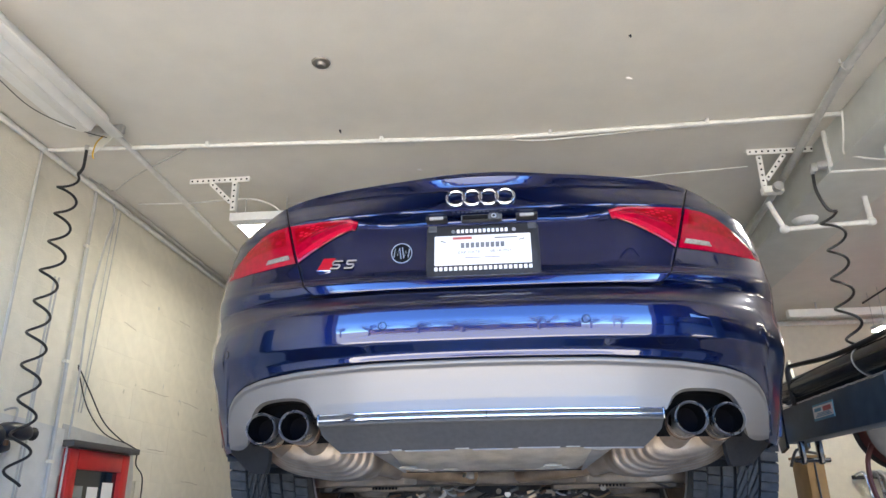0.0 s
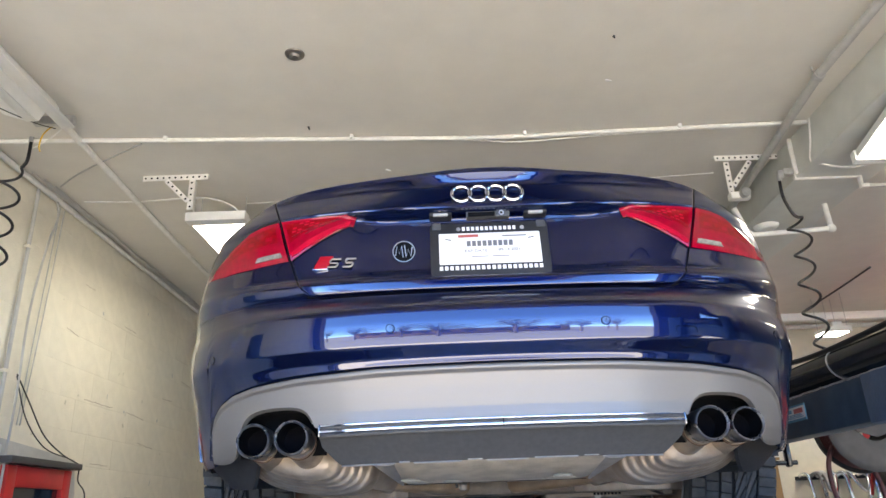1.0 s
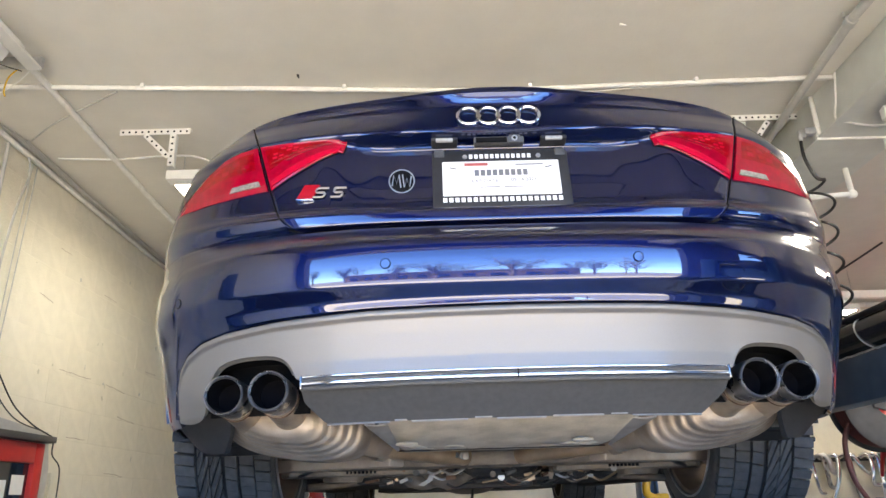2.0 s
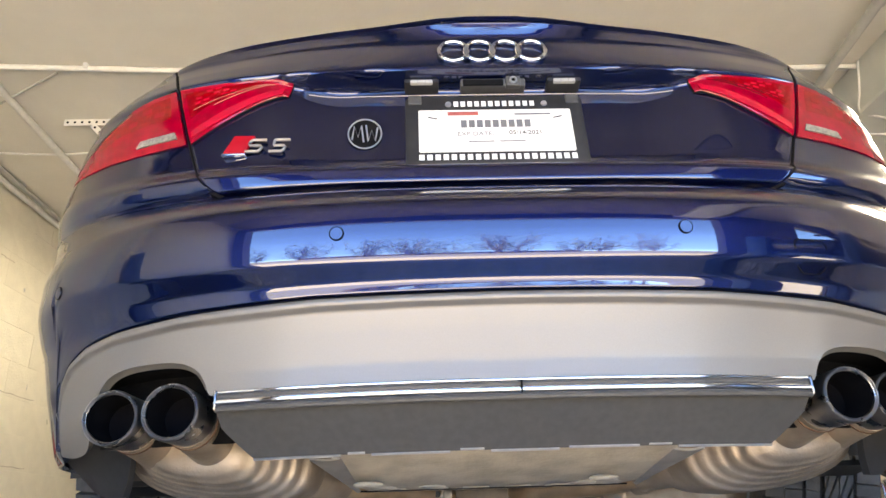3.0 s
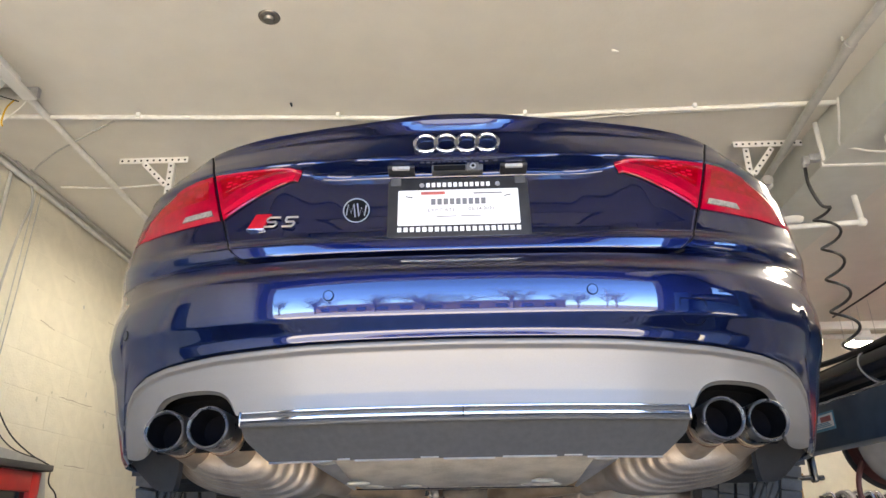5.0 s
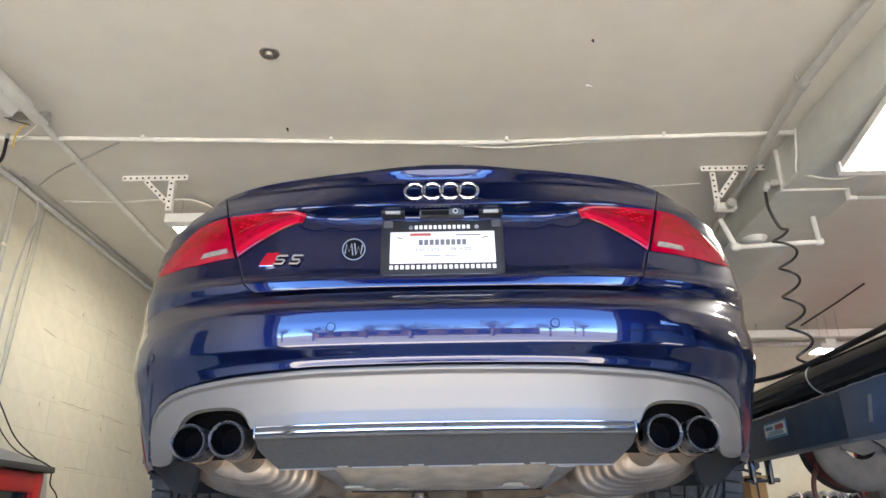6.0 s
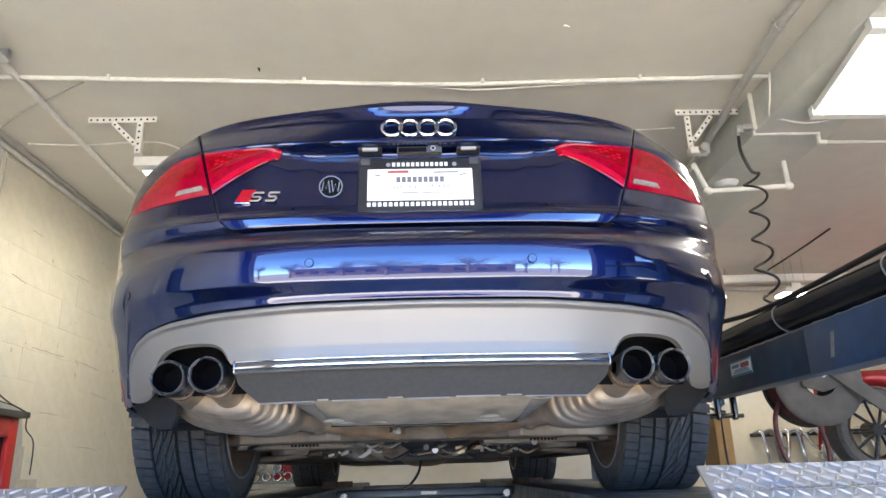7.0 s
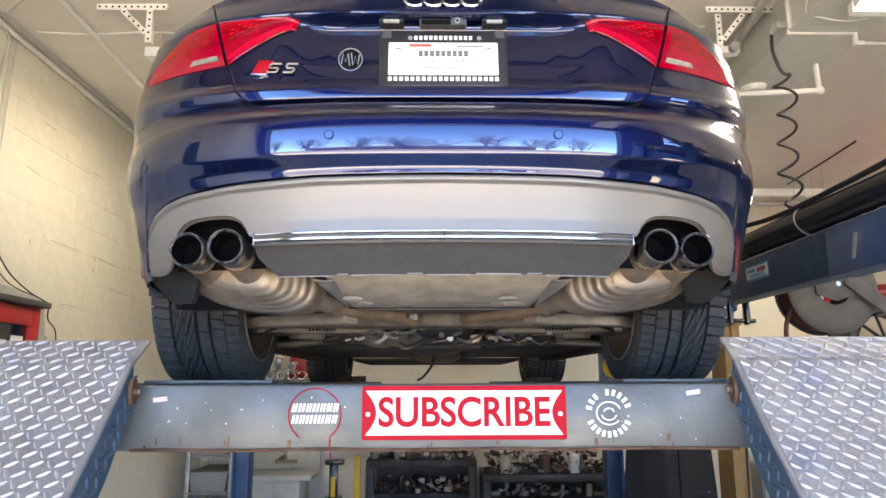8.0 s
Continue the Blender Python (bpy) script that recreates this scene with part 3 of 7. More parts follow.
part("boot_top", sheet(deck_point, 24, 16, 0.01, Vector((0, 0, -1))), "paint", boot)


def quarter(sgn):
    def fn(u, v):
        z = lerp(2.178, 2.508, v)
        a0 = a_of(seam_x(z) + 0.002, z)
        p = rear_a(lerp(a0, 1, u), z)
        return (sgn * p[0], p[1], p[2])
    part("rear_wing", sheet(fn, 22, 44, 0.012), "paint", car, "", 50)


mirror(quarter)


for s in (-1, 1):
    part("shoulder", sheet(lambda u, v: (s * lerp(0.595, 0.66 + 0.15 * min(1, 1.5 * v), u), lerp(0.205 + 0.06 * u, 0.80, v), 2.507 - 0.04 * u * min(1, 2 * v) + 0.02 * v * (1 - u)), 8, 10, 0.01, Vector((0, 0, -1))), "paint", car)


def silver_top(x):
    """Upper edge of the silver diffuser."""
    return float(np.interp(abs(x), [0, .30, .50, .62, .68, .72, .745, .758, .762], [1.981, 1.979, 1.972, 1.962, 1.950, 1.931, 1.905, 1.87, 1.80]))


low_edge = np.array(curve([(0, 1.857, 0), (.30, 1.855, 0), (.440, 1.853, 0), (.450, 1.854, 0), (.459, 1.873, 0), (.476, 1.894, 0), (.506, 1.9055, 0), (.56, 1.9085, 0), (.607, 1.905, 0), (.637, 1.893, 0), (.656, 1.869, 0),
                           (.668, 1.832, 0), (.676, 1.805, 0), (.690, 1.793, 0), (.715, 1.789, 0), (.740, 1.791, 0), (.762, 1.796, 0)], 8))


def silver_low(x):
    """Lower edge of the silver diffuser, arched over the tailpipes."""
    near = np.abs(abs(x) + np.linspace(-.004, .004, 7))
    return float(np.mean(np.interp(near, low_edge[:, 0], low_edge[:, 1])))


def bumper_mid(u, v):
    x = (2 * u - 1) * 0.762
    lo = silver_top(x) + 0.0025
    z = lerp(lo, 2.1805, v ** 1.25)
    d = z - lo       # a flat sill above the lower edge, then a turn inwards
    fade = min(1, max(0, (0.80 - abs(x)) / 0.12))
    out = 0.03 * (0.022 - d) if d < 0.022 else 0.0
    out -= 0.010 * (1 - d / 0.004) ** 2 if d < 0.004 else 0.0
    return rear(x, z, out * fade)


bumper = part("rear_bumper", sheet(bumper_mid, 120, 60, 0.01), "paint", car, "glossy dark blue rear bumper", 50)


def bumper_corner(sgn):
    def fn(u, v):
        z = lerp(1.786, 2.1755, v)
        p = rear_a(lerp(a_of(0.7615, z), 1, u), z)
        return (sgn * p[0], p[1], p[2])
    part("bumper_corner", sheet(fn, 18, 50, 0.01), "paint", bumper, "", 50)


mirror(bumper_corner)


def silver_point(u, v):
    x = (2 * u - 1) * 0.7605
    t = silver_top(x)
    lo = min(silver_low(x), t - 0.004)
    z = lerp(lo, t, v)
    d = t - z
    fade = min(1, max(0, (0.775 - abs(x)) / 0.05)) * min(1, (t - lo) / 0.05)
    lip = 0.0075 + 0.15 * d if d < 0.010 else 0.009 * math.cos(math.pi / 2 * min(1, (d - 0.010) / 0.008)) ** 2
    if d < 0.002:
        lip *= 0.6 + 0.4 * d / 0.002
    return rear(x, z, lip * fade - 0.001)


diffuser = part("diffuser", sheet(silver_point, 440, 40, 0.008), "silver", car, "satin silver lower bumper panel with cut-outs for tailpipes", 50)


def cut_out_lip(sgn):
    def fn(u, v):
        x = lerp(0.456, 0.668, u)
        z = silver_low(x)
        p = rear(x, z, -0.0012)
        t = v ** 1.6
        return (sgn * lerp(x, 0.5625, 0.05 * t), p[1] + 0.016 * v, lerp(z, 1.834, 0.07 * t) + 0.0004)
    part("cut_out_lip", sheet(fn, 70, 6, 0.003, Vector((0, 0, 1))), "silver", diffuser, "", 50)


mirror(cut_out_lip)


def lower_panel(u, v):
    s = 2 * u - 1
    z = lerp(1.768, 1.836, v)
    x = s * np.interp(v, [0, 0.15, 0.6, 1], [.392, .405, .436, .440])
    return (x, rear_y(x, 1.832) + lerp(0.075, 0.004, v), z)


part("lower_panel", sheet(lower_panel, 40, 8, 0.01), "grey_plastic", car, "dark grey plastic lower bumper panel")


def strip_line(z, out, half=0.437):
    return [rear(half * (2 * k / 60 - 1), z, out) for k in range(61)]


def trim_bar(z0, z1, proud):
    """A flat bar with rounded edges, following the bumper."""
    return sheet(lambda u, v: rear(0.437 * (2 * u - 1), lerp(z0, z1, v), proud * (1 - abs(2 * v - 1) ** 5)), 60, 10, 0.003)


trim = part("chrome_trim", join(trim_bar(1.8535, 1.8585, 0.004), trim_bar(1.8375, 1.8470, 0.006)), "chrome", car, "double chrome strip", 60)
part("trim_groove", join(sweep(strip_line(1.8502, -0.0015), 0.0042, 8), sweep(strip_line(1.8325, -0.0005), 0.0052, 8)), "grey_plastic", trim)
for s in (-1, 1):
    part("trim_end", box(rear(s * 0.4385, 1.845, 0.002), (0.004, 0.008, 0.028), 0.0015), "dark_chrome", trim)
part("trim_joint", box(rear(0.0, 1.845, 0.006), (0.0015, 0.012, 0.016), 0), "gap", trim)
# pale edge of the lower panel with its clip tongues
for a, b, dz in ((-.392, -.26, 0), (-.25, -.225, .004), (-.215, -.10, .0), (-.085, -.05, .005), (-.04, .06, .0), (.075, .18, .003), (.195, .23, .006), (.24, .392, .0)):
    part("panel_clip", sweep([(lerp(a, b, k / 6), rear_y(lerp(a, b, k / 6), 1.832) + 0.073, 1.7665 + 0.7 * dz) for k in range(7)], 0.0021, 6), "galvanised", car)


# lamps
def lamp(sgn):
    def edge_in(u):
        """Lower and upper edge of the lens on the lid; u runs from the seam to the tip."""
        lo = lerp(2.2985, 2.3905, min(1, u / 0.94) ** 0.97)
        return lo, 2.4215 - 0.004 * ease((u - 0.86) / 0.14)

    def at_in(u, v, out):
        lo, hi = edge_in(u)
        z = lerp(lo, hi, v)
        return rear(sgn * lerp(seam_x(z) - 0.004, lerp(0.369, 0.361, v), u), z, out)

    def edge_out(u):
        lo = float(np.interp(u, [0, 0.3, 0.65, 1], [2.2985, 2.291, 2.288, 2.296]))
        return lo, max(lo + 0.006, float(np.interp(u, [0, .2, .42, .67, .88, 1], [2.4215, 2.4175, 2.403, 2.360, 2.322, 2.300])))

    def at_out(u, v, out):
        lo, hi = edge_out(u)
        z = lerp(lo, hi, v)
        p = rear_a(lerp(a_of(seam_x(z) + 0.005, z), 0.70, u), z)
        out *= 1 - u ** 3
        return (sgn * (p[0] + out * u), p[1] - out * (1 - 0.8 * u), p[2])

    def inner(u, v):
        rim = 0.004 * min(1, 6 * v, 6 * (1 - v), 10 * (1 - u))
        return at_in(u, v, 0.005 + rim)

    def outer(u, v):
        rim = 0.004 * min(1, 6 * v, 6 * (1 - v), 10 * (1 - u))
        return at_out(u, v, 0.004 + rim)
    lens_in = part("boot_lamp", sheet(inner, 40, 24, 0.012), "lamp_red", boot, "red tail lamp lens on the boot lid", 60)
    lens_out = part("tail_lamp", sheet(outer, 40, 24, 0.012), "lamp_red", car, "red tail lamp lens with a clear reversing strip", 60)
    # dark slit round both lenses
    rim_in = [at_in(u, 1, 0.001) for u in np.linspace(0, 1, 20)] + [at_in(1, v, 0.001) for v in np.linspace(0.95, 0, 8)] + [at_in(u, 0, 0.001) for u in np.linspace(0.97, 0, 20)]
    part("lamp_gap", sweep(rim_in, 0.0015, 6), "gap", lens_in)
    part("lamp_gap", sweep([at_out(u, 1, 0.001) for u in np.linspace(0, 0.94, 24)], 0.0022, 6), "gap", lens_out)
    # deep red reflector with rows of small cells, and the brighter guide along the lower edge
    part("reflector", sheet(lambda u, v: at_in(lerp(0.05, 0.74, u), lerp(0.40 + 0.42 * u, 0.90, v), 0.0093), 24, 8, 0.002), "lamp_deep", lens_in)
    part("light_guide", sheet(lambda u, v: at_in(lerp(0.03, 0.95, u), lerp(0.06, lerp(0.20, 0.55, u), v), 0.0105 - 0.002 * v), 30, 6, 0.003), "lamp_bright", lens_in, "brighter red light guide")
    for row in range(4):
        for k in range(7 - row):
            u0, v0 = 0.10 + 0.085 * k + 0.02 * row, 0.55 + 0.09 * row + 0.022 * k
            if v0 < 0.88:
                part("led_cell", sheet(lambda u, v: at_in(u0 + 0.055 * u, v0 + 0.045 * v, 0.0098), 2, 2, 0.0012), "lamp_bright" if (k + row) % 3 else "lamp_deep", lens_in)
    part("led_line", sweep([at_in(u, 0.36 + 0.46 * u, 0.0094) for u in np.linspace(0.30, 0.86, 14)], 0.0011, 5), "lamp_dark", lens_in)
    part("led_line", sweep([at_in(u, 0.50 + 0.36 * u, 0.0094) for u in np.linspace(0.10, 0.80, 14)], 0.0010, 5), "lamp_dark", lens_in)
    part("reflector", sheet(lambda u, v: at_out(lerp(0.05, 0.62, u), lerp(0.50, 0.90 - 0.06 * u, v), 0.0083), 18, 8, 0.002), "lamp_deep", lens_out)
    for row in range(2):
        for k in range(5):
            part("led_cell", sheet(lambda u, v: at_out(0.10 + 0.10 * k + 0.07 * u, 0.58 + 0.13 * row + 0.09 * v, 0.0087), 2, 2, 0.0012), "lamp_deep" if (k + row) % 2 else "lamp_red", lens_out)

    def clear(u, v):
        z = lerp(2.3115, 2.3255, v) - 0.006 * u
        return rear(sgn * (lerp(0.561, 0.640, u) + 0.006 * v * (1 - 2 * u)), z, 0.0100)
    part("reversing_light", sheet(clear, 12, 4, 0.003), "lamp_clear", lens_out, "clear reversing light strip")


mirror(lamp)

# shut lines: dark channels behind the seams
for s in (-1, 1):
    part("shut_line", sweep([rear(s * (seam_x(z) + 0.0005), z, -0.009) for z in np.linspace(2.182, 2.506, 60)], 0.0062, 6), "gap", car)
part("shut_line", sweep([rear(x, 2.1835, -0.003) for x in np.linspace(-0.455, 0.455, 50)], 0.005, 6), "gap", car)
part("shut_line", sweep([rear(x, silver_top(x) + 0.001, -0.006) for x in np.linspace(-0.755, 0.755, 90)], 0.005, 6), "gap", car)

# emblems
for k in range(4):
    cx = -0.0712 + 0.0472 * k
    ring = [(cx + 0.0258 * math.cos(2 * math.pi * j / 36), rear_y(0.0, 2.466 + 0.0235 * math.sin(2 * math.pi * j / 36)) - 0.006, 2.466 + 0.0242 * math.sin(2 * math.pi * j / 36)) for j in range(37)]
    part("emblem_ring", sweep(ring, 0.0044, 10, caps=False), "chrome", boot, "chrome ring emblem")


def badge_poly(name, poly, mat, x0, z0, size, out):
    pts = [(x0 + size * px, z0 + size * pz) for px, pz in poly]
    y = rear_y(x0 + 0.05, z0 + 0.01)
    return part(name, prism(pts, "y", y - out, y + 0.004, 0.0004), mat, boot)


bx, bz, bs = -0.471, 2.266, 0.0345
badge_poly("badge_flag", [(0, 0), (1.05, 0), (1.52, 1), (0.52, 1)], "red_sign", bx, bz, bs, 0.006)
badge_poly("badge_base", [(-0.08, -0.07), (1.06, -0.07), (1.10, 0.0), (-0.02, 0.0)], "chrome", bx, bz, bs, 0.0065)
# flat chrome figures: three bars joined by two uprights
for ox in (1.0, 2.16):
    figure = [(0.06, 0.10), (0.66, 0.10), (0.74, 0.20), (0.78, 0.32), (0.70, 0.40), (0.22, 0.40)] + ([(0.15, 0.50), (0.18, 0.62), (0.28, 0.70), (0.92, 0.70)] if ox < 2 else [(0.20, 0.44), (0.20, 0.66), (0.22, 0.70), (0.92, 0.70)])
    yb = rear_y(bx + 0.06, bz) - 0.005
    part("badge_figure", sweep([(bx + bs * (ox + 1.04 * px + 0.26 * pz), yb, bz + bs * (0.0 + 1.06 * pz)) for px, pz in figure], 0.0028, 8), "alloy", boot)
cy = rear_y(-0.232, 2.316) - 0.004
part("round_badge", lathe([(0, -0.003), (0.0285, -0.003), (0.0305, 0.0), (0.0305, 0.006), (0, 0.006)], (-0.232, cy, 2.316), "y", 36), "gap", boot, "round black badge with a pale rim")
part("badge_rim", sweep([(-0.232 + 0.0293 * math.cos(a), cy - 0.003, 2.316 + 0.0293 * math.sin(a)) for a in np.linspace(0, 2 * math.pi, 37)], 0.0015, 6, caps=False), "galvanised", boot)
zig = [(-.0225, -.012), (-.0185, .015), (-.012, -.007), (-.0060, .016), (-.002, -.017)]
part("badge_stroke", join(sweep([(-0.232 + p, cy - 0.0035, 2.316 + q) for p, q in zig], 0.0017, 6),
                          sweep([(-0.232 - p, cy - 0.0035, 2.316 - q) for p, q in zig], 0.0017, 6)), "galvanised", boot)

# number plate with its frame, leaning with the boot lid
PT, PB = (2.396, .129), (2.233, .101)
lean = math.degrees(math.atan2(PT[1] - PB[1], PT[0] - PB[0]))
plate_m = pose(0.0005, (PT[1] + PB[1]) / 2, (PT[0] + PB[0]) / 2, 90 - lean, 0, 0)


def on_plate(bm):
    bmesh.ops.transform(bm, matrix=plate_m, verts=bm.verts)
    return bm


def rounded(w, h, r, d0, d1, bevel=0.001):
    pts = []
    for cx, cz, a0 in ((w / 2 - r, h / 2 - r, 0), (-w / 2 + r, h / 2 - r, 90), (-w / 2 + r, -h / 2 + r, 180), (w / 2 - r, -h / 2 + r, 270)):
        pts += [(cx + r * math.cos(radians(a0 + 15 * k)), cz + r * math.sin(radians(a0 + 15 * k))) for k in range(7)]
    return prism(pts, "z", d0, d1, bevel)


plate_frame = part("plate_frame", on_plate(rounded(0.321, 0.166, 0.012, -0.026, 0.0, 0.003)), "black_plastic", boot, "black number plate frame with white lettering bars")
part("number_plate", on_plate(rounded(0.274, 0.096, 0.003, 0.0, 0.0012, 0.0003)), "paper", plate_frame, "white temporary paper number plate")


def bars(text_widths, x0, x1, z0, z1, mat, name="print_bar", d=0.0022):
    """Plain bars in place of lettering, spread between x0 and x1."""
    total = sum(text_widths)
    x = x0
    for k, w in enumerate(text_widths):
        step = (x1 - x0) * w / total
        if k % 2 == 0:
            part(name, on_plate(box(((2 * x + step) / 2, (z0 + z1) / 2, d), (step, z1 - z0, 0.0008), 0)), mat, plate_frame, smooth=False)
        x += step


bars([1, .55] * 11 + [1], -0.073, 0.073, 0.0565, 0.0680, "white_sign", d=0.001)
bars([1, .55] * 19 + [1], -0.137, 0.137, -0.0650, -0.0535, "white_sign", d=0.001)
bars([1, .35, 1, .35, 1, .35, 1, .35, 1, .35, 1, .35, 1, .35, 1, .35, 1], -0.062, 0.062, 0.006, 0.0225, "grey_ink")
lettering("print", "EXP DATE:", 0.0125, plate_m @ Matrix.Translation((-0.037, -0.0085, 0.0016)), "grey_ink", plate_frame, 0.0003, 1.1)
lettering("print", "05/14/2021", 0.0125, plate_m @ Matrix.Translation((0.052, -0.0065, 0.0016)), "ink", plate_frame, 0.0003, 1.05)
bars([1], -0.085, -0.03, 0.0345, 0.0425, "label_red")
bars([1], 0.035, 0.10, 0.0345, 0.0375, "grey_ink")
bars([5, 1, 5], -0.05, 0.05, -0.027, -0.025, "grey_ink")
for s in (-1, 1):
    part("print_bar", on_plate(box((s * 0.112, 0.029, 0.0016), (0.016, 0.0022, 0.0006), 0, (0, 0, s * 14))), "ink", plate_frame, smooth=False)
    part("plate_screw", on_plate(lathe([(0, 0.0), (0.006, 0.0), (0.005, 0.003), (0, 0.0035)], (s * 0.087 + 0.004, 0.062, 0.0), "z", 12)), "galvanised", plate_frame)
    part("frame_tab", on_plate(box((s * 0.143, 0.073, -0.002), (0.024, 0.022, 0.010), 0.003)), "grey_plastic", plate_frame)

# grip rail over the plate: two plate lamps, grip and camera
for s in (-1, 1):
    base = part("plate_lamp", box((s * 0.130, 0.127, 2.4160), (0.062, 0.034, 0.0135), 0.003, (-12, 0, 0)), "black_plastic", boot)
    window = part("lamp_window", box((s * 0.130, 0.1115, 2.4140), (0.040, 0.008, 0.0085), 0.002, (-12, 0, 0)), "milky", base, "milky plate lamp window")
    for k in range(2):
        part("window_rib", box((s * 0.130 - 0.007 + 0.014 * k, 0.1072, 2.4140), (0.001, 0.0015, 0.007), 0.0003, (-12, 0, 0)), "bin_grey", window)
grip = part("boot_grip", box((0.0, 0.130, 2.4165), (0.118, 0.036, 0.021), 0.003), "grey_plastic", boot, "dark grey boot grip")
part("grip_recess", box((-0.018, 0.1135, 2.4130), (0.074, 0.008, 0.0125), 0.002), "gap", grip)
part("camera_pod", box((0.036, 0.1125, 2.4130), (0.026, 0.014, 0.0205), 0.002), "grey_plastic", grip)
part("camera_rim", lathe([(0.0042, -0.003), (0.0066, -0.003), (0.0072, 0.0), (0.0042, 0.0)], (0.036, 0.1055, 2.4130), "y", 24, True), "galvanised", grip)
part("camera_lens", lathe([(0, -0.002), (0.0032, -0.002), (0.0042, 0.001), (0.0042, 0.004)], (0.036, 0.1055, 2.4130), "y", 20), "glass", grip)
part("grip_fold", sweep([rear(x, 2.4035, 0.0004) for x in np.linspace(-0.335, 0.335, 60)], 0.0016, 6), "paint", boot)

# bumper sensors and tow eye cover
for sx, sz in ((-.2605, 2.0705), (.2585, 2.0715), (-.74, 2.045), (.74, 2.06)):
    y = rear_y(sx, sz)
    ang = math.degrees(math.atan2(rear_y(abs(sx) + .01, sz) - rear_y(abs(sx) - .01, sz), 0.02)) * (1 if sx > 0 else -1)
    bm = lathe([(0, -0.0022), (0.0092, -0.0022), (0.0098, -0.001), (0.0098, 0.004)], (0, 0, 0), "y", 28)
    bmesh.ops.transform(bm, matrix=pose(sx, y, sz, 5, 0, ang), verts=bm.verts)
    sensor = part("parking_sensor", bm, "paint", bumper)
    bm = lathe([(0.0098, -0.0014), (0.0110, -0.0014), (0.0110, 0.002), (0.0098, 0.002)], (0, 0, 0), "y", 28, True)
    bmesh.ops.transform(bm, matrix=pose(sx, y, sz, 5, 0, ang), verts=bm.verts)
    part("sensor_gap", bm, "gap", sensor)
tow = [(.435, 2.058), (.482, 2.058), (.489, 2.050), (.487, 2.018), (.478, 2.010), (.448, 2.010), (.438, 2.018), (.433, 2.05), (.435, 2.058)]
part("tow_cover_gap", sweep([rear(px, pz, 0.0004) for px, pz in tow], 0.0011, 6), "gap", bumper)

# tailpipes
for s in (-1, 1):
    # near-black sheets standing in for the shade in the well behind the cut-out
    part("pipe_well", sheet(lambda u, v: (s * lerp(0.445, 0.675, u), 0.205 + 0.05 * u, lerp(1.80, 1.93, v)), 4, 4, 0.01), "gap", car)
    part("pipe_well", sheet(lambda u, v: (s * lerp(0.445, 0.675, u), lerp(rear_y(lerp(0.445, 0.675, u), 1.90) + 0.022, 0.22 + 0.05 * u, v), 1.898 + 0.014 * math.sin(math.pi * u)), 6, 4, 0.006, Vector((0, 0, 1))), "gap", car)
    for px, py in ((0.5105, 0.094), (0.6145, 0.136)):
        R = 0.0422
        pipe = part("tailpipe", lathe([(R - 0.006, 0.0), (R - 0.002, -0.003), (R, 0.001), (R, 0.012), (R - 0.001, 0.13), (R - 0.010, 0.19), (R - 0.016, 0.19), (R - 0.007, 0.12), (R - 0.006, 0.0)],
                                    (s * px, py, 1.834), "y", 48), "steel_tip", car, "round steel tailpipe, sooty inside and blackened for shade", 50)
        part("pipe_bore", lathe([(R - 0.0065, 0.005), (R - 0.0085, 0.078), (0, 0.080)], (s * px, py, 1.834), "y", 40), "soot_with_shade", pipe)
        part("pipe_rim", lathe([(R - 0.0055, 0.0), (R - 0.003, -0.0035), (R - 0.0005, -0.001), (R + 0.0002, 0.003), (R - 0.0005, 0.006)], (s * px, py, 1.834), "y", 48), "steel_tip", pipe)


# mufflers, spare wheel pan, pipes
def blob(c, half, p=3.2, nu=40, nv=24):
    """A rounded box of superellipse section."""
    bm = bmesh.new()
    rows = []
    for j in range(nv + 1):
        v = -math.pi / 2 + math.pi * j / nv
        row = []
        for i in range(nu):
            u = 2 * math.pi * i / nu
            f = lambda t: math.copysign(abs(t) ** (2 / p), t)
            x, y, z = f(math.cos(v)) * f(math.cos(u)), f(math.cos(v)) * f(math.sin(u)), f(math.sin(v))
            q = Vector((x * half[0], y * half[1], z * half[2]))
            row.append(bm.verts.new(Vector(c) + q))
        rows.append(row)
    for a, b in zip(rows, rows[1:]):
        for i in range(nu):
            bm.faces.new((a[i], a[(i + 1) % nu], b[(i + 1) % nu], b[i]))
    bmesh.ops.remove_doubles(bm, verts=bm.verts, dist=1e-5)
    bmesh.ops.recalc_face_normals(bm, faces=bm.faces[:])
    return bm


def muffler_shell(a, b, p=2.5, n=84):
    """An oval pressed shell along y: a plain barrel, then five nested ribs up to a flat front face."""
    prof = [(0.19, 0.0), (0.19, 0.45), (0.17, 0.80), (0.11, 0.96), (0.05, 1.0), (0.0, 1.0)]
    for k in range(5):
        y, r = -0.016 - 0.021 * k, 0.992 - 0.094 * k
        prof += [(y, r), (y - 0.009, r - 0.020), (y - 0.0125, r - 0.052), (y - 0.0135, r - 0.076)]
    prof += [(-0.120, 0.50), (-0.128, 0.44), (-0.131, 0.25), (-0.131, 0.0)]
    bm = bmesh.new()
    f = lambda t: math.copysign(abs(t) ** (2 / p), t)
    rows = [[bm.verts.new((a * r * f(math.cos(2 * math.pi * i / n)), y, b * r * f(math.sin(2 * math.pi * i / n)))) for i in range(n)] for y, r in prof]
    for q, w in zip(rows, rows[1:]):
        for i in range(n):
            bm.faces.new((q[i], q[(i + 1) % n], w[(i + 1) % n], w[i]))
    bmesh.ops.remove_doubles(bm, verts=bm.verts, dist=1e-5)
    bmesh.ops.recalc_face_normals(bm, faces=bm.faces[:])
    return bm


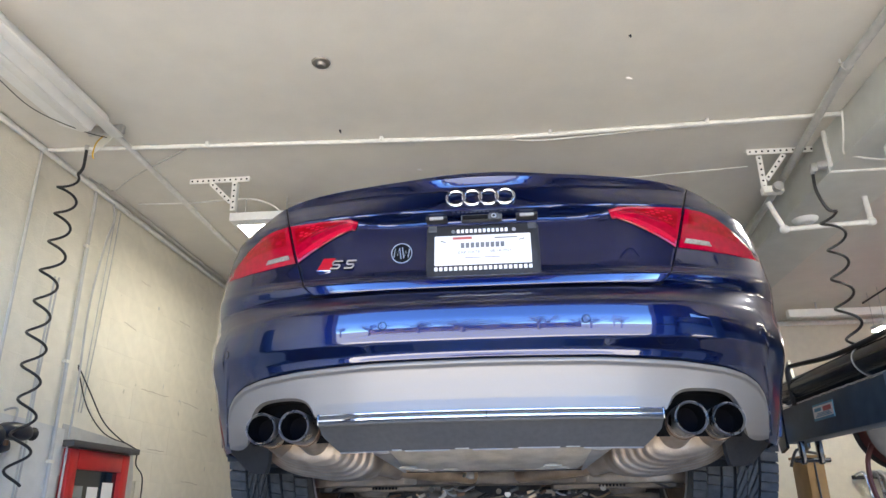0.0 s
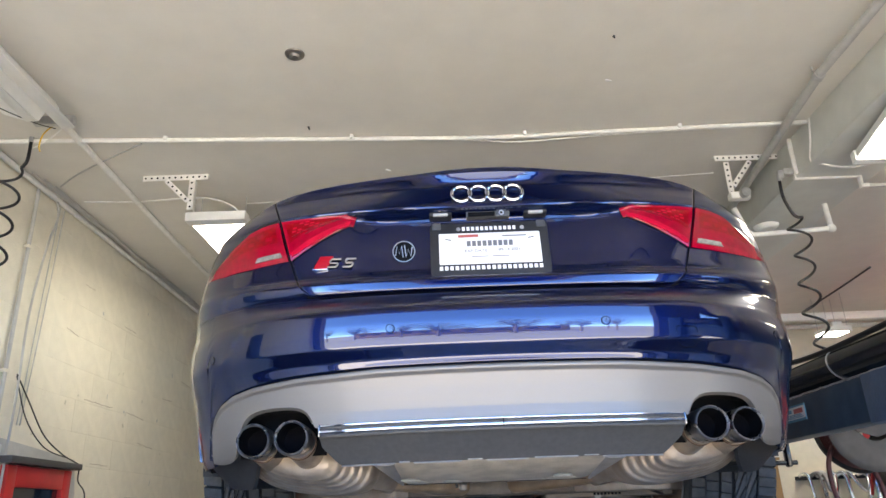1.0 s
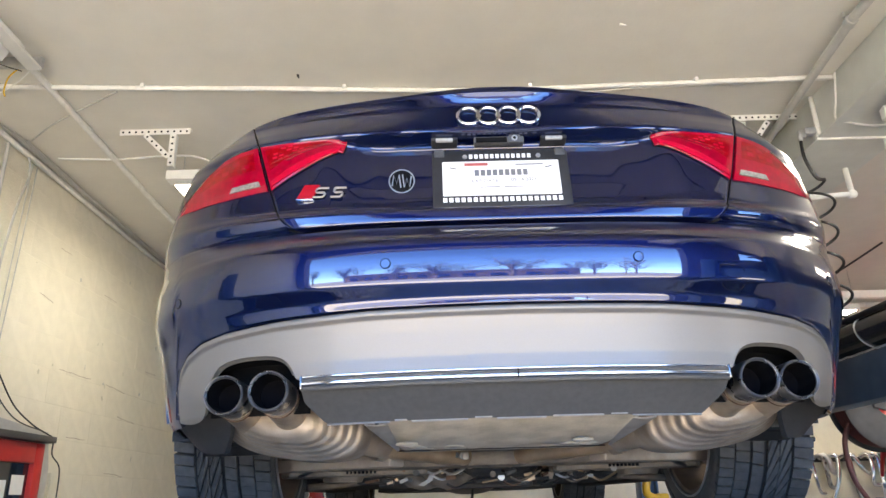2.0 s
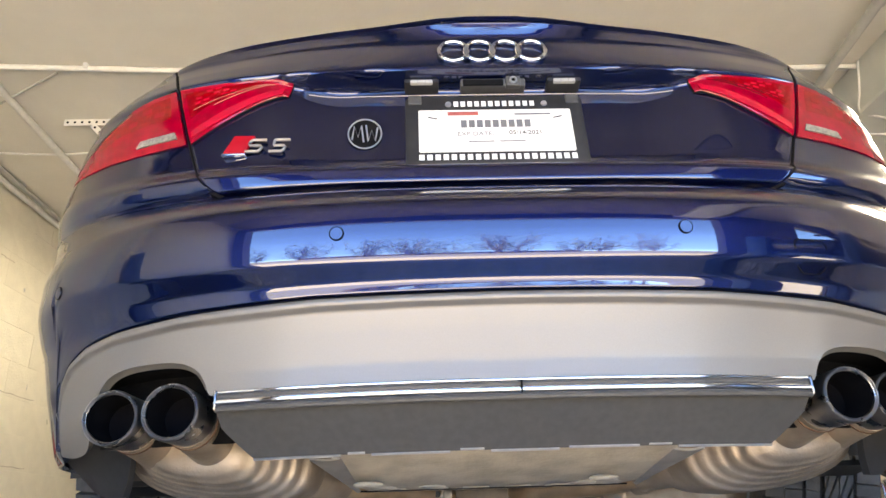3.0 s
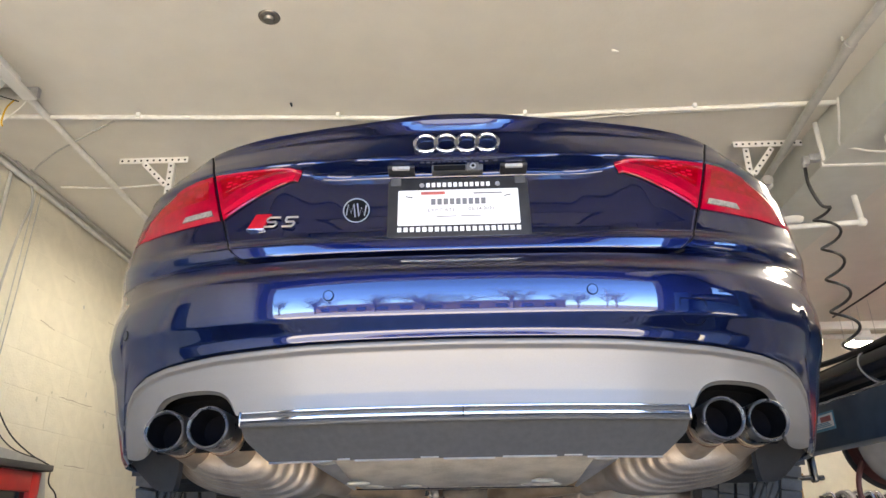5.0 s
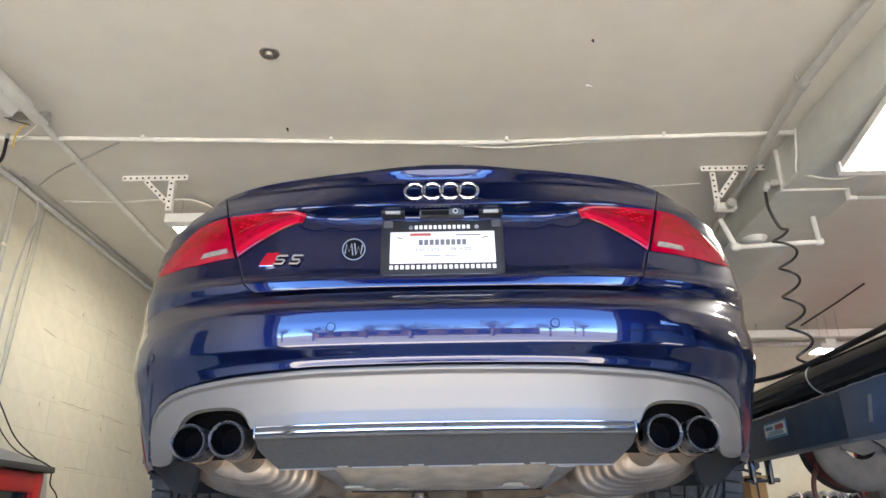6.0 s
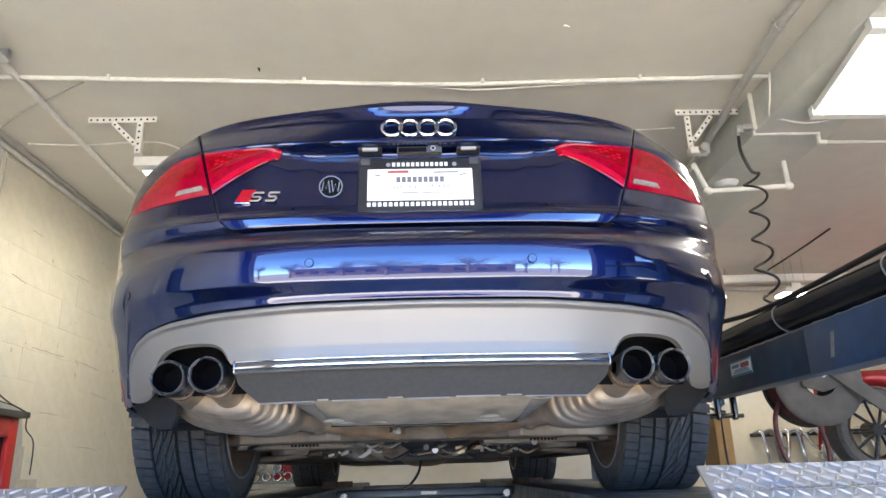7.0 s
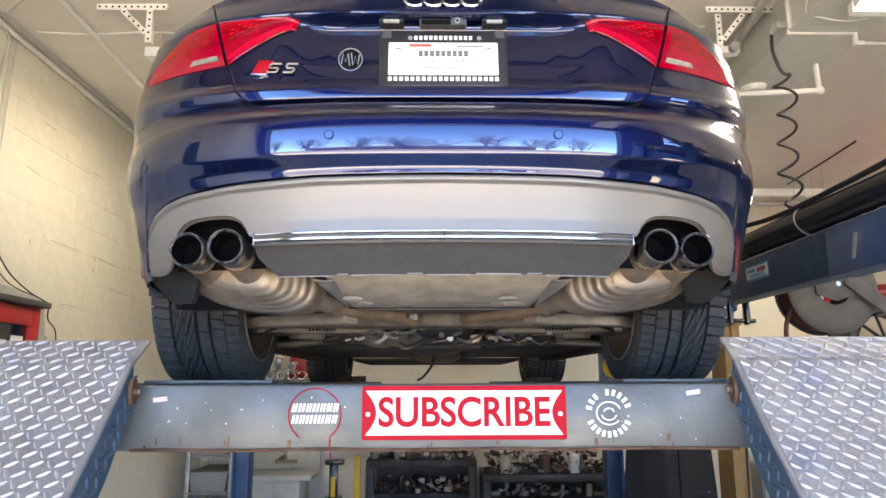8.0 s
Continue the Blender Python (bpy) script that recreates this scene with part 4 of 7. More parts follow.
for s in (-1, 1):
    shell_bm = muffler_shell(0.182, 0.084)
    bmesh.ops.transform(shell_bm, matrix=pose(s * 0.513, 0.42, 1.797, 0, s * -9, s * 9), verts=shell_bm.verts)
    muffler = part("muffler", shell_bm, "steel_brown", car, "heat-stained steel muffler with pressed ribs", 80)
    for px, py in ((0.5105, 0.094), (0.6145, 0.136)):
        neck = curve([(s * px, py + 0.088, 1.833), (s * px, py + 0.12, 1.830), (s * (px - 0.004), py + 0.18, 1.820), (s * (px - 0.014), py + 0.25, 1.802), (s * (px - 0.02), py + 0.31, 1.79)])
        part("inlet_neck", sweep(neck, 0.04, 28, radii=[lerp(0.0415, 0.0455, k / len(neck)) for k in range(len(neck))]), "steel_brown", muffler)
        part("neck_weld", sweep([(s * px + 0.0425 * math.cos(q), py + 0.10, 1.832 + 0.0425 * math.sin(q)) for q in np.linspace(0, 2 * math.pi, 30)], 0.0014, 6, caps=False), "rust", muffler)
    # inlet collar where the pipe enters
    part("inlet_collar", sweep(curve([(s * 0.375, 0.44, 1.768), (s * 0.345, 0.50, 1.762), (s * 0.31, 0.55, 1.757)]), 0.04, 22), "steel_brown", muffler)
    part("exhaust_pipe", sweep(curve([(s * 0.40, 0.46, 1.766), (s * 0.33, 0.58, 1.752), (s * 0.22, 0.72, 1.742), (s * 0.10, 0.83, 1.734), (s * 0.065, 1.0, 1.730), (s * 0.06, 1.5, 1.725)]), 0.028, 20), "hot_pipe", car, "heat-tinted brown steel exhaust pipe")
    part("pipe_clamp", sweep(curve([(s * 0.335, 0.595, 1.747), (s * 0.315, 0.62, 1.745)]), 0.032, 18), "steel_brown", car)
def pan_point(u, v):
    s = 2 * u - 1
    side = min(1, (1 - abs(s)) / 0.16)
    ends = min(1, (v + 0.02) / 0.45, (1 - v) / 0.15)
    y = lerp(0.18, 0.66, v)
    return (s * 0.302, y, 1.786 - 0.052 * (side * ends) ** 0.7)


pan = part("spare_wheel_pan", sheet(pan_point, 48, 40, 0.01, Vector((0, 0, 1))), "tub", car, "dusty beige pressed spare wheel pan")
for px, py in ((-0.215, 0.40), (-0.125, 0.40), (0.155, 0.40), (0.20, 0.40), (-0.235, 0.30), (0.17, 0.30)):
    part("pan_dimple", blob((px, py, 1.7345), (0.026, 0.022, 0.006), 2.2, 18, 8), "tub", pan)
for k in range(6):
    part("pan_bead", box((-0.2 + 0.08 * k, 0.46, 1.7335), (0.052, 0.010, 0.004), 0.0018), "tub", pan)
part("pan_seam", sweep([(lerp(-0.27, 0.27, k / 30), 0.52 + 0.002 * math.sin(k * 1.3), 1.7335) for k in range(31)], 0.0016, 5), "gap", pan)
for px in (-0.09, 0.06):
    part("pan_crack", sweep([(px, 0.47, 1.7336), (px + 0.002, 0.60, 1.736)], 0.0012, 5), "gap", pan)

# floor panels, subframe, arms
part("floor_pan", span(-0.80, 0.80, 0.62, 4.3, 1.745, 1.80, 0.01), "underbody", car)
for s in (-1, 1):
    part("floor_tray", prism([(s * 0.14, 1.55), (s * 0.66, 1.62), (s * 0.70, 3.0), (s * 0.16, 3.05)], "z", 1.672, 1.69, 0.004), "black_plastic", car)
    part("sill", span(s * 0.70, s * 0.84, 1.42, 3.35, 1.66, 1.78, 0.02), "black_plastic", car)
    arm = part("suspension_arm", prism([(s * 0.20, 0.92), (s * 0.62, 0.86), (s * 0.66, 0.94), (s * 0.62, 1.03), (s * 0.20, 1.08)], "z", 1.685, 1.722, 0.008), "underbody", car)
    for k in range(8):
        part("arm_slot", box((s * (0.36 + 0.012 * k), 0.880 - 0.0005 * k, 1.698), (0.006, 0.012, 0.012), 0), "gap", arm)
    part("tie_rod", sweep([(s * 0.18, 1.22, 1.70), (s * 0.62, 1.2, 1.66)], 0.013, 10), "underbody", car)
    part("spring_seat", lathe([(0, -0.03), (0.06, -0.03), (0.075, 0), (0.075, 0.05)], (s * 0.47, 0.98, 1.70), "z", 24), "underbody", car)
    part("arch_liner", sheet(lambda u, v: (s * lerp(0.60, 0.90, u), 1.04 - 0.40 * math.cos(radians(200 * v - 10)), 1.853 + 0.40 * math.sin(radians(200 * v - 10))), 4, 24, 0.006, Vector((0, -1, 1))), "black_plastic", car)
    part("mud_flap", sheet(lambda u, v: (s * lerp(0.640 + 0.025 * (1 - v) ** 2, 0.765 + 0.05 * v, u), 0.345 + 0.10 * u - 0.06 * v, lerp(1.728 + 0.022 * u ** 3, 1.818, v)), 8, 8, 0.012), "black_plastic", car, "dusty black plastic wheel arch flap")
    part("arch_edge", sheet(lambda u, v: (s * lerp(0.60, 0.75 + 0.07 * v, u), lerp(0.46, 0.66, v), 1.752 - 0.01 * v), 4, 6, 0.01, Vector((0, 0, 1))), "black_plastic", car)
for s in (-1, 1):
    part("lateral_link", prism([(s * 0.26, 0.70), (s * 0.30, 0.66), (s * 0.60, 0.80), (s * 0.66, 0.86), (s * 0.62, 0.90), (s * 0.55, 0.86)], "z", 1.70, 1.735, 0.006), "steel_brown", car, "dusty brown suspension link")
    part("brake_hose", sweep(curve([(s * 0.45, 0.90, 1.76), (s * 0.55, 0.84, 1.70), (s * 0.62, 0.92, 1.69), (s * 0.66, 1.0, 1.73)]), 0.006, 8), "black_hose", car)
    part("pan_brace", sheet(lambda u, v: (s * lerp(lerp(0.325, 0.268, v), lerp(0.272, 0.258, v), u), lerp(0.225, 0.43, v), lerp(1.772, 1.730, v) - 0.003 * math.sin(math.pi * u)), 4, 8, 0.004, Vector((0, 0.5, 1))), "galvanised", car, "pale steel brace beside the wheel pan")
for k, (bx0, by0, bw) in enumerate([(-0.14, 1.10, 0.05), (-0.05, 1.12, 0.03), (0.0, 1.11, 0.06), (0.08, 1.12, 0.03), (0.13, 1.10, 0.05), (-0.09, 1.14, 0.02), (0.05, 1.14, 0.02), (0.20, 1.12, 0.04)]):
    part("bracket", join(box((bx0, by0, 1.682), (bw, 0.03, 0.014), 0.002), box((bx0 + 0.01, by0 - 0.012, 1.674), (0.012, 0.012, 0.018), 0.002)), ("galvanised", "steel_brown", "underbody")[k % 3], car)
for dx in (0.0, 0.085):      # bent pipes behind the pan
    part("bent_pipe", sweep(curve([(-0.36 + dx, 0.96, 1.728), (-0.30 + dx, 0.98, 1.712), (-0.255 + dx, 1.0, 1.676), (-0.20 + dx, 1.03, 1.668), (-0.15 + dx, 1.06, 1.695), (-0.12 + dx, 1.10, 1.735)]), 0.026, 16), "underbody", car)
part("joint_clamp", join(box((-0.150, 0.788, 1.733), (0.15, 0.008, 0.020), 0.003), box((-0.205, 0.784, 1.735), (0.022, 0.012, 0.026), 0.004), box((-0.140, 0.783, 1.733), (0.040, 0.012, 0.026), 0.004), box((-0.085, 0.785, 1.731), (0.022, 0.012, 0.024), 0.004)), "alloy", car, "silver exhaust joint clamp")
for bx1 in (-0.175, -0.140, -0.110):
    part("clamp_bolt", lathe([(0, -0.012), (0.008, -0.012), (0.009, 0), (0.009, 0.01)], (bx1, 0.784, 1.733), "y", 8), "black_gloss", car)
clutter_rng = random.Random(31)
for k in range(84):
    q = Vector((clutter_rng.uniform(-0.36, 0.38), clutter_rng.uniform(0.88, 1.2), clutter_rng.uniform(1.655, 1.70)))
    r = clutter_rng.uniform(0.004, 0.011)
    kind = k % 4
    if kind == 0:
        bit = sweep([q, q + Vector((clutter_rng.uniform(-.06, .06), 0.01, clutter_rng.uniform(-.008, .008)))], r * 0.5, 8)
    elif kind == 1:
        bit = box(q, (r * 4, r * 2, r * 1.6), 0.002, (0, clutter_rng.uniform(-25, 25), 0))
    elif kind == 2:
        bit = lathe([(0, -0.008), (r, -0.008), (r * 1.1, 0), (r * 0.7, 0.012), (0, 0.012)], q, "y", 10)
    else:
        bit = sweep(curve([q, q + Vector((0.03, 0.0, -0.012)), q + Vector((0.07, 0.01, 0.004)), q + Vector((0.10, 0.03, 0.02))]), 0.004, 6)
    part(("hose_clip", "bracket", "bolt", "brake_line")[kind], bit, clutter_rng.choice(["galvanised", "rust", "black_hose", "black_plastic", "underbody", "alloy", "hot_pipe"]), car)
part("cross_tube", sweep(curve([(-0.30, 1.18, 1.685), (-0.15, 1.14, 1.672), (0.15, 1.14, 1.672), (0.30, 1.18, 1.685)]), 0.012, 10), "black_hose", car)
part("drive_tray", prism([(-0.16, 1.20), (0.16, 1.20), (0.11, 1.40), (-0.11, 1.40)], "z", 1.645, 1.665, 0.004), "black_plastic", car)
part("drain_hose", sweep(curve([(-0.02, 1.9, 1.66), (-0.03, 1.88, 1.60), (-0.07, 1.86, 1.545), (-0.10, 1.86, 1.527)]), 0.006, 8), "black_hose", car)
part("subframe", span(-0.52, 0.52, 0.84, 0.92, 1.70, 1.76, 0.02), "underbody", car)
part("differential", blob((0.02, 1.12, 1.715), (0.15, 0.13, 0.05), 2.6, 28, 16), "black_plastic", car)
part("mid_silencer", blob((0, 2.0, 1.70), (0.14, 0.35, 0.045), 2.8, 32, 16), "black_plastic", car)
part("gearbox", blob((0, 2.9, 1.70), (0.16, 0.4, 0.07), 2.4, 28, 14), "underbody", car)
part("engine_tray", span(-0.55, 0.55, 3.2, 4.4, 1.655, 1.675, 0.006), "black_plastic", car)
part("axle_beam", span(-0.45, 0.45, 1.16, 1.24, 1.665, 1.70, 0.012), "black_plastic", car)
part("torn_foil", prism([(-0.232, 1.655), (-0.205, 1.668), (-0.190, 1.690), (-0.178, 1.684), (-0.186, 1.668), (-0.212, 1.652)], "y", 0.94, 0.944), "alloy", car)


# wheels
def wheel(x, y, s):
    R, W = 0.333, 0.272
    hub = part("wheel", lathe([(0.0, -0.06), (0.06, -0.06), (0.07, 0.10), (0.0, 0.10)], (x, y, G + R), "x", 24), "underbody", car)
    w = W / 2
    tyre = lathe([(0.245, -w + 0.012), (0.255, -w + 0.002), (0.29, -w - 0.004), (R - 0.026, -w - 0.001), (R - 0.014, -w + 0.006), (R - 0.011, -w + 0.020), (R - 0.010, 0), (R - 0.011, w - 0.020),
                  (R - 0.014, w - 0.006), (R - 0.026, w + 0.001), (0.29, w + 0.004), (0.255, w - 0.002), (0.245, w - 0.012)], (x, y, G + R), "x", 64, True)
    t = part("tyre", tyre, "rubber", hub, "black treaded tyre")
    # darker rubber on the groove floor paints in the shade between the blocks
    part("groove_band", lathe([(R - 0.0125, -w + 0.004), (R - 0.0092, -w + 0.012), (R - 0.0085, 0), (R - 0.0092, w - 0.012), (R - 0.0125, w - 0.004)], (x, y, G + R), "x", 64), "groove", hub)
    # tread blocks: shoulder rows and slanted middle rows between four grooves
    blocks = bmesh.new()
    n = 64

    def tread_block(h0, h1, a0, a1, slant, top):
        vs = []
        for rr in (R - 0.018, top):
            for h, a in ((h0, a0), (h1, a0), (h1, a1), (h0, a1)):
                aa = a + slant * (h - (h0 + h1) / 2)
                vs.append(blocks.verts.new((x + h, y + rr * math.cos(aa), G + R + rr * math.sin(aa))))
        for f in ((4, 5, 6, 7), (0, 1, 5, 4), (1, 2, 6, 5), (2, 3, 7, 6), (3, 0, 4, 7)):
            blocks.faces.new([vs[q] for q in f])
    # asymmetric: siped inner shoulder, centre rib, slashed blocks, outer shoulder
    rows = ((-0.136, -0.093, 66, 0.88, 0.3, 0.0), (-0.090, -0.050, 66, 0.92, 0.3, 0.4), (-0.041, -0.008, 58, 0.95, 0.6, 0.0), (0.004, 0.036, 40, 0.78, -8.5, 0.0), (0.039, 0.071, 40, 0.78, -8.5, 0.5), (0.080, 0.136, 62, 0.84, 0.4, 0.0))
    for h0, h1, count, fill, slant, shift in rows:
        st = 2 * math.pi / count
        for k in range(count):
            a = (k + shift + 0.05 * math.sin(k * 1.7)) * st
            tread_block(s * h0, s * h1, a, a + st * fill, slant, R + 0.002 - 0.05 * max(0, abs((h0 + h1) / 2) - 0.06) ** 1.2)
    bmesh.ops.recalc_face_normals(blocks, faces=blocks.faces[:])
    part("tread", blocks, "rubber", hub, smooth=False)
    part("rim", lathe([(0.238, -w + 0.008), (0.247, -w + 0.004), (0.249, -w + 0.014), (0.236, -w + 0.03), (0.225, 0), (0.236, w - 0.03), (0.249, w - 0.014), (0.247, w - 0.004), (0.238, w - 0.008),
                       (0.226, w - 0.03), (0.215, 0), (0.226, -w + 0.03)], (x, y, G + R), "x", 56, True), "brake_dust", hub, "rim brown with brake dust")
    part("rim_lip", sweep([(x - s * (w + 0.001), y + 0.254 * math.cos(a), G + R + 0.254 * math.sin(a)) for a in np.linspace(0, 2 * math.pi, 73)], 0.0035, 6, caps=False), "galvanised", hub)
    part("hub_carrier", join(lathe([(0.0, -0.03), (0.09, -0.03), (0.075, 0.02), (0.0, 0.02)], (x - s * 0.06, y, G + R), "x", 24), span(x - s * 0.12, x - s * 0.05, y - 0.13, y - 0.06, G + 0.20, G + 0.42, 0.015)), "steel_brown", hub)
    part("brake_disc", lathe([(0.06, -s * 0.03), (0.165, -s * 0.03), (0.165, -s * 0.055), (0.06, -s * 0.055)], (x, y, G + R), "x", 40, True), "steel_brown", hub)
    for k in range(5):
        a = 2 * math.pi * k / 5 + 0.3
        part("spoke", sweep([(x + s * 0.075, y + rr * math.cos(a), G + R + rr * math.sin(a)) for rr in (0.05, 0.14, 0.23)], 0.02, 8, radii=[0.032, 0.022, 0.026]), "alloy", hub)


for s in (-1, 1):
    wheel(s * 0.785, 1.04, s)
    wheel(s * 0.785, 3.79, s)


# flanks, cabin and nose
def flank(sgn):
    def low(y):
        z = G + 0.22 if y > 0.68 else 1.815
        for yc in (1.04, 3.79):
            d = abs(y - yc)
            if d < 0.385:
                z = max(z, G + 0.333 + math.sqrt(0.385 ** 2 - d * d))
        return z

    def fn(u, v):
        y = lerp(0.48, 4.35, u)
        z = lerp(low(y), G + 0.93 + 0.03 * math.sin(math.pi * u), v)
        x = np.interp(y, [0.48, 1.04, 1.6, 3.3, 3.8, 4.35], [.893, .925, .90, .90, .92, .80])
        f = min(1, (y - 0.48) / 0.7)
        x = lerp(float(np.interp(z, _wz, _ww)) + 0.002, x, f * f * (3 - 2 * f))
        hgt = (z - G - 0.55) / 0.4 * f
        return (sgn * (x - 0.012 * f - 0.09 * max(0, hgt) ** 2 - 0.02 * max(0, -hgt) ** 2), y, z)
    part("flank", sheet(fn, 96, 14, 0.012, Vector((-sgn, 0, 0))), "paint", car, "", 50)
    part("side_mirror", blob((sgn * 0.98, 3.05, G + 0.98), (0.10, 0.06, 0.07), 2.6, 20, 12), "paint", car)


mirror(flank)


def top_point(u, v):
    s = 2 * u - 1
    y = lerp(0.74, 4.45, v)
    zc = np.interp(y, [0.74, 1.0, 1.7, 2.2, 2.7, 3.1, 3.45, 3.9, 4.3, 4.45], [1.06, 1.13, 1.33, 1.37, 1.345, 1.20, 1.00, .93, .83, .70])
    wt = np.interp(y, [0.74, 1.2, 2.2, 2.9, 3.45, 4.3, 4.45], [.70, .60, .56, .60, .78, .74, .68])
    e = 1 - (abs(s) ** 3.0)
    return (s * (wt + (0.82 - wt) * abs(s) ** 6), y, G + 0.94 + (zc - 0.94) * max(0, e) ** 0.55)


part("upper_body", sheet(top_point, 40, 60, 0.012, Vector((0, 0, -1))), "paint", car, "", 50)


def screen(name, y0, y1, inset):
    def fn(u, v):
        y = lerp(y0, y1, v)
        vv = (y - 0.74) / (4.45 - 0.74)
        p = top_point(lerp(inset, 1 - inset, u), vv)
        return (p[0], p[1], p[2] + 0.004)
    part(name, sheet(fn, 24, 12, 0.003, Vector((0, 0, -1))), "glass", car)


screen("rear_window", 0.86, 1.62, 0.13)
screen("windscreen", 2.80, 3.38, 0.10)
for s in (-1, 1):
    def pane(u, v):
        y = lerp(1.35, 3.05, u)
        p = top_point(0.5 + s * 0.5 * lerp(0.985, 0.90, v), (y - 0.74) / 3.71)
        return (p[0] + s * 0.004, p[1], p[2] + 0.002)
    part("side_window", sheet(pane, 20, 6, 0.003, Vector((-s, 0, -0.3))), "glass", car)
part("front_bumper", sheet(lambda u, v: ((2 * u - 1) * 0.82, 4.64 - 0.42 * abs(2 * u - 1) ** 2.6 - 0.05 * abs(2 * v - 1), lerp(G + 0.2, G + 0.72, v)), 30, 12, 0.02, Vector((0, -1, 0))), "paint", car)


# ---- lift details: checker lugs, stickers ----
def lug(bm, c, right, down, out, angle, size=1.0):
    """One lens-shaped raised mark of a checker plate."""
    q = []
    for t, w, hgt in ((-0.0150, 0, 0), (-0.006, 0.0042, 0), (0.006, 0.0042, 0), (0.0150, 0, 0), (0.006, -0.0042, 0), (-0.006, -0.0042, 0), (-0.008, 0, 0.0034), (0.008, 0, 0.0034)):
        a, b = t * math.cos(angle) - w * math.sin(angle), t * math.sin(angle) + w * math.cos(angle)
        q.append(bm.verts.new(c + size * (a * right + b * down + (hgt + 0.0002) * out)))
    for f in ((0, 1, 6), (1, 2, 7, 6), (2, 3, 7), (3, 4, 7), (4, 5, 6, 7), (5, 0, 6)):
        bm.faces.new([q[k] for k in f])


for sgn in (-1, 1):
    xi = 0.483 if sgn > 0 else 0.522
    line = [Vector((0, a - (0 if sgn > 0 else 0.016), b - (0 if sgn > 0 else 0.004))) for a, b in RAMP]
    lugs, side_lugs = bmesh.new(), bmesh.new()
    for n, (p, q) in enumerate(zip(line, line[1:])):
        down = (q - p).normalized()
        out = Vector((0, -down.y, -down.z)).cross(Vector((1, 0, 0)))
        out = Vector(out if out.y < 0 else -out)
        rows_n = round((q - p).length / 0.0172)
        pitch = (q - p).length / rows_n
        for j in range(rows_n):
            for i in range(29):
                x = xi + (0.014 if n else 0.020) + 0.0178 * i
                if x > 0.985:
                    continue
                c = p + down * (pitch * (j + 0.5)) + Vector((sgn * x, 0, 0))
                long_one = (i + j + n) % 2
                lug(lugs, c, Vector((1, 0, 0)), down, out, radians(sgn * (33 if long_one else -60)), 0.74 if long_one else 0.62)
            if n > 0:
                for i in range(2):
                    c = p + down * (pitch * (j + 0.5)) + Vector((sgn * xi - sgn * 0.003, 0.016 + 0.018 * i, -0.016 - 0.016 * i))
                    lug(side_lugs, c, down, Vector((0, 0.7, -0.7)), Vector((-sgn, 0, 0)), radians(60 if (i + j) % 2 else -30), 0.65)
    for bm in (lugs, side_lugs):
        bmesh.ops.recalc_face_normals(bm, faces=bm.faces[:])
    tagged(part("checker_plate", lugs, "tread_lug", lift, "raised lens-shaped lugs of the checker plate", 40), kind="stuff")
    tagged(part("checker_plate", side_lugs, "flange", lift, "raised lugs of the ramp flange", 40), kind="stuff")

BF = BEAM_Y - 0.0006


def sticker(name, poly, mat, depth, parent, label=""):
    return part(name, prism(poly, "y", BF - depth, BF - depth + 0.0006), mat, parent, label, smooth=False)


def rrect(x0, x1, z0, z1, r):
    pts = []
    for cx, cz, a0 in ((x1 - r, z1 - r, 0), (x0 + r, z1 - r, 90), (x0 + r, z0 + r, 180), (x1 - r, z0 + r, 270)):
        pts += [(cx + r * math.cos(radians(a0 + 18 * k)), cz + r * math.sin(radians(a0 + 18 * k))) for k in range(6)]
    return pts


SX0, SX1, SZ0, SZ1 = -0.1435, 0.1945, 1.4280, 1.5155
sign = sticker("subscribe_sign", rrect(SX0, SX1, SZ0, SZ1, 0.004), "red_sign", 0.0006, crossbeam, "red and white lettered sign plate")
white = []
n = 10
for k in range(n + 1):
    t = k / n
    white.append((SX1 - 0.006 - 0.018 * math.sin(math.pi * t), lerp(SZ1 - 0.008, SZ0 + 0.008, t)))
for k in range(n + 1):
    t = k / n
    white.append((SX0 + 0.006 + 0.018 * math.sin(math.pi * t), lerp(SZ0 + 0.008, SZ1 - 0.008, t)))
sticker("sign_panel", white, "white_sign", 0.0013, crossbeam)
lettering("sign_letters", "SUBSCRIBE", 0.066, pose((SX0 + SX1) / 2, BF - 0.0017, (SZ0 + SZ1) / 2 - 0.001, 90), "red_sign", crossbeam, 0.0002, 0.90, "red capital letters", 0.0016)
for x in (SX0 + 0.010, SX1 - 0.010):
    part("sign_hole", lathe([(0, -0.0006), (0.0036, -0.0006), (0.0036, 0.0)], (x, BF - 0.001, 1.4695), "y", 16), "white_sign", crossbeam)
# round sticker with two rows of bars
part("ring_sticker", sweep([(-0.221 + 0.043 * math.cos(a), BF - 0.0002, 1.469 + 0.043 * math.sin(a)) for a in np.linspace(-0.9, 4.1, 40)], 0.0011, 5), "red_sign", crossbeam, "thin red ring sticker with white bars")
part("sticker_drip", sweep([(-0.196, BF - 0.0002, 1.434), (-0.1955, BF - 0.0002, 1.415), (-0.193, BF - 0.0002, 1.40)], 0.0011, 5), "red_sign", crossbeam)
for z0, ws in ((1.474, (4, 5, 4, 5, 4, 4, 4)), (1.4555, (5, 4, 5, 2, 5, 4, 4))):
    x = -0.2595
    for w in ws:
        sl = 0.003
        for o, f in ((0.0, 0.36), (0.58, 0.36)):
            p, q = x + 0.0021 * w * o, x + 0.0021 * w * (o + f)
            sticker("sticker_bar", [(p, z0), (q, z0), (q + sl, z0 + 0.0135), (p + sl, z0 + 0.0135)], "white_sign", 0.0012, crossbeam)
        x += 0.0021 * w + 0.0022
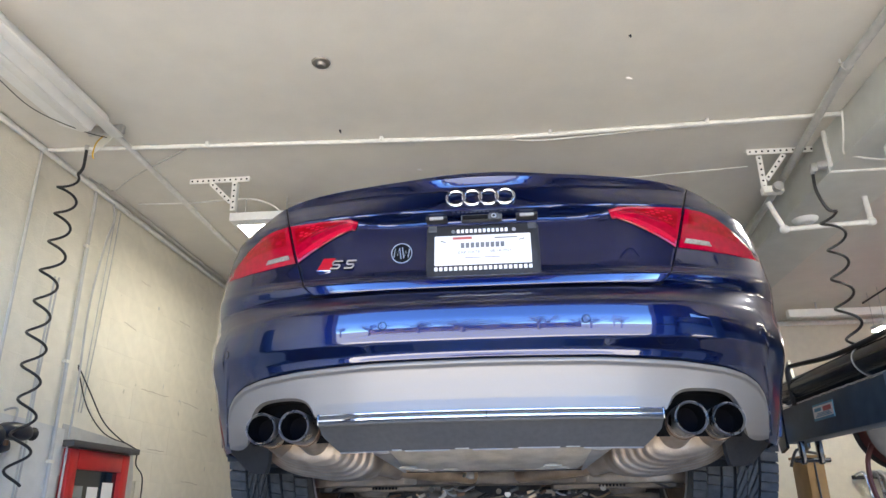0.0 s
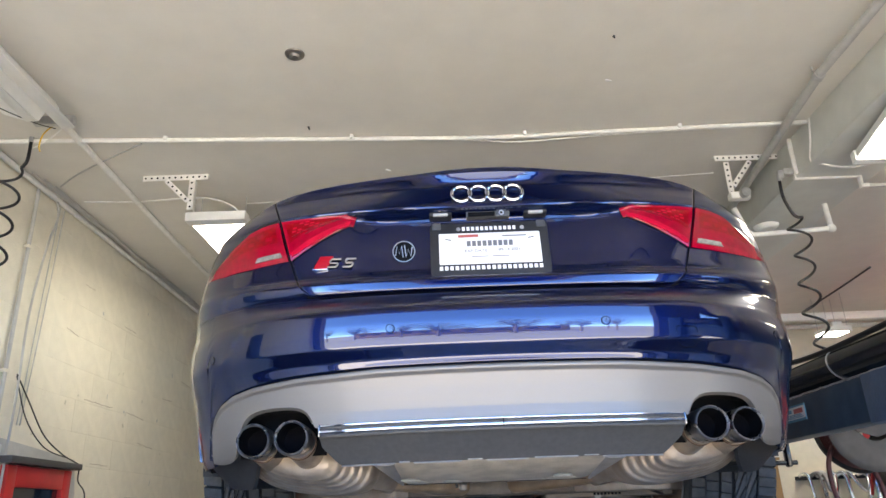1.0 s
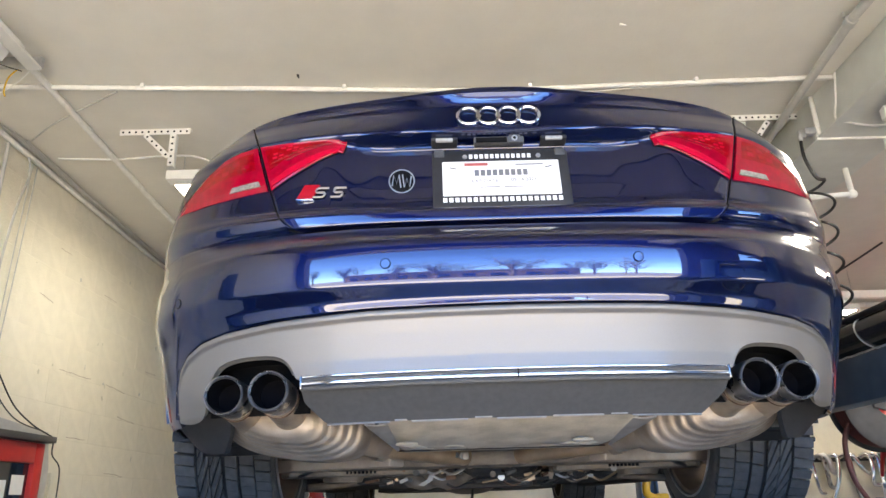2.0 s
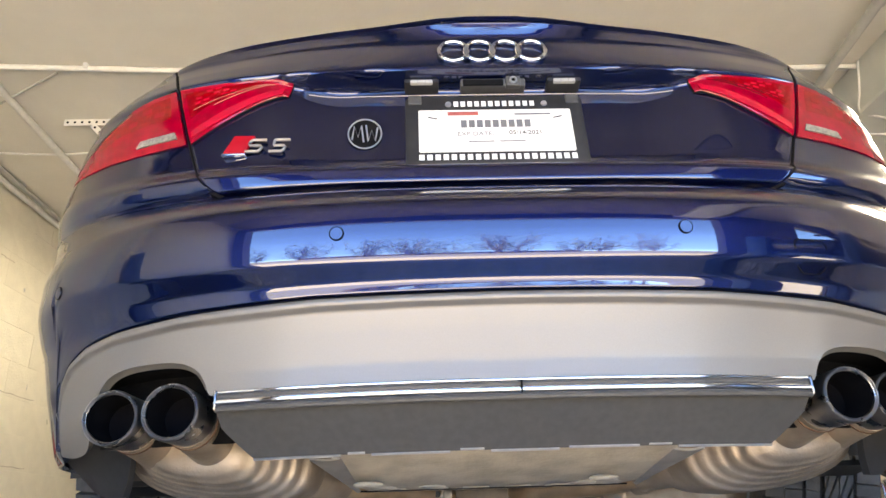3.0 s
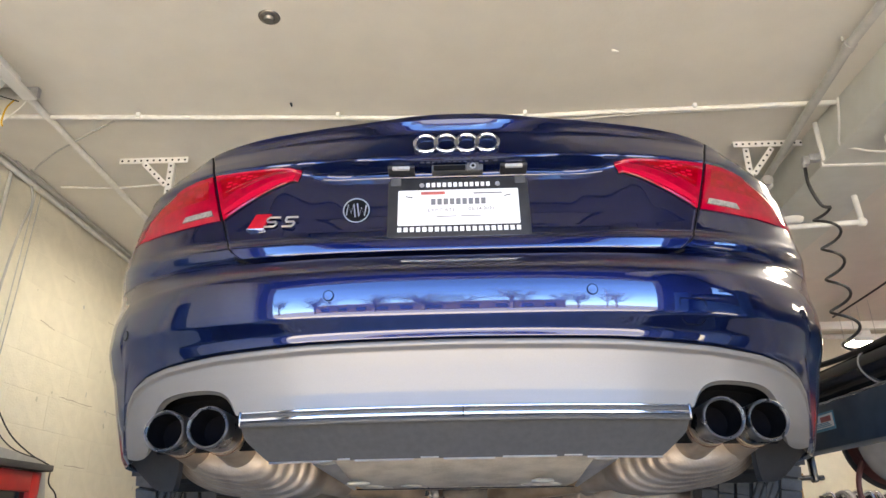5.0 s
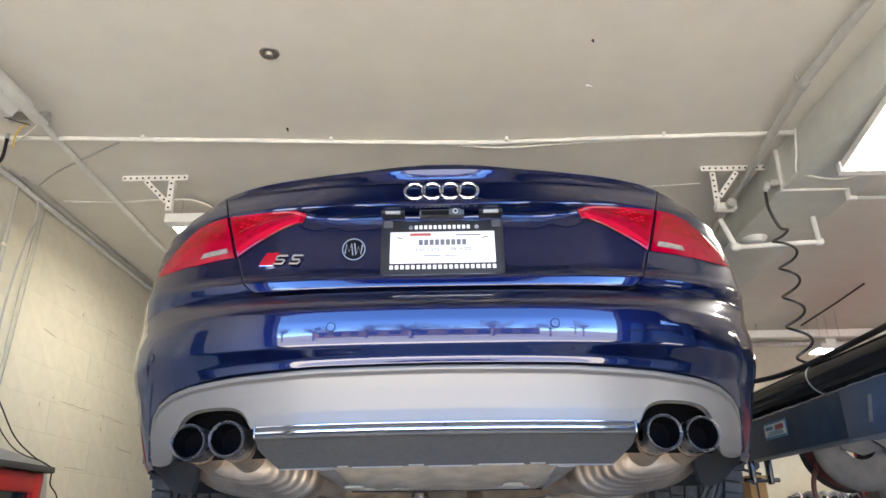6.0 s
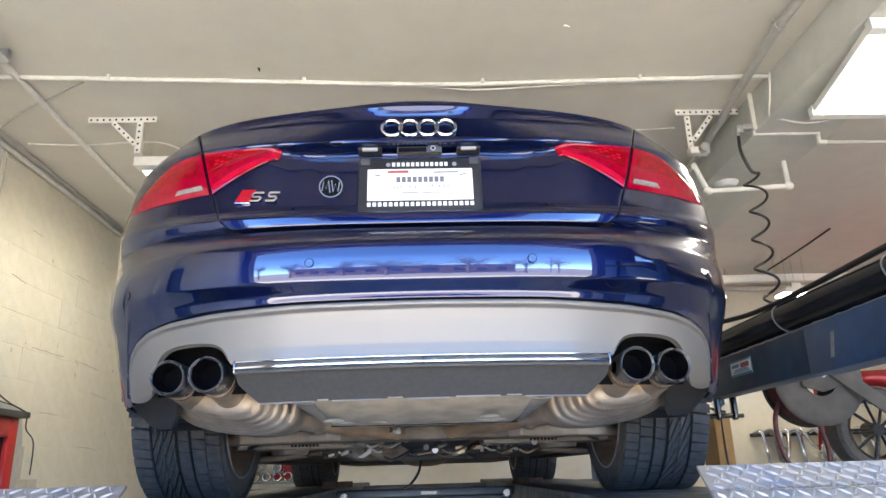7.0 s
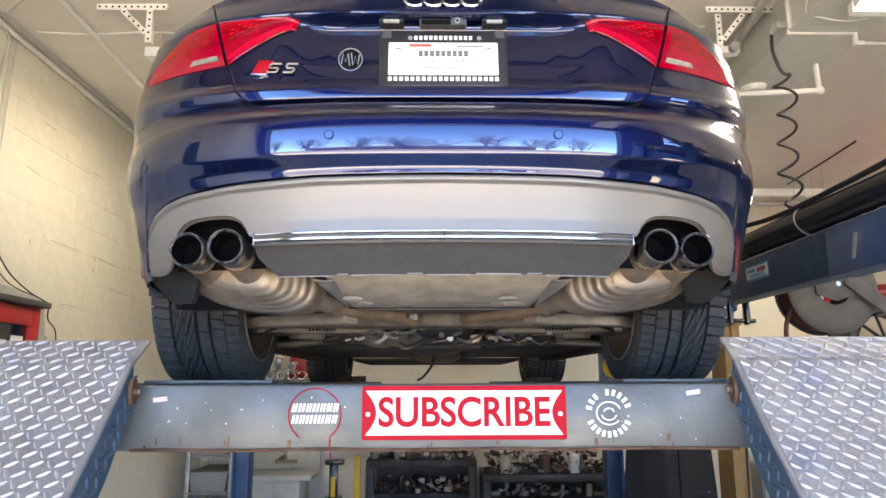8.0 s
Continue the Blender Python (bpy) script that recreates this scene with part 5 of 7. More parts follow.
# round white sticker: an arc of bars above and below, and a plain emblem
cx, cz = 0.2655, 1.470
for k in range(9):
    for up, a in ((1, radians(165 - 18 * k)), (-1, radians(205 + 16 * k))):
        if up == 1 and k == 3:
            continue
        c, s_ = math.cos(a), math.sin(a)
        r0, r1, hw = 0.0290, 0.0390, 0.0026
        poly = [(cx + c * r0 - s_ * hw, cz + s_ * r0 + c * hw), (cx + c * r0 + s_ * hw, cz + s_ * r0 - c * hw), (cx + c * r1 + s_ * hw, cz + s_ * r1 - c * hw), (cx + c * r1 - s_ * hw, cz + s_ * r1 + c * hw)]
        sticker("sticker_bar", poly, "white_sign", 0.0006, crossbeam)
for r, a0, a1 in ((0.0205, 0.4, 5.6), (0.0125, 3.4, 6.0), (0.009, 0.3, 2.8)):
    part("sticker_line", sweep([(cx + r * math.cos(a), BF - 0.0002, cz + 0.9 * r * math.sin(a)) for a in np.linspace(a0, a1, 24)], 0.0012, 5), "white_sign", crossbeam)
for x, z, t in ((-0.476, 1.495, 6), (0.408, 1.5035, 8)):
    part("tape_scrap", box((x, BF - 0.0006, z), (0.023, 0.0008, 0.0075), 0, (0, -t, 0)), "pink_tape", crossbeam)
for k in range(14):
    x, z = random.uniform(-0.46, 0.47), random.uniform(1.418, 1.505)
    part("paint_chip", box((x, BF - 0.0001, z), (random.uniform(.0008, .002), 0.0006, random.uniform(.001, .0032)), 0, (0, random.uniform(-30, 30), 0)), "galvanised", crossbeam)
scuff_rng = random.Random(21)
for k in range(26):
    x, z = scuff_rng.uniform(-0.50, 0.46), scuff_rng.choice((scuff_rng.uniform(1.416, 1.432), scuff_rng.uniform(1.44, 1.50)))
    part("scuff", box((x, BF - 0.00005, z), (scuff_rng.uniform(.0012, .006), 0.0004, scuff_rng.uniform(.006, .016) if z < 1.433 else scuff_rng.uniform(.001, .003)), 0, (0, scuff_rng.uniform(-12, 12), 0)), "rust" if z < 1.433 else "bin_grey", crossbeam)
part("bridge_label", box((0.02, 2.6185, G - 0.034), (0.09, 0.001, 0.018), 0), "paper", lift)
for x in (-0.455, 0.455):
    part("bridge_bolt", lathe([(0, -0.02), (0.02, -0.02), (0.022, 0), (0.012, 0.01)], (x, 2.60, G - 0.045), "y", 12), "steel_tip", lift)
for k, (x, y) in enumerate([(0.63, 2.9), (0.66, 3.05), (-0.53, 3.0)]):
    part("lift_bracket", span(x - 0.10, x + 0.08, y, y + 0.04, G + 0.001, G + 0.012 + 0.012 * k, 0.002), "rust", lift)

# ---- ceiling services ----
def run(name, lines, r, mat, label, category="pipe", group=""):
    t = thing(name, lines[0][0], label, category, group)
    for ln in lines:
        part("tube", sweep(ln, r, 12), mat, t)
    return t


cross = run("ceiling_conduit", [curve([(-2.56, 1.625, 3.592), (-1.72, 1.672, 3.592), (-1.03, 1.71, 3.592), (0.12, 1.768, 3.59), (0.78, 1.752, 3.59), (1.42, 1.736, 3.59), (1.9, 1.722, 3.59)])], 0.013, "white_pipe", "pale painted conduit across the ceiling", "conduit")
for x in (-1.6, -0.6, 0.35, 1.2):
    y = float(np.interp(x, [-2.56, -1.03, .12, .78, 1.9], [1.625, 1.71, 1.768, 1.752, 1.722]))
    part("clip", box((x, y, 3.598), (0.02, 0.045, 0.024), 0.003), "white_pipe", cross)
run("ceiling_cable", [curve([(-0.9, 1.745, 3.6), (0.0, 1.795, 3.594), (0.3, 1.815, 3.582), (0.6, 1.80, 3.586), (1.0, 1.782, 3.594), (1.88, 1.752, 3.594)])], 0.0055, "white_pipe", "thin pale cable sagging under the ceiling", "cable")
run("ceiling_pipe", [[(-2.05, 1.46, 3.592), (-2.09, 3.0, 3.592), (-2.12, Y1 - 0.02, 3.592)]], 0.018, "white_pipe", "painted steel pipe along the ceiling", "pipe")
gas = run("ceiling_pipe", [[(1.70, Y0 + 0.02, 3.555), (1.705, 1.2, 3.555), (1.752, 1.65, 3.555), (1.838, 2.5, 3.545), (2.0, Y1 - 0.02, 3.31)]], 0.022, "grey_pipe", "thick grey painted pipe under the ceiling", "pipe")
part("coupling", sweep([(1.705, 1.205, 3.555), (1.710, 1.250, 3.555)], 0.027, 16), "grey_pipe", gas)
part("pipe_hook", sweep([(1.69, 1.235, 3.585), (1.69, 1.235, 3.61)], 0.006, 8), "grey_pipe", gas)
run("wall_corner_pipe", [[(WALL_X + 0.03, 1.2, 3.585), (WALL_X + 0.03, Y1 - 0.02, 3.585)]], 0.017, "white_pipe", "painted pipe in the corner of wall and ceiling", "pipe")
for k in range(3):
    run("corner_cable", [curve([(WALL_X + 0.065 + 0.018 * k, 2.0 + 0.1 * k, 3.598), (WALL_X + 0.07 + 0.012 * k, 3.2, 3.595 - 0.004 * k), (WALL_X + 0.06 + 0.016 * k, 4.4, 3.598), (WALL_X + 0.07 + 0.01 * k, 6.4, 3.598)])], 0.006, "grey_pipe", "grey cable along the ceiling corner", "cable", "corner cables")
run("lamp_cable", [curve([(-2.41, 2.43, 3.6), (-2.08, 2.45, 3.596), (-1.73, 2.40, 3.585), (-1.57, 2.42, 3.582), (-1.46, 2.5, 3.55), (-1.42, 2.55, 3.47)])], 0.006, "white_pipe", "white cable to the hanging lamp", "cable")
run("ceiling_wire", [curve([(-1.4, 2.55, 3.602), (-0.5, 2.5, 3.6), (0.3, 2.45, 3.595), (0.85, 2.41, 3.6), (1.2, 2.37, 3.598), (1.6, 2.34, 3.602)])], 0.0035, "white_pipe", "thin wire across the ceiling", "cable")
run("ceiling_wire", [curve([(-2.44, 2.2, 3.6), (-2.2, 2.0, 3.595), (-1.75, 1.72, 3.6)])], 0.005, "grey_pipe", "thin wire across the ceiling", "cable")


def perforated(p0, p1, w, name, parent):
    """A slotted angle bar between two points, with dark holes on its face towards the door."""
    p0, p1 = Vector(p0), Vector(p1)
    d = (p1 - p0)
    ln = d.length
    ang = math.degrees(math.atan2(d.z, d.x))
    mid = (p0 + p1) / 2
    bar = join(box((0, 0, 0), (ln, 0.004, w), 0.001), box((0, 0.018, w / 2 - 0.002), (ln, 0.036, 0.004), 0.001))
    bmesh.ops.transform(bar, matrix=pose(*mid, 0, -ang, 0), verts=bar.verts)
    ob = part(name, bar, "white_pipe", parent)
    nh = int(ln / 0.034)
    for k in range(nh):
        q = p0 + d * ((k + 0.5) / nh)
        part("hole", lathe([(0, -0.0008), (0.0065, -0.0008), (0.0065, 0.0005)], (q.x, q.y - 0.002, q.z), "y", 10), "gap", ob)
    return ob


for sx, xs in ((-1, (-1.903, -1.512)), (1, (1.525, 1.911))):
    br = thing("ceiling_bracket", ((xs[0] + xs[1]) / 2, 2.13, CEIL), "white perforated angle-iron bracket on the ceiling", "bracket", "ceiling brackets")
    perforated((xs[0], 2.115, 3.588), (xs[1], 2.115, 3.588), 0.036, "top_bar", br)
    if sx < 0:
        perforated((-1.605, 2.115, 3.57), (-1.605, 2.115, 3.375), 0.034, "upright", br)
        perforated((-1.76, 2.113, 3.57), (-1.62, 2.113, 3.43), 0.030, "brace", br)
    else:
        perforated((1.595, 2.13, 3.57), (1.595, 2.13, 3.35), 0.034, "upright", br)
        perforated((1.74, 2.128, 3.57), (1.615, 2.128, 3.41), 0.030, "brace", br)
        part("foot", box((1.64, 2.14, 3.345), (0.12, 0.06, 0.045), 0.01), "white_pipe", br)
        part("foot_cap", lathe([(0, -0.03), (0.028, -0.03), (0.03, 0.0), (0.02, 0.03)], (1.655, 2.10, 3.345), "y", 16), "galvanised", br)

# water pipe loop and conduits by the box beam
loop = run("pipe_loop", [[(1.665, 2.30, 3.34), (1.745, 2.33, 3.17)], [(1.745, 2.33, 3.17), (2.247, 2.33, 3.195)], [(2.247, 2.33, 3.195), (2.24, 2.33, 3.37)]], 0.016, "white_pipe", "white painted pipe loop hanging under the beam", "pipe")
for p in ((1.745, 2.33, 3.17), (2.247, 2.33, 3.195)):
    part("elbow", blob(p, (0.028, 0.026, 0.026), 2.2, 16, 10), "white_pipe", loop)
cond = run("beam_conduit", [[(1.888, 1.93, 3.6), (1.888, 1.93, 3.37)], [(1.88, 1.95, 3.362), (2.25, 1.95, 3.362)], [(2.25, 1.95, 3.362), (2.25, 1.95, 3.30)]], 0.013, "white_pipe", "white conduit bent round the beam", "conduit")
part("elbow", box((2.265, 1.95, 3.30), (0.05, 0.03, 0.025), 0.006), "white_pipe", cond)
part("air_valve", join(box((1.845, 1.94, 3.395), (0.06, 0.045, 0.04), 0.008), box((1.80, 1.94, 3.38), (0.035, 0.035, 0.05), 0.008)), "galvanised", cond)
run("beam_wire", [curve([(1.885, 1.68, 3.59), (1.884, 1.72, 3.46), (1.886, 1.76, 3.375), (1.95, 1.78, 3.36), (2.1, 1.75, 3.32), (2.3, 1.7, 3.345)])], 0.0055, "white_pipe", "loose white wire over the beam", "cable")
lamp_base = thing("light_fitting", (2.0, 2.66, beam_z - 0.012), "round white lamp base under the beam", "light fitting")
part("disc", lathe([(0, -0.03), (0.05, -0.03), (0.075, -0.012), (0.08, 0.0), (0, 0.0)], (2.02, 2.66, beam_z - 0.012), "z", 28), "lamp_white", lamp_base)
run("east_conduit", [[(2.28, 1.95, 3.30), (3.1, 2.1, 3.37), (4.5, 2.3, 3.41)]], 0.012, "grey_pipe", "dark conduit running off under the ceiling", "conduit")

# coiled air hoses
def coil(name, top, z_end, r, turns, hook, label):
    t = thing(name, top, label, "air hose", "coiled air hoses")
    x, y, z0 = top
    pts = []
    steps = turns * 18
    for k in range(steps + 1):
        a = 2 * math.pi * k / 18
        f = k / steps
        rr = r * (0.92 + 0.08 * math.sin(a * 0.37))
        pts.append((x + rr * math.cos(a) + 0.012 * math.sin(f * 9), y + rr * math.sin(a), lerp(z0, z_end, f ** 1.04)))
    part("hose", sweep(pts, 0.0074, 8), "black_hose", t)
    part("lead", sweep(curve([hook, (hook[0], hook[1], hook[2] - 0.10), ((hook[0] + pts[0][0]) / 2, pts[0][1], z0 + 0.015), pts[0]]), 0.009, 8), "black_hose", t)
    part("fitting", sweep([(hook[0], hook[1], hook[2] + 0.03), hook], 0.013, 10), "galvanised", t)
    return t


coil("coiled_hose", (-2.375, 1.63, 3.43), 1.75, 0.053, 10, (-2.30, 1.63, 3.58), "black coiled air hose hanging beside the block wall")
coil("coiled_hose", (1.83, 1.95, 3.12), 2.15, 0.052, 6, (1.79, 1.94, 3.34), "black coiled air hose hanging under the beam")
gun = thing("air_tool", (-2.38, 1.65, 1.9), "dark blue air impact tool hung beside the hose", "air tool")
part("body", join(blob((-2.38, 1.72, 2.02), (0.05, 0.115, 0.045), 2.6, 24, 14), blob((-2.38, 1.56, 1.985), (0.045, 0.07, 0.055), 2.4, 20, 12)), "dark_navy", gun, "dark blue tool body")
part("handle", join(box((-2.38, 1.60, 1.93), (0.06, 0.16, 0.06), 0.02, (14, 0, 0)), box((-2.38, 1.48, 1.91), (0.05, 0.12, 0.05), 0.018, (20, 0, 0))), "dark_navy", gun)
part("trigger", box((-2.345, 1.62, 1.955), (0.02, 0.022, 0.03), 0.006), "rust", gun)
part("nose", lathe([(0, -0.05), (0.022, -0.05), (0.035, 0.0), (0, 0.0)], (-2.38, 1.86, 2.02), "y", 20), "black_plastic", gun)
part("hook", sweep(curve([(-2.38, 1.70, 2.06), (-2.39, 1.72, 2.13), (-2.43, 1.73, 2.14), (-2.468, 1.73, 2.13)]), 0.006, 8), "galvanised", gun)
for k in range(2):
    part("air_line", sweep(curve([(-2.42 + 0.012 * k, 1.86 + 0.02 * k, 2.9), (-2.43, 1.87 + 0.02 * k, 2.3), (-2.42, 1.85 + 0.03 * k, 2.0), (-2.43, 1.86 + 0.02 * k, 1.5)]), 0.006, 8), "grey_pipe", gun)

gun.location.x -= 0.09

# ---- lamps ----
def high_bay(o, along, across, label, lit="glow"):
    """A flat panel lamp: housing above a glowing face. o is one lower corner."""
    o, a, b = Vector(o), Vector(along), Vector(across)
    up = b.cross(a).normalized()
    if up.z < 0:
        up = -up
    t = thing("panel_lamp", o + a / 2 + b / 2, label, "lamp", "panel lamps")

    def slab(c0, c1, e0, e1, h0, h1):
        bm = bmesh.new()
        q = [o + a * c + b * e + up * h for h in (h0, h1) for c, e in ((c0, e0), (c1, e0), (c1, e1), (c0, e1))]
        v = [bm.verts.new(p) for p in q]
        for f in ((0, 1, 2, 3), (4, 7, 6, 5), (0, 4, 5, 1), (1, 5, 6, 2), (2, 6, 7, 3), (3, 7, 4, 0)):
            bm.faces.new([v[k] for k in f])
        bmesh.ops.recalc_face_normals(bm, faces=bm.faces[:])
        return bm
    part("housing", slab(0, 1, 0, 1, 0.012, 0.05), "lamp_white", t, "white lamp housing")
    part("diffuser", slab(0.03, 0.97, 0.03, 0.97, 0.0, 0.012), lit, t, "glowing white lamp panel")
    part("end_cap", slab(-0.04, 0.03, -0.02, 1.02, -0.004, 0.052), "lamp_white", t)
    part("end_cap", slab(0.97, 1.04, -0.02, 1.02, -0.004, 0.052), "lamp_white", t)
    part("driver_box", slab(0.05, 0.22, 0.3, 0.7, 0.05, 0.10), "lamp_white", t)
    for c in (0.08, 0.92):
        for e in (0.1, 0.9):
            p = o + a * c + b * e + up * 0.05
            part("hanger", sweep([p, (p.x, p.y, CEIL)], 0.003, 6), "galvanised", t)
    return t


high_bay((-1.70, 2.37, 3.40), (0.02, 1.20, 0.0), (0.355, 0, 0), "glowing white panel lamp hung from the ceiling")
high_bay((1.90, 0.90, 3.30), (0.10, 0.66, -0.04), (0.55, 0.0, 0.0), "glowing white panel lamp hung beside the beam")
high_bay((3.66, 5.18, 3.21), (0, 0.24, 0), (0.24, 0, 0), "glowing white panel lamp in the far bay", "glow_strong")
# the last lamp is out of view, added to brighten the next bay
high_bay((5.2, 1.2, 3.41), (0, 1.15, 0), (0.4, 0, 0), "unseen panel lamp added to brighten the next bay")
strip = thing("strip_light", (-2.05, 0.6, 3.5), "unlit white strip light with a reflector", "lamp")
part("reflector", prism([(-2.245, 3.548), (-2.12, 3.503), (-2.066, 3.503), (-2.035, 3.560), (-1.985, 3.560), (-1.978, 3.500), (-1.970, 3.500), (-1.976, 3.572), (-2.0, 3.606), (-2.16, 3.606), (-2.245, 3.556)], "y", -0.9, 1.30), "lamp_white", strip)
part("rail", span(-1.980, -1.916, -0.9, 1.353, 3.488, 3.5005, 0.002), "paper", strip)
part("tube_cover", span(-2.118, -2.068, -0.9, 1.286, 3.492, 3.5035, 0.003), "paper", strip)
part("loose_wire", sweep(curve([(-2.20, -0.2, 3.51), (-2.21, 0.3, 3.47), (-2.20, 0.7, 3.49), (-2.18, 1.0, 3.465), (-2.12, 1.3, 3.51), (-2.05, 1.42, 3.53)]), 0.0024, 6), "black_hose", strip)
part("wire_tail", sweep(curve([(-2.08, 1.44, 3.56), (-2.14, 1.47, 3.53), (-2.17, 1.50, 3.48), (-2.16, 1.50, 3.45)]), 0.004, 6), "yellow", strip)
part("wire_tail", sweep(curve([(-2.02, 1.44, 3.56), (-2.10, 1.50, 3.54), (-2.19, 1.54, 3.51), (-2.23, 1.55, 3.5)]), 0.004, 6), "white_pipe", strip)
part("end_bracket", box((-2.06, 1.42, 3.575), (0.20, 0.03, 0.05), 0.004), "galvanised", strip)
far_tube = thing("strip_light", (3.6, 5.7, 3.46), "white strip light along the far ceiling", "lamp")
part("body", span(3.0, 5.6, 5.66, 5.74, 3.45, 3.53, 0.006), "lamp_white", far_tube)
part("stem", join(*[sweep([(x, 5.7, 3.52), (x, 5.7, CEIL)], 0.01, 8) for x in (3.3, 5.2)]), "galvanised", far_tube)
run("far_pipe", [[(2.4, 6.3, 3.53), (7.99, 6.3, 3.53)], [(3.0, 6.3, 3.53), (3.0, 6.3, CEIL)], [(5.0, 6.3, 3.53), (5.0, 6.3, CEIL)]], 0.028, "white_pipe", "white pipe along the far wall", "pipe")
run("hanging_rod", [curve([(3.64, 5.43, 3.51), (3.66, 4.8, 3.54), (3.67, 4.28, 3.57)])], 0.009, "black_hose", "dark rod under the ceiling", "rod")
cap = thing("sprinkler", (-0.76, 0.99, CEIL), "round chrome sprinkler cover on the ceiling", "sprinkler")
part("disc", lathe([(0, -0.022), (0.018, -0.022), (0.024, -0.010), (0.042, -0.006), (0.045, 0.0), (0, 0.0)], (-0.76, 0.99, CEIL), "z", 28), "alloy", cap)
for x, y, w in ((-0.817, 1.62, 0.02), (0.668, 0.94, 0.012), (0.70, 1.28, 0.03), (-0.45, 2.15, 0.03)):
    nail = thing("ceiling_screw", (x, y, CEIL), "small screw sticking out of the ceiling", "screw", "ceiling screws")
    part("shank", sweep([(x, y, CEIL), (x + (0.3 if w < 0.025 else 1.0) * w, y, CEIL - (w if w < 0.025 else 0.008))], 0.005, 8, radii=[0.007, 0.003]), "black_plastic" if w < 0.025 else "white_pipe", nail)

# ---- left wall fittings ----
WX = WALL_X
older = set(bpy.data.objects)
run("wall_conduit", [[(WX + 0.014, 1.55, CEIL), (WX + 0.014, 1.55, 0.4)]], 0.009, "grey_pipe", "thin painted conduit down the block wall", "conduit", "wall conduits")
w2 = run("wall_conduit", [[(WX + 0.018, 2.11, 3.57), (WX + 0.018, 2.11, 0.3)]], 0.011, "grey_pipe", "painted conduit down the block wall", "conduit", "wall conduits")
for z in (3.2, 2.47, 1.9):
    part("clamp", box((WX + 0.016, 2.11, z), (0.032, 0.045, 0.018), 0.003), "wall", w2)
run("wall_hose", [curve([(WX + 0.06, 2.25, 3.55), (WX + 0.05, 2.30, 3.45), (WX + 0.03, 2.27, 3.25), (WX + 0.025, 2.22, 2.8), (WX + 0.025, 2.24, 2.2), (WX + 0.025, 2.22, 0.6)])], 0.007, "grey_pipe", "pale flexible conduit on the block wall", "conduit")
for k in range(2):
    run("wall_cable", [curve([(WX + 0.02, 2.36 + 0.05 * k, 3.56), (WX + 0.012, 2.34 + 0.05 * k, 2.9), (WX + 0.012, 2.31 + 0.03 * k, 2.2)])], 0.0035, "grey_pipe", "thin grey cable down the block wall", "cable")
run("drooping_cable", [curve([(WX + 0.02, 2.22, 2.47), (WX + 0.03, 2.37, 2.33), (WX + 0.03, 2.57, 2.17), (WX + 0.04, 2.78, 2.08), (WX + 0.04, 2.94, 2.045), (WX + 0.04, 3.02, 2.02), (WX + 0.03, 3.05, 1.93), (WX + 0.03, 3.16, 1.85), (WX + 0.03, 3.17, 1.65)])], 0.0042, "black_hose", "thin dark cable drooping along the wall", "cable")
run("drooping_cable", [curve([(WX + 0.02, 2.22, 2.46), (WX + 0.03, 2.36, 2.24), (WX + 0.03, 2.60, 2.10), (WX + 0.03, 2.9, 2.06)])], 0.0035, "black_hose", "thin dark cable drooping along the wall", "cable")
tagged(part("dado", prism([(Y0 + 0.01, 0.0), (2.22, 0.0), (2.22, 2.088), (1.94, 2.106), (1.3, 2.128), (Y0 + 0.01, 2.13)], "x", WX + 0.0015, WX + 0.0055), "dado"), "worn grey painted lower part of the block wall", "wall", kind="structure")
door = tagged(thing("door_1", (WX, 2.64, 0), "red framed door with a papered window", "door"), kind="structure")
for y0, y1, z0, z1 in ((2.25, 2.34, 0, 1.985), (2.845, 2.935, 0, 1.985), (2.34, 2.845, 1.87, 1.985), (2.34, 2.845, 0, 1.1)):
    part("door_frame", span(WX - 0.005, WX + 0.045, y0, y1, z0, z1, 0.006), "red_paint", door)
part("pane", span(WX + 0.008, WX + 0.014, 2.335, 2.85, 1.095, 1.875, 0), "glass", door)
for k in range(9):
    y, z = 2.37 + 0.15 * (k % 3) + random.uniform(-.01, .02), 1.79 - 0.17 * (k // 3) + random.uniform(-.02, .02)
    part("notice", span(WX + 0.0145, WX + 0.0160, y, y + random.uniform(.08, .13), z - random.uniform(.05, .11), z, 0), "paper" if k % 4 else "bin_grey", door)
lintel = thing("door_lintel", (WX, 2.64, 2.02), "dark grey ledge over the red door", "ledge")
part("board", span(WX - 0.002, WX + 0.075, 2.22, 3.00, 1.992, 2.03, 0.006), "grey_plastic", lintel)
part("plaster", prism([(2.18, 2.03), (2.20, 2.12), (2.62, 2.09), (3.02, 2.06), (3.08, 1.85), (3.07, 1.5), (2.96, 1.5), (2.96, 2.02)], "x", WX - 0.004, WX + 0.004), "grey_pipe", lintel)

for ob in [o for o in bpy.data.objects if o.parent is None and o not in older]:
    ob.location.y += 0.06

# ---- blue boom beside the car, with its black cylinder ----
boom = thing("lift_boom", (1.45, -0.2, 0), "blue steel lift beam carrying a black cylinder", "lift beam")
arm = part("box_beam", span(1.405, 1.50, 0.95, 2.02, 1.90, 2.065, 0.006), "dark_blue", boom, "scuffed dark blue beam end")
part("box_beam", span(1.40, 1.505, -1.2, 0.95, 1.893, 2.070, 0.006), "blue_steel", boom, "blue steel box beam")
cyl = part("cylinder", sweep([(1.45, -1.2, 2.135), (1.45, 1.96, 2.140)], 0.062, 32), "black_gloss", boom, "glossy black hydraulic cylinder")
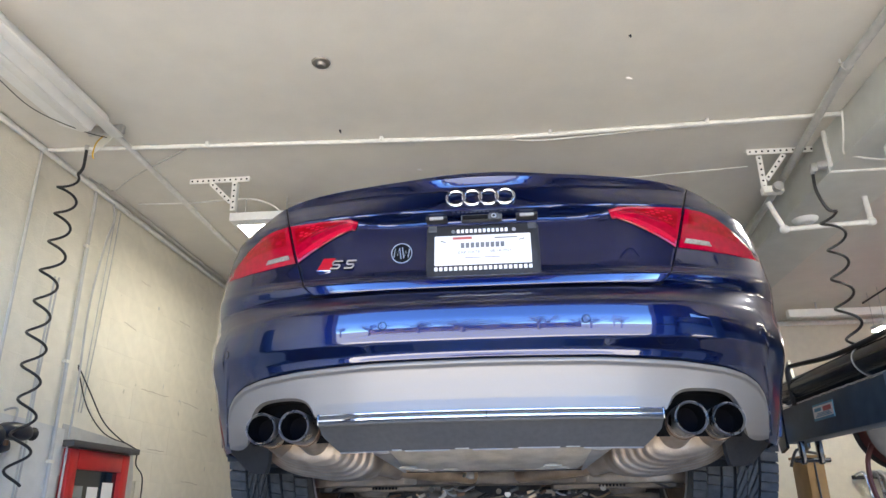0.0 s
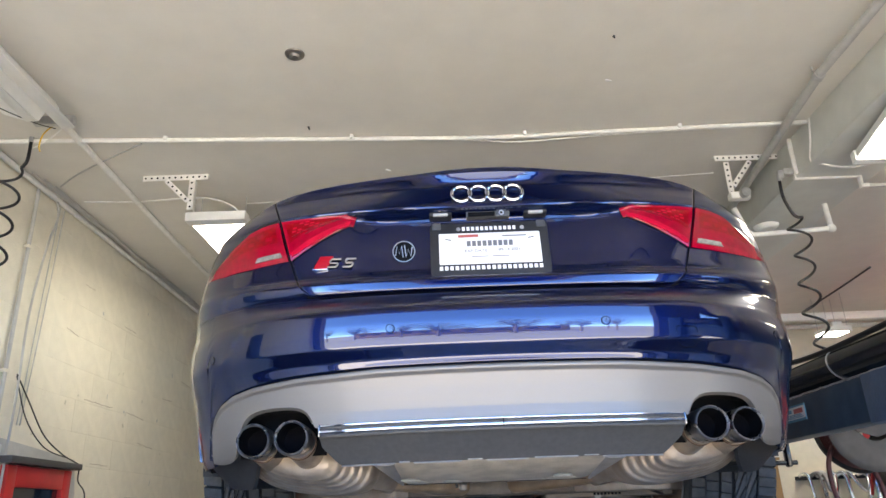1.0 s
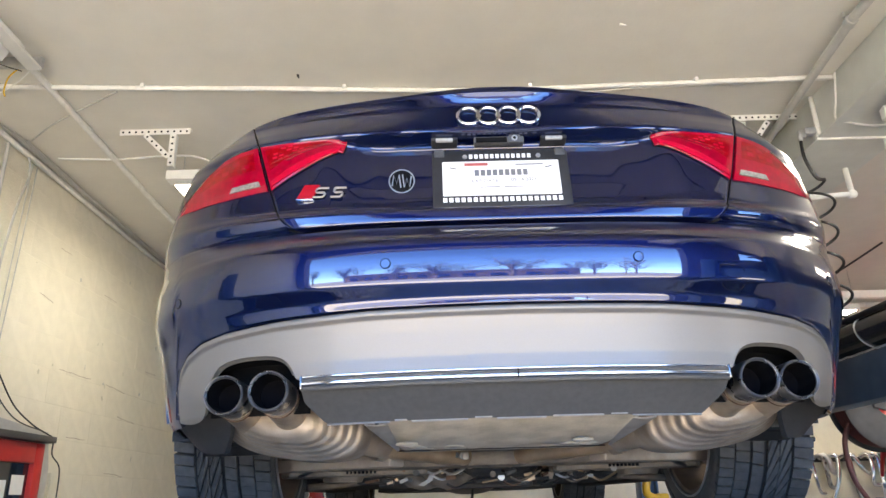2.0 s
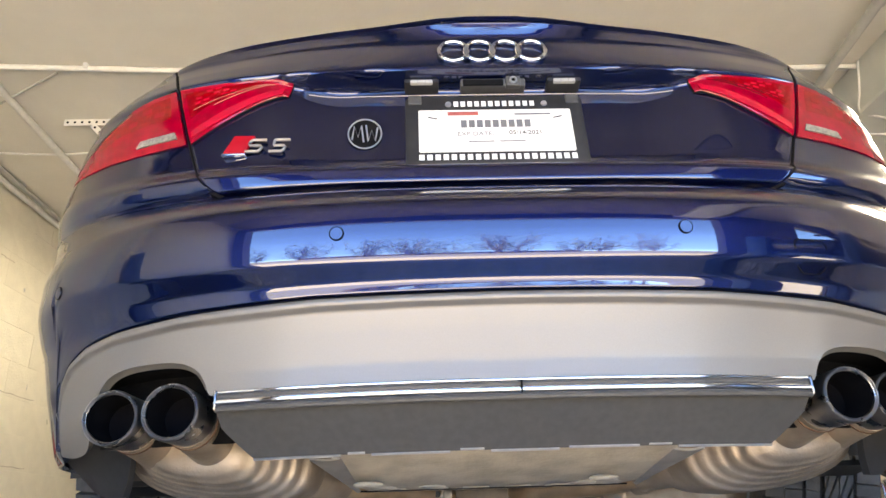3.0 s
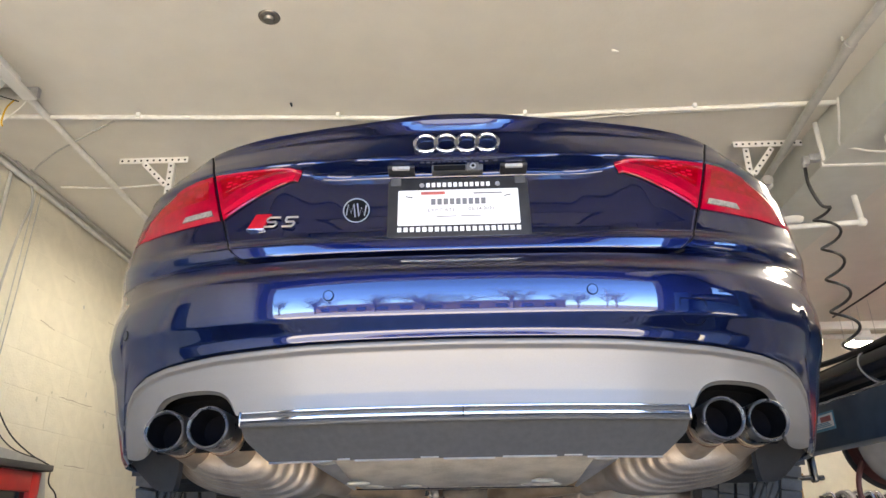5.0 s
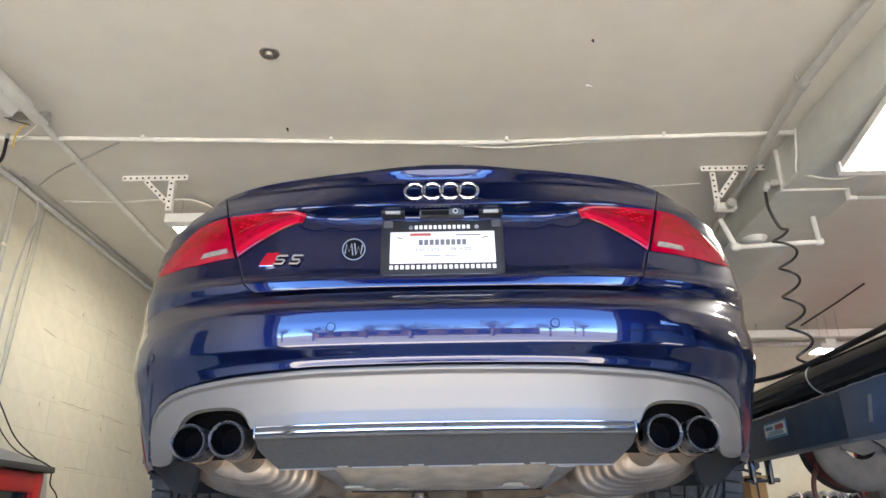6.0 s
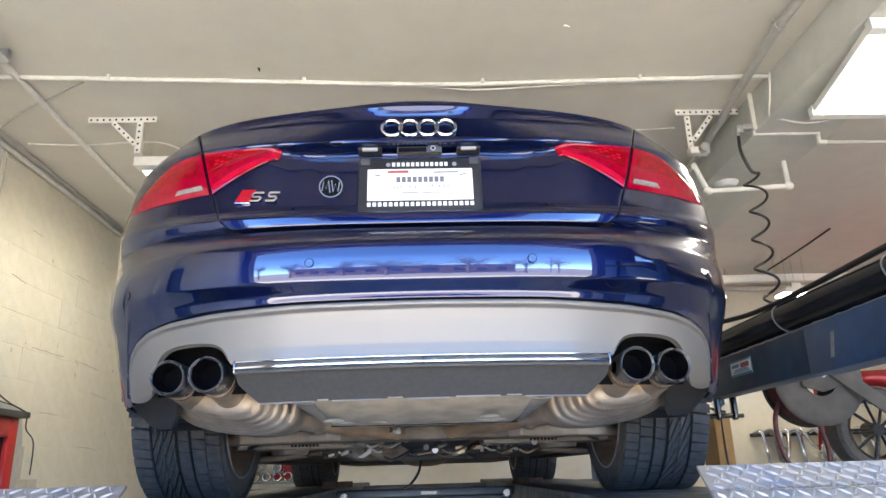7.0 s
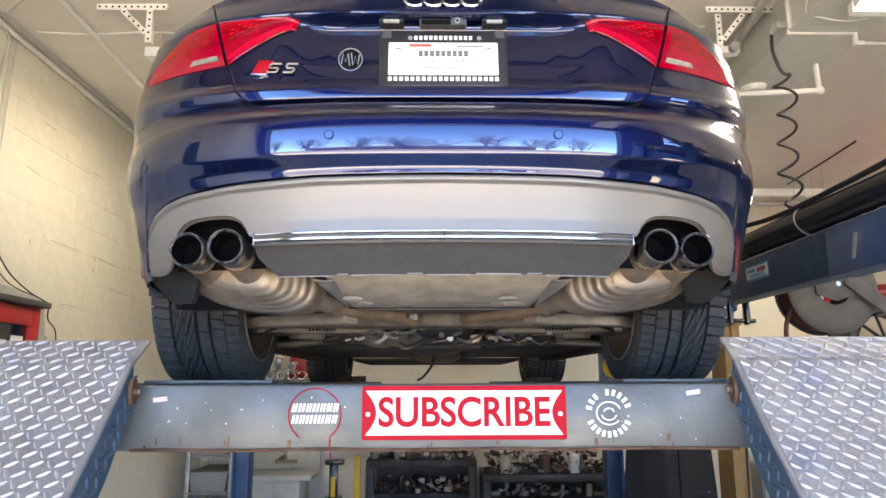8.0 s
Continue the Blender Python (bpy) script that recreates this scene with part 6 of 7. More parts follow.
for y in (0.42, 1.12):
    part("strap", sweep([(1.45 + 0.064 * math.cos(a), y + 0.03 * math.sin(a), 2.137 + 0.064 * math.sin(a)) for a in np.linspace(0, 2 * math.pi, 33)], 0.003, 6, caps=False), "galvanised", cyl)
part("cylinder_rod", sweep([(1.45, 1.95, 2.14), (1.45, 2.10, 2.13)], 0.028, 16), "black_gloss", boom)
part("hose", sweep(curve([(1.40, -0.8, 2.23), (1.41, 0.3, 2.215), (1.42, 1.0, 2.205), (1.43, 1.4, 2.215), (1.42, 1.75, 2.245), (1.40, 1.80, 2.235), (1.395, 1.80, 2.15), (1.392, 1.78, 2.06)]), 0.011, 10), "black_hose", boom)
part("weld_edge", sweep([(1.404, lerp(0.1, 1.95, k / 60), 2.069 + random.uniform(-.0015, .0015)) for k in range(61)], 0.0035, 6), "galvanised", boom)
part("end_plate", prism([(1.98, 1.88), (2.06, 1.86), (2.12, 2.0), (2.10, 2.28), (2.04, 2.32), (1.98, 2.1)], "x", 1.395, 1.41), "black_gloss", boom)
part("end_plate", prism([(1.98, 1.88), (2.06, 1.86), (2.12, 2.0), (2.10, 2.28), (2.04, 2.32), (1.98, 2.1)], "x", 1.495, 1.51), "black_gloss", boom)
clevis = part("clevis", join(box((1.42, 1.86, 1.86), (0.022, 0.05, 0.13), 0.01), box((1.50, 1.86, 1.86), (0.022, 0.05, 0.13), 0.01)), "black_gloss", boom)
part("clevis_pin", sweep([(1.38, 1.86, 1.815), (1.54, 1.86, 1.815)], 0.011, 12), "black_gloss", clevis)
part("label_plate", span(1.4015, 1.4045, 1.40, 1.61, 1.966, 2.034, 0), "label_blue", arm)
part("label_plate", span(1.4005, 1.4015, 1.405, 1.605, 1.976, 2.026, 0), "paper", arm)
part("label_print", span(1.3996, 1.4005, 1.42, 1.50, 1.998, 2.018, 0), "label_red", arm)
for k in range(3):
    part("label_print", span(1.3996, 1.4005, 1.42 + 0.01 * k, 1.585 - 0.012 * k, 1.980 + 0.006 * k, 1.9835 + 0.006 * k, 0), "label_blue", arm)
part("label_print", span(1.3996, 1.4005, 1.52, 1.59, 2.003, 2.017, 0), "label_blue", arm)
part("scratch", prism([(0.78, 1.935), (0.80, 1.935), (0.775, 2.02), (0.755, 2.02)], "x", 1.3985, 1.4005), "galvanised", boom)
eye = Vector((0.0, -1.57, 1.60))
for ob in boom.children_recursive:
    ob.data.transform(Matrix.Translation(eye) @ Matrix.Scale(1.14, 4) @ Matrix.Translation(-eye))
part("post", span(1.54, 1.72, -1.36, -1.14, 0.02, 2.30, 0.008), "blue_steel", boom)
part("base_plate", span(1.46, 1.80, -1.44, -1.06, 0.0, 0.022, 0.004), "blue_steel", boom)

# ---- hose reel on its stand ----
reel = thing("hose_reel", (2.45, 2.6, 0), "grey steel hose reel with dark red hose", "hose reel")
rc = (2.36, 2.68, 2.06)
part("flange", lathe([(0.10, -0.012), (0.235, -0.012), (0.262, -0.004), (0.272, 0.006), (0.262, 0.012), (0.10, 0.004)], (rc[0], 2.60, rc[2]), "y", 56, True), "reel", reel, "grey pressed steel reel flange")
part("flange", lathe([(0.10, -0.004), (0.262, -0.012), (0.272, -0.004), (0.262, 0.006), (0.10, 0.012)], (rc[0], 2.78, rc[2]), "y", 56, True), "black_plastic", reel)
part("drum", lathe([(0.10, 0.0), (0.105, 0.18)], (rc[0], 2.60, rc[2]), "y", 40), "black_plastic", reel)
part("wound_hose", join(*[lathe([(0.238 + 0.012 * math.cos(a), 0.012 + 0.024 * k + 0.012 * math.sin(a)) for a in np.linspace(0, 2 * math.pi, 8)], (rc[0], 2.60, rc[2]), "y", 40) for k in range(7)]), "red_hose", reel)
plate = part("bearing_plate", prism([(2.24, 2.02), (2.24, 2.16), (2.34, 2.22), (2.52, 2.20), (2.56, 2.10), (2.48, 2.02), (2.36, 1.98)], "y", 2.565, 2.578, 0.003), "reel", reel)
for x, z in ((2.30, 2.13), (2.37, 2.15), (2.37, 2.08), (2.48, 2.09)):
    part("bolt", lathe([(0, -0.012), (0.014, -0.012), (0.016, 0)], (x, 2.565, z), "y", 8), "galvanised", plate)
leg = box((0, 0, 0), (0.60, 0.02, 0.085), 0.004)
bmesh.ops.transform(leg, matrix=pose(2.66, 2.555, 1.93, 0, 38, 0), verts=leg.verts)
part("leg", leg, "reel", reel)
part("leg", span(2.86, 2.94, 2.54, 2.62, 0, 1.80, 0.004), "reel", reel)
part("leg", span(2.84, 2.96, 2.50, 2.90, 0, 0.012, 0.002), "reel", reel)
part("hose_end", sweep(curve([(2.18, 2.68, 2.0), (2.11, 2.7, 1.85), (2.13, 2.72, 1.65), (2.22, 2.72, 1.45), (2.3, 2.7, 1.0), (2.32, 2.7, 0.3), (2.3, 2.7, 0.02)]), 0.014, 10), "red_hose", reel)
part("hose_end", sweep(curve([(2.38, 2.72, 1.80), (2.42, 2.74, 1.65), (2.40, 2.74, 1.4), (2.36, 2.72, 0.8), (2.33, 2.72, 0.02)]), 0.014, 10), "red_hose", reel)

# ---- red car raised in the next bay ----
red = thing("red_car", (5.0, 4.2, 1.68), "red car raised on a lift in the next bay", "car")
part("body", sheet(lambda u, v: (lerp(3.03, 7.2, u), 3.42 + 0.22 * abs(2 * u - 1) ** 4 - 0.06 * math.sin(math.pi * v), lerp(np.interp(u, [0, .05, .06, .215, .22, 1], [1.86, 1.86, 2.02, 2.06, 1.86, 1.86]) + (0.31 * math.sqrt(max(0, 1 - ((lerp(3.03, 7.2, u) - 3.40) / 0.37) ** 2)) if abs(lerp(3.03, 7.2, u) - 3.40) < 0.37 else 0), 2.46, v)), 120, 12, 0.02), "red_car", red)
part("bonnet", sheet(lambda u, v: (lerp(3.03 + 1.4 * v, 7.2, u), lerp(3.42 + 0.22 * abs(2 * u - 1) ** 4, 5.0, v), 2.46 + np.interp(u, [0, .25, .42, .7, .9, 1], [0, .06, .45, .46, .1, 0]) * math.sin(math.pi * v) ** 0.5), 40, 12, 0.02, Vector((0, 0, -1))), "red_car", red)
for x, y in ((3.40, 3.53), (6.25, 3.53), (6.25, 4.9)):
    hub = part("wheel", lathe([(0.0, -0.09), (0.05, -0.09), (0.06, 0.06), (0, 0.06)], (x, y, 2.0), "y", 20), "black_gloss", red)
    part("tyre", lathe([(0.235, -0.09), (0.30, -0.105), (0.325, -0.08), (0.33, 0), (0.325, 0.08), (0.30, 0.105), (0.235, 0.09)], (x, y, 2.0), "y", 44, True), "rubber", hub)
    part("rim", lathe([(0.22, -0.09), (0.238, -0.098), (0.24, -0.08), (0.21, 0.05)], (x, y, 2.0), "y", 44), "black_gloss", hub)
    for k in range(10):
        a = 2 * math.pi * k / 10
        part("spoke", sweep([(x + r * math.cos(a), y - 0.085 + 0.02 * (0.22 - r), 2.0 + r * math.sin(a)) for r in (0.04, 0.13, 0.225)], 0.012, 6), "black_gloss", hub)
red.location = (5.10, 4.67, 1.49)
red_lift = thing("red_car_lift", (5.10, 4.67, 0), "steel lift platform under the red car", "car lift")
for y in (4.0, 5.37):
    part("platform", span(3.0, 7.1, y - 0.2, y + 0.2, 1.39, 1.478, 0.006), "blue_steel", red_lift)
for x in (3.6, 6.6):
    part("leg", span(x - 0.06, x + 0.06, 4.57, 4.77, 0, 1.39, 0.006), "blue_steel", red_lift)
    part("crossbar", span(x - 0.06, x + 0.06, 3.87, 5.52, 1.31, 1.388, 0.006), "blue_steel", red_lift)

# ---- things in front of the far wall ----
board = thing("wooden_board", (2.36, 4.15, 0), "tall brown wooden box standing on end", "board")
part("panel", span(2.305, 2.435, 4.10, 4.40, 0, 1.955, 0.006), "cardboard", board)
part("top", span(2.29, 2.45, 4.08, 4.42, 1.955, 1.975, 0.004), "cardboard", board)
part("strap", sweep(curve([(2.36, 4.092, 1.97), (2.37, 4.09, 1.5), (2.41, 4.09, 1.0), (2.40, 4.09, 0.4)]), 0.007, 6), "black_hose", board)
run("loose_cable", [curve([(2.18, 4.08, 1.89), (2.23, 4.05, 2.01), (2.33, 4.07, 1.995), (2.40, 4.09, 1.985)]), curve([(2.42, 4.5, 1.7), (2.6, 4.7, 1.4), (2.5, 4.75, 0.8)])], 0.011, "black_hose", "black cable bundle over the board", "cable")

jacket = thing("work_jacket", (1.68, 3.62, 1.3), "dark work jacket hanging on a hook rail", "jacket")


def cloth(u, v):
    z = lerp(0.25, 1.40, v)
    half = np.interp(z, [0.25, 0.7, 1.1, 1.32, 1.40], [0.36, 0.335, 0.30, 0.26, 0.16])
    a = (2 * u - 1)
    x = 1.68 + half * a
    fold = 0.030 * math.sin(4.5 * a + 2.6 * z) * (1.45 - z) + 0.005 * math.sin(15 * a + 6 * z)
    return (x, 3.58 + 0.14 * a * a - fold * 0.8, z + 0.01 * math.sin(7 * a))


part("cloth_front", sheet(cloth, 60, 30, 0.012), "cloth", jacket, "", 60)
part("cloth_back", sheet(lambda u, v: (cloth(u, v)[0], 3.86 - 0.13 * (2 * u - 1) ** 2, cloth(u, v)[2]), 20, 10, 0.012, Vector((0, -1, 0))), "cloth", jacket)
part("pocket_flap", box((1.83, 3.585, 0.78), (0.16, 0.014, 0.06), 0.006), "cloth", jacket)
part("front_seam", sweep([(1.70, cloth(0.53, (z - .25) / 1.15)[1] - 0.004, z) for z in np.linspace(0.5, 1.3, 20)], 0.004, 5), "gap", jacket)
part("hanger", sweep(curve([(1.50, 3.75, 1.36), (1.68, 3.75, 1.42), (1.86, 3.75, 1.36)]), 0.008, 8), "galvanised", jacket)
rail = thing("coat_stand", (1.68, 3.75, 0), "thin steel stand behind the jacket", "stand")
part("pole", sweep([(1.68, 3.75, 0), (1.68, 3.75, 1.425)], 0.014, 10), "bench_dark", rail)
part("foot", lathe([(0, 0), (0.2, 0), (0.2, 0.015), (0, 0.02)], (1.68, 3.75, 0), "z", 24), "bench_dark", rail)


SH1, SH2 = 0.41, 0.37


def bench(name, x0, x1, y0, y1, top, label, shelf_z):
    t = thing(name, ((x0 + x1) / 2, (y0 + y1) / 2, 0), label, "workbench", "workbenches")
    part("benchtop", span(x0, x1, y0, y1, top - 0.07, top, 0.006), "bench_dark", t)
    part("shelf", span(x0 + 0.04, x1 - 0.04, y0 + 0.04, y1, shelf_z - 0.03, shelf_z, 0.003), "bench_dark", t)
    for x in (x0 + 0.04, x1 - 0.04):
        for y in (y0 + 0.04, y1 - 0.04):
            part("leg", span(x - 0.04, x + 0.04, y - 0.04, y + 0.04, 0, top - 0.068, 0.004), "bench_dark", t)
    part("back_panel", span(x0 + 0.02, x1 - 0.02, y1 - 0.03, y1 - 0.01, 0.2, top - 0.07, 0), "bench_dark", t)
    return t


bench("workbench", -0.70, 0.42, 5.85, 6.45, 0.74, "dark greasy steel workbench full of parts", SH1)
bench("workbench", 0.48, 1.98, 5.80, 6.45, 0.60, "low dark steel workbench heaped with parts", SH2)
bins_mats = ["galvanised", "rust", "bench_dark", "steel_tip", "steel_brown", "reel", "bin_grey"]


def scrap(x, y, z, rng):
    kind = rng.choice(["ring", "pipe", "block", "can", "elbow"])
    t = thing("spare_part", (x, y, z), {"ring": "greasy steel ring among spare parts", "pipe": "short steel pipe among spare parts", "block": "greasy metal block among spare parts",
                                        "can": "worn metal can among spare parts", "elbow": "bent steel pipe among spare parts"}[kind], "spare part", "spare parts")
    m = rng.choice(bins_mats)
    r = rng.uniform(0.022, 0.05)
    if kind == "ring":
        part("ring", lathe([(r, -0.015), (r + 0.012, -0.015), (r + 0.012, 0.015), (r, 0.015)], (x, y, z + r + 0.012), "y", 20, True), m, t)
    elif kind == "pipe":
        part("pipe", lathe([(r * .7, -0.08), (r * .85, -0.08), (r * .85, 0.08), (r * .7, 0.08)], (x, y, z + r * .85), rng.choice("xy"), 18, True), m, t)
    elif kind == "block":
        part("block", box((x, y, z + r * .8), (r * 2.4, r * 2, r * 1.6), 0.008, (0, 0, rng.uniform(-40, 40))), m, t)
    elif kind == "can":
        part("can", lathe([(0, 0), (r * .9, 0), (r * .95, 0.01), (r * .95, 0.11), (r * .8, 0.12), (0, 0.12)], (x, y, z), "z", 18), m, t)
    else:
        part("bend", sweep(curve([(x - 0.07, y, z + 0.022), (x, y + 0.02, z + 0.024), (x + 0.04, y - 0.03, z + 0.06), (x + 0.05, y - 0.04, z + 0.12)]), 0.02, 10), m, t)


rng = random.Random(5)
for k in range(14):
    scrap(-0.62 + 0.075 * k, rng.uniform(5.92, 6.15), 0.74, rng)
for k in range(26):
    scrap(0.55 + 0.053 * k, rng.uniform(5.86, 6.2), 0.60, rng)
for k in range(13):
    scrap(-0.58 + 0.075 * k, rng.uniform(5.94, 6.2), SH1, rng)
for k in range(12):
    scrap(0.58 + 0.11 * k, rng.uniform(5.90, 6.2), SH2, rng)
def heap(x0, x1, y0, y1, z, high, count, seed, label):
    """A jumble of small worn metal parts."""
    rng = random.Random(seed)
    t = thing("parts_heap", ((x0 + x1) / 2, (y0 + y1) / 2, z), label, "spare parts", "heaps of parts")
    for mat in ("galvanised", "rust", "bench_dark", "steel_brown", "black_plastic"):
        lumps = bmesh.new()
        for k in range(count // 5):
            q = Vector((rng.uniform(x0, x1), rng.uniform(y0, y1), 0))
            q.z = z + 0.012 + rng.random() ** 1.6 * high
            r = rng.uniform(0.012, 0.034)
            kind = rng.randrange(4)
            if kind == 0:
                bit = lathe([(r * .7, -r), (r, -r), (r, r), (r * .7, r)], q, rng.choice("xyz"), 14, True)
            elif kind == 1:
                d = Vector((rng.uniform(-1, 1), rng.uniform(-.4, .4), rng.uniform(-.5, .5))) * 0.07
                bit = sweep(curve([q - d, q + Vector((0, 0, 0.015)), q + d, q + d * 1.3 + Vector((0, 0, -0.02))]), r * 0.4, 8)
            elif kind == 2:
                bit = box(q, (r * 2.2, r * 1.6, r * 1.3), 0.004, (rng.uniform(-40, 40), rng.uniform(-40, 40), rng.uniform(-60, 60)))
            else:
                bit = lathe([(0, -r), (r * .5, -r), (r, -r * .3), (r, r * .5), (r * .4, r), (0, r)], q, rng.choice("xyz"), 12)
            lumps = join(lumps, bit)
        tagged(part("scrap_metal", lumps, mat, t), kind="stuff")


heap(-0.64, 0.36, 5.90, 6.3, 0.74, 0.10, 90, 3, "heap of greasy metal parts on the bench")
heap(0.52, 1.75, 5.84, 6.3, 0.60, 0.20, 190, 4, "high heap of rusty exhaust parts on the low bench")
heap(-0.60, 0.34, 5.92, 6.3, SH1, 0.12, 110, 6, "small worn parts on the bench's shelf")
heap(0.60, 1.80, 5.90, 6.3, SH2, 0.08, 60, 7, "few worn parts on the low bench's shelf")
for bx2, mt in ((1.12, "rust"), (1.42, "paper"), (0.72, "cream_metal")):
    tin = thing("tin", (bx2, 5.95, 0.60), "worn tin standing among the parts", "tin", "tins")
    part("body", lathe([(0, 0), (0.055, 0), (0.058, 0.01), (0.058, 0.17), (0.05, 0.18), (0, 0.18)], (bx2, 5.93, 0.60), "z", 20), mt, tin)
sink = thing("utility_sink", (-1.6, 6.1, 0), "cream utility sink on a cabinet with old taps", "sink")
part("cabinet", span(-1.90, -1.36, 5.85, 6.4, 0, 0.55, 0.008), "cream_metal", sink)
part("door", span(-1.86, -1.62, 5.835, 5.852, 0.05, 0.52, 0.005), "cream_metal", sink)
part("door", span(-1.60, -1.39, 5.835, 5.852, 0.05, 0.52, 0.005), "cream_metal", sink)
part("basin", span(-1.95, -1.24, 5.80, 6.42, 0.55, 0.60, 0.012), "cream_metal", sink)
part("splashback", span(-1.95, -1.24, 6.36, 6.44, 0.60, 0.90, 0.012), "cream_metal", sink)
part("tap", join(sweep(curve([(-1.68, 6.36, 0.70), (-1.60, 6.25, 0.74), (-1.58, 6.15, 0.70)]), 0.016, 10), sweep([(-1.72, 6.35, 0.68), (-1.48, 6.35, 0.68)], 0.02, 10), sweep([(-1.60, 6.34, 0.68), (-1.60, 6.30, 0.82)], 0.012, 8)), "steel_brown", sink)
shelf_s = thing("wall_shelf", (-1.2, 6.4, 0.86), "small cream shelf with jars on the far wall", "shelf")
part("board", span(-1.24, -0.80, 6.28, 6.498, 0.85, 0.875, 0.003), "cream_metal", shelf_s)
for k in range(7):
    j = thing("jar", (-1.95 + 0.17 * k, 6.40, 0.90 if k < 4 else 0.875), "small jar standing on a ledge", "jar", "jars")
    zb = 0.90 if k < 4 else 0.875
    part("body", lathe([(0, 0), (0.035, 0), (0.038, 0.01), (0.038, 0.08), (0.025, 0.10), (0, 0.10)], (-1.90 + 0.17 * k, 6.40, zb), "z", 16), ["paper", "rust", "galvanised", "cream_metal", "paper", "bench_dark", "paper"][k], j)
rack = thing("storage_rack", (-2.2, 5.9, 0), "steel storage rack with grey bins", "shelf")
for x in (-2.40, -1.98):
    for y in (5.6, 6.3):
        part("upright", span(x - 0.02, x + 0.02, y - 0.02, y + 0.02, 0, 1.3, 0.003), "galvanised", rack)
for z in (0.12, 0.46, 0.80):
    part("shelf", span(-2.42, -1.96, 5.58, 6.32, z, z + 0.02, 0.002), "bin_grey", rack)
for z in (0.14, 0.48, 0.82):
    b = thing("storage_bin", (-2.2, 5.9, z), "grey plastic storage bin on a rack", "bin", "storage bins")
    part("tub", prism([(-2.36, z), (-2.04, z), (-2.01, z + 0.17), (-2.39, z + 0.17)], "y", 5.60, 6.25, 0.01), "bin_grey", b)
    part("rim", span(-2.40, -2.00, 5.585, 6.26, z + 0.165, z + 0.185, 0.004), "bin_grey", b)
jack = thing("jack_stand", (-1.0, 5.7, 0), "black and yellow jack stand on the floor", "jack stand")
part("base", prism([(-1.16, 0), (-0.84, 0), (-0.92, 0.42), (-1.08, 0.42)], "y", 5.60, 5.80, 0.01), "black_gloss", jack)
part("column", span(-1.04, -0.96, 5.66, 5.74, 0.40, 0.72, 0.008), "black_gloss", jack)
part("stripe", span(-1.022, -0.978, 5.655, 5.66, 0.42, 0.60, 0.001), "yellow", jack)
part("saddle", span(-1.08, -0.90, 5.62, 5.78, 0.72, 0.77, 0.01), "black_gloss", jack)
stand2 = thing("jack_stand", (-0.78, 5.7, 0), "tall yellow and black jack stand", "jack stand")
part("column", span(-0.80, -0.74, 5.68, 5.74, 0.25, 0.80, 0.006), "yellow", stand2)
part("base", prism([(-0.86, 0), (-0.70, 0), (-0.74, 0.3), (-0.82, 0.3)], "y", 5.60, 5.80, 0.01), "black_gloss", stand2)
hook = thing("steel_hook", (1.28, 4.1, 1.54), "yellow steel hook beside the blue post", "hook")
part("hook", sweep(curve([(1.46, 4.22, 1.56), (1.38, 4.20, 1.60), (1.39, 4.20, 1.70), (1.43, 4.22, 1.76)]), 0.03, 12), "yellow", hook)
part("grip", box((1.50, 4.24, 1.57), (0.10, 0.06, 0.06), 0.015), "yellow", hook)
drawers = thing("drawer_cabinet", (3.62, 6.15, 0), "grey-beige steel drawer cabinet against the far wall", "cabinet")
part("body", span(3.34, 3.92, 5.92, 6.40, 0.0, 0.66, 0.006), "bin_grey", drawers)
for k in range(4):
    front = part("drawer", span(3.36, 3.90, 5.90, 5.919, 0.05 + 0.15 * k, 0.185 + 0.15 * k, 0.004), "cream_metal", drawers)
    part("handle", span(3.42, 3.84, 5.885, 5.899, 0.155 + 0.15 * k, 0.172 + 0.15 * k, 0.003), "paper", front)
# pipes on the far wall and a shelf of tailpipe tips
hang = thing("pipe_rack", (4.0, 6.45, 1.9), "row of bent steel pipes hung on the wall", "pipe rack")
part("rail", span(3.66, 5.3, 6.46, 6.498, 1.86, 1.90, 0.004), "bench_dark", hang)
hang_rng = random.Random(12)
for k in range(15):
    x = 3.72 + 0.10 * k + hang_rng.uniform(-.03, .03)
    d, b = hang_rng.uniform(0.12, 0.42), hang_rng.uniform(-0.12, 0.12)
    part("bent_pipe", sweep(curve([(x - 0.05, 6.42, 1.90), (x, 6.38, 1.925), (x + 0.03, 6.36, 1.88), (x + 0.03 + 0.3 * b, 6.35, 1.88 - 0.5 * d), (x + 0.03 + b, 6.37, 1.88 - d), (x + 0.09 + b, 6.38, 1.86 - d)]), hang_rng.uniform(0.016, 0.028), 12), hang_rng.choice(["chrome", "galvanised", "steel_tip"]), hang)
ledge = thing("parts_shelf", (-1.6, 6.3, 1.5), "shelf with chrome pipe ends and a red panel", "shelf")
part("board", span(-2.0, -1.1, 6.05, 6.498, 1.52, 1.545, 0.003), "bin_grey", ledge)
part("red_panel", span(-1.62, -1.36, 6.45, 6.495, 1.56, 1.86, 0.004), "red_paint", ledge)
for k in range(5):
    part("grey_bracket", box((-1.90 + 0.09 * k, 6.30 + 0.02 * (k % 2), 1.62 + 0.05 * (k % 3)), (0.07, 0.05, 0.13 - 0.02 * (k % 2)), 0.008, (8 * k - 14, 12 * (k % 3) - 10, 0)), ("cream_metal", "galvanised", "steel_tip")[k % 3], ledge)
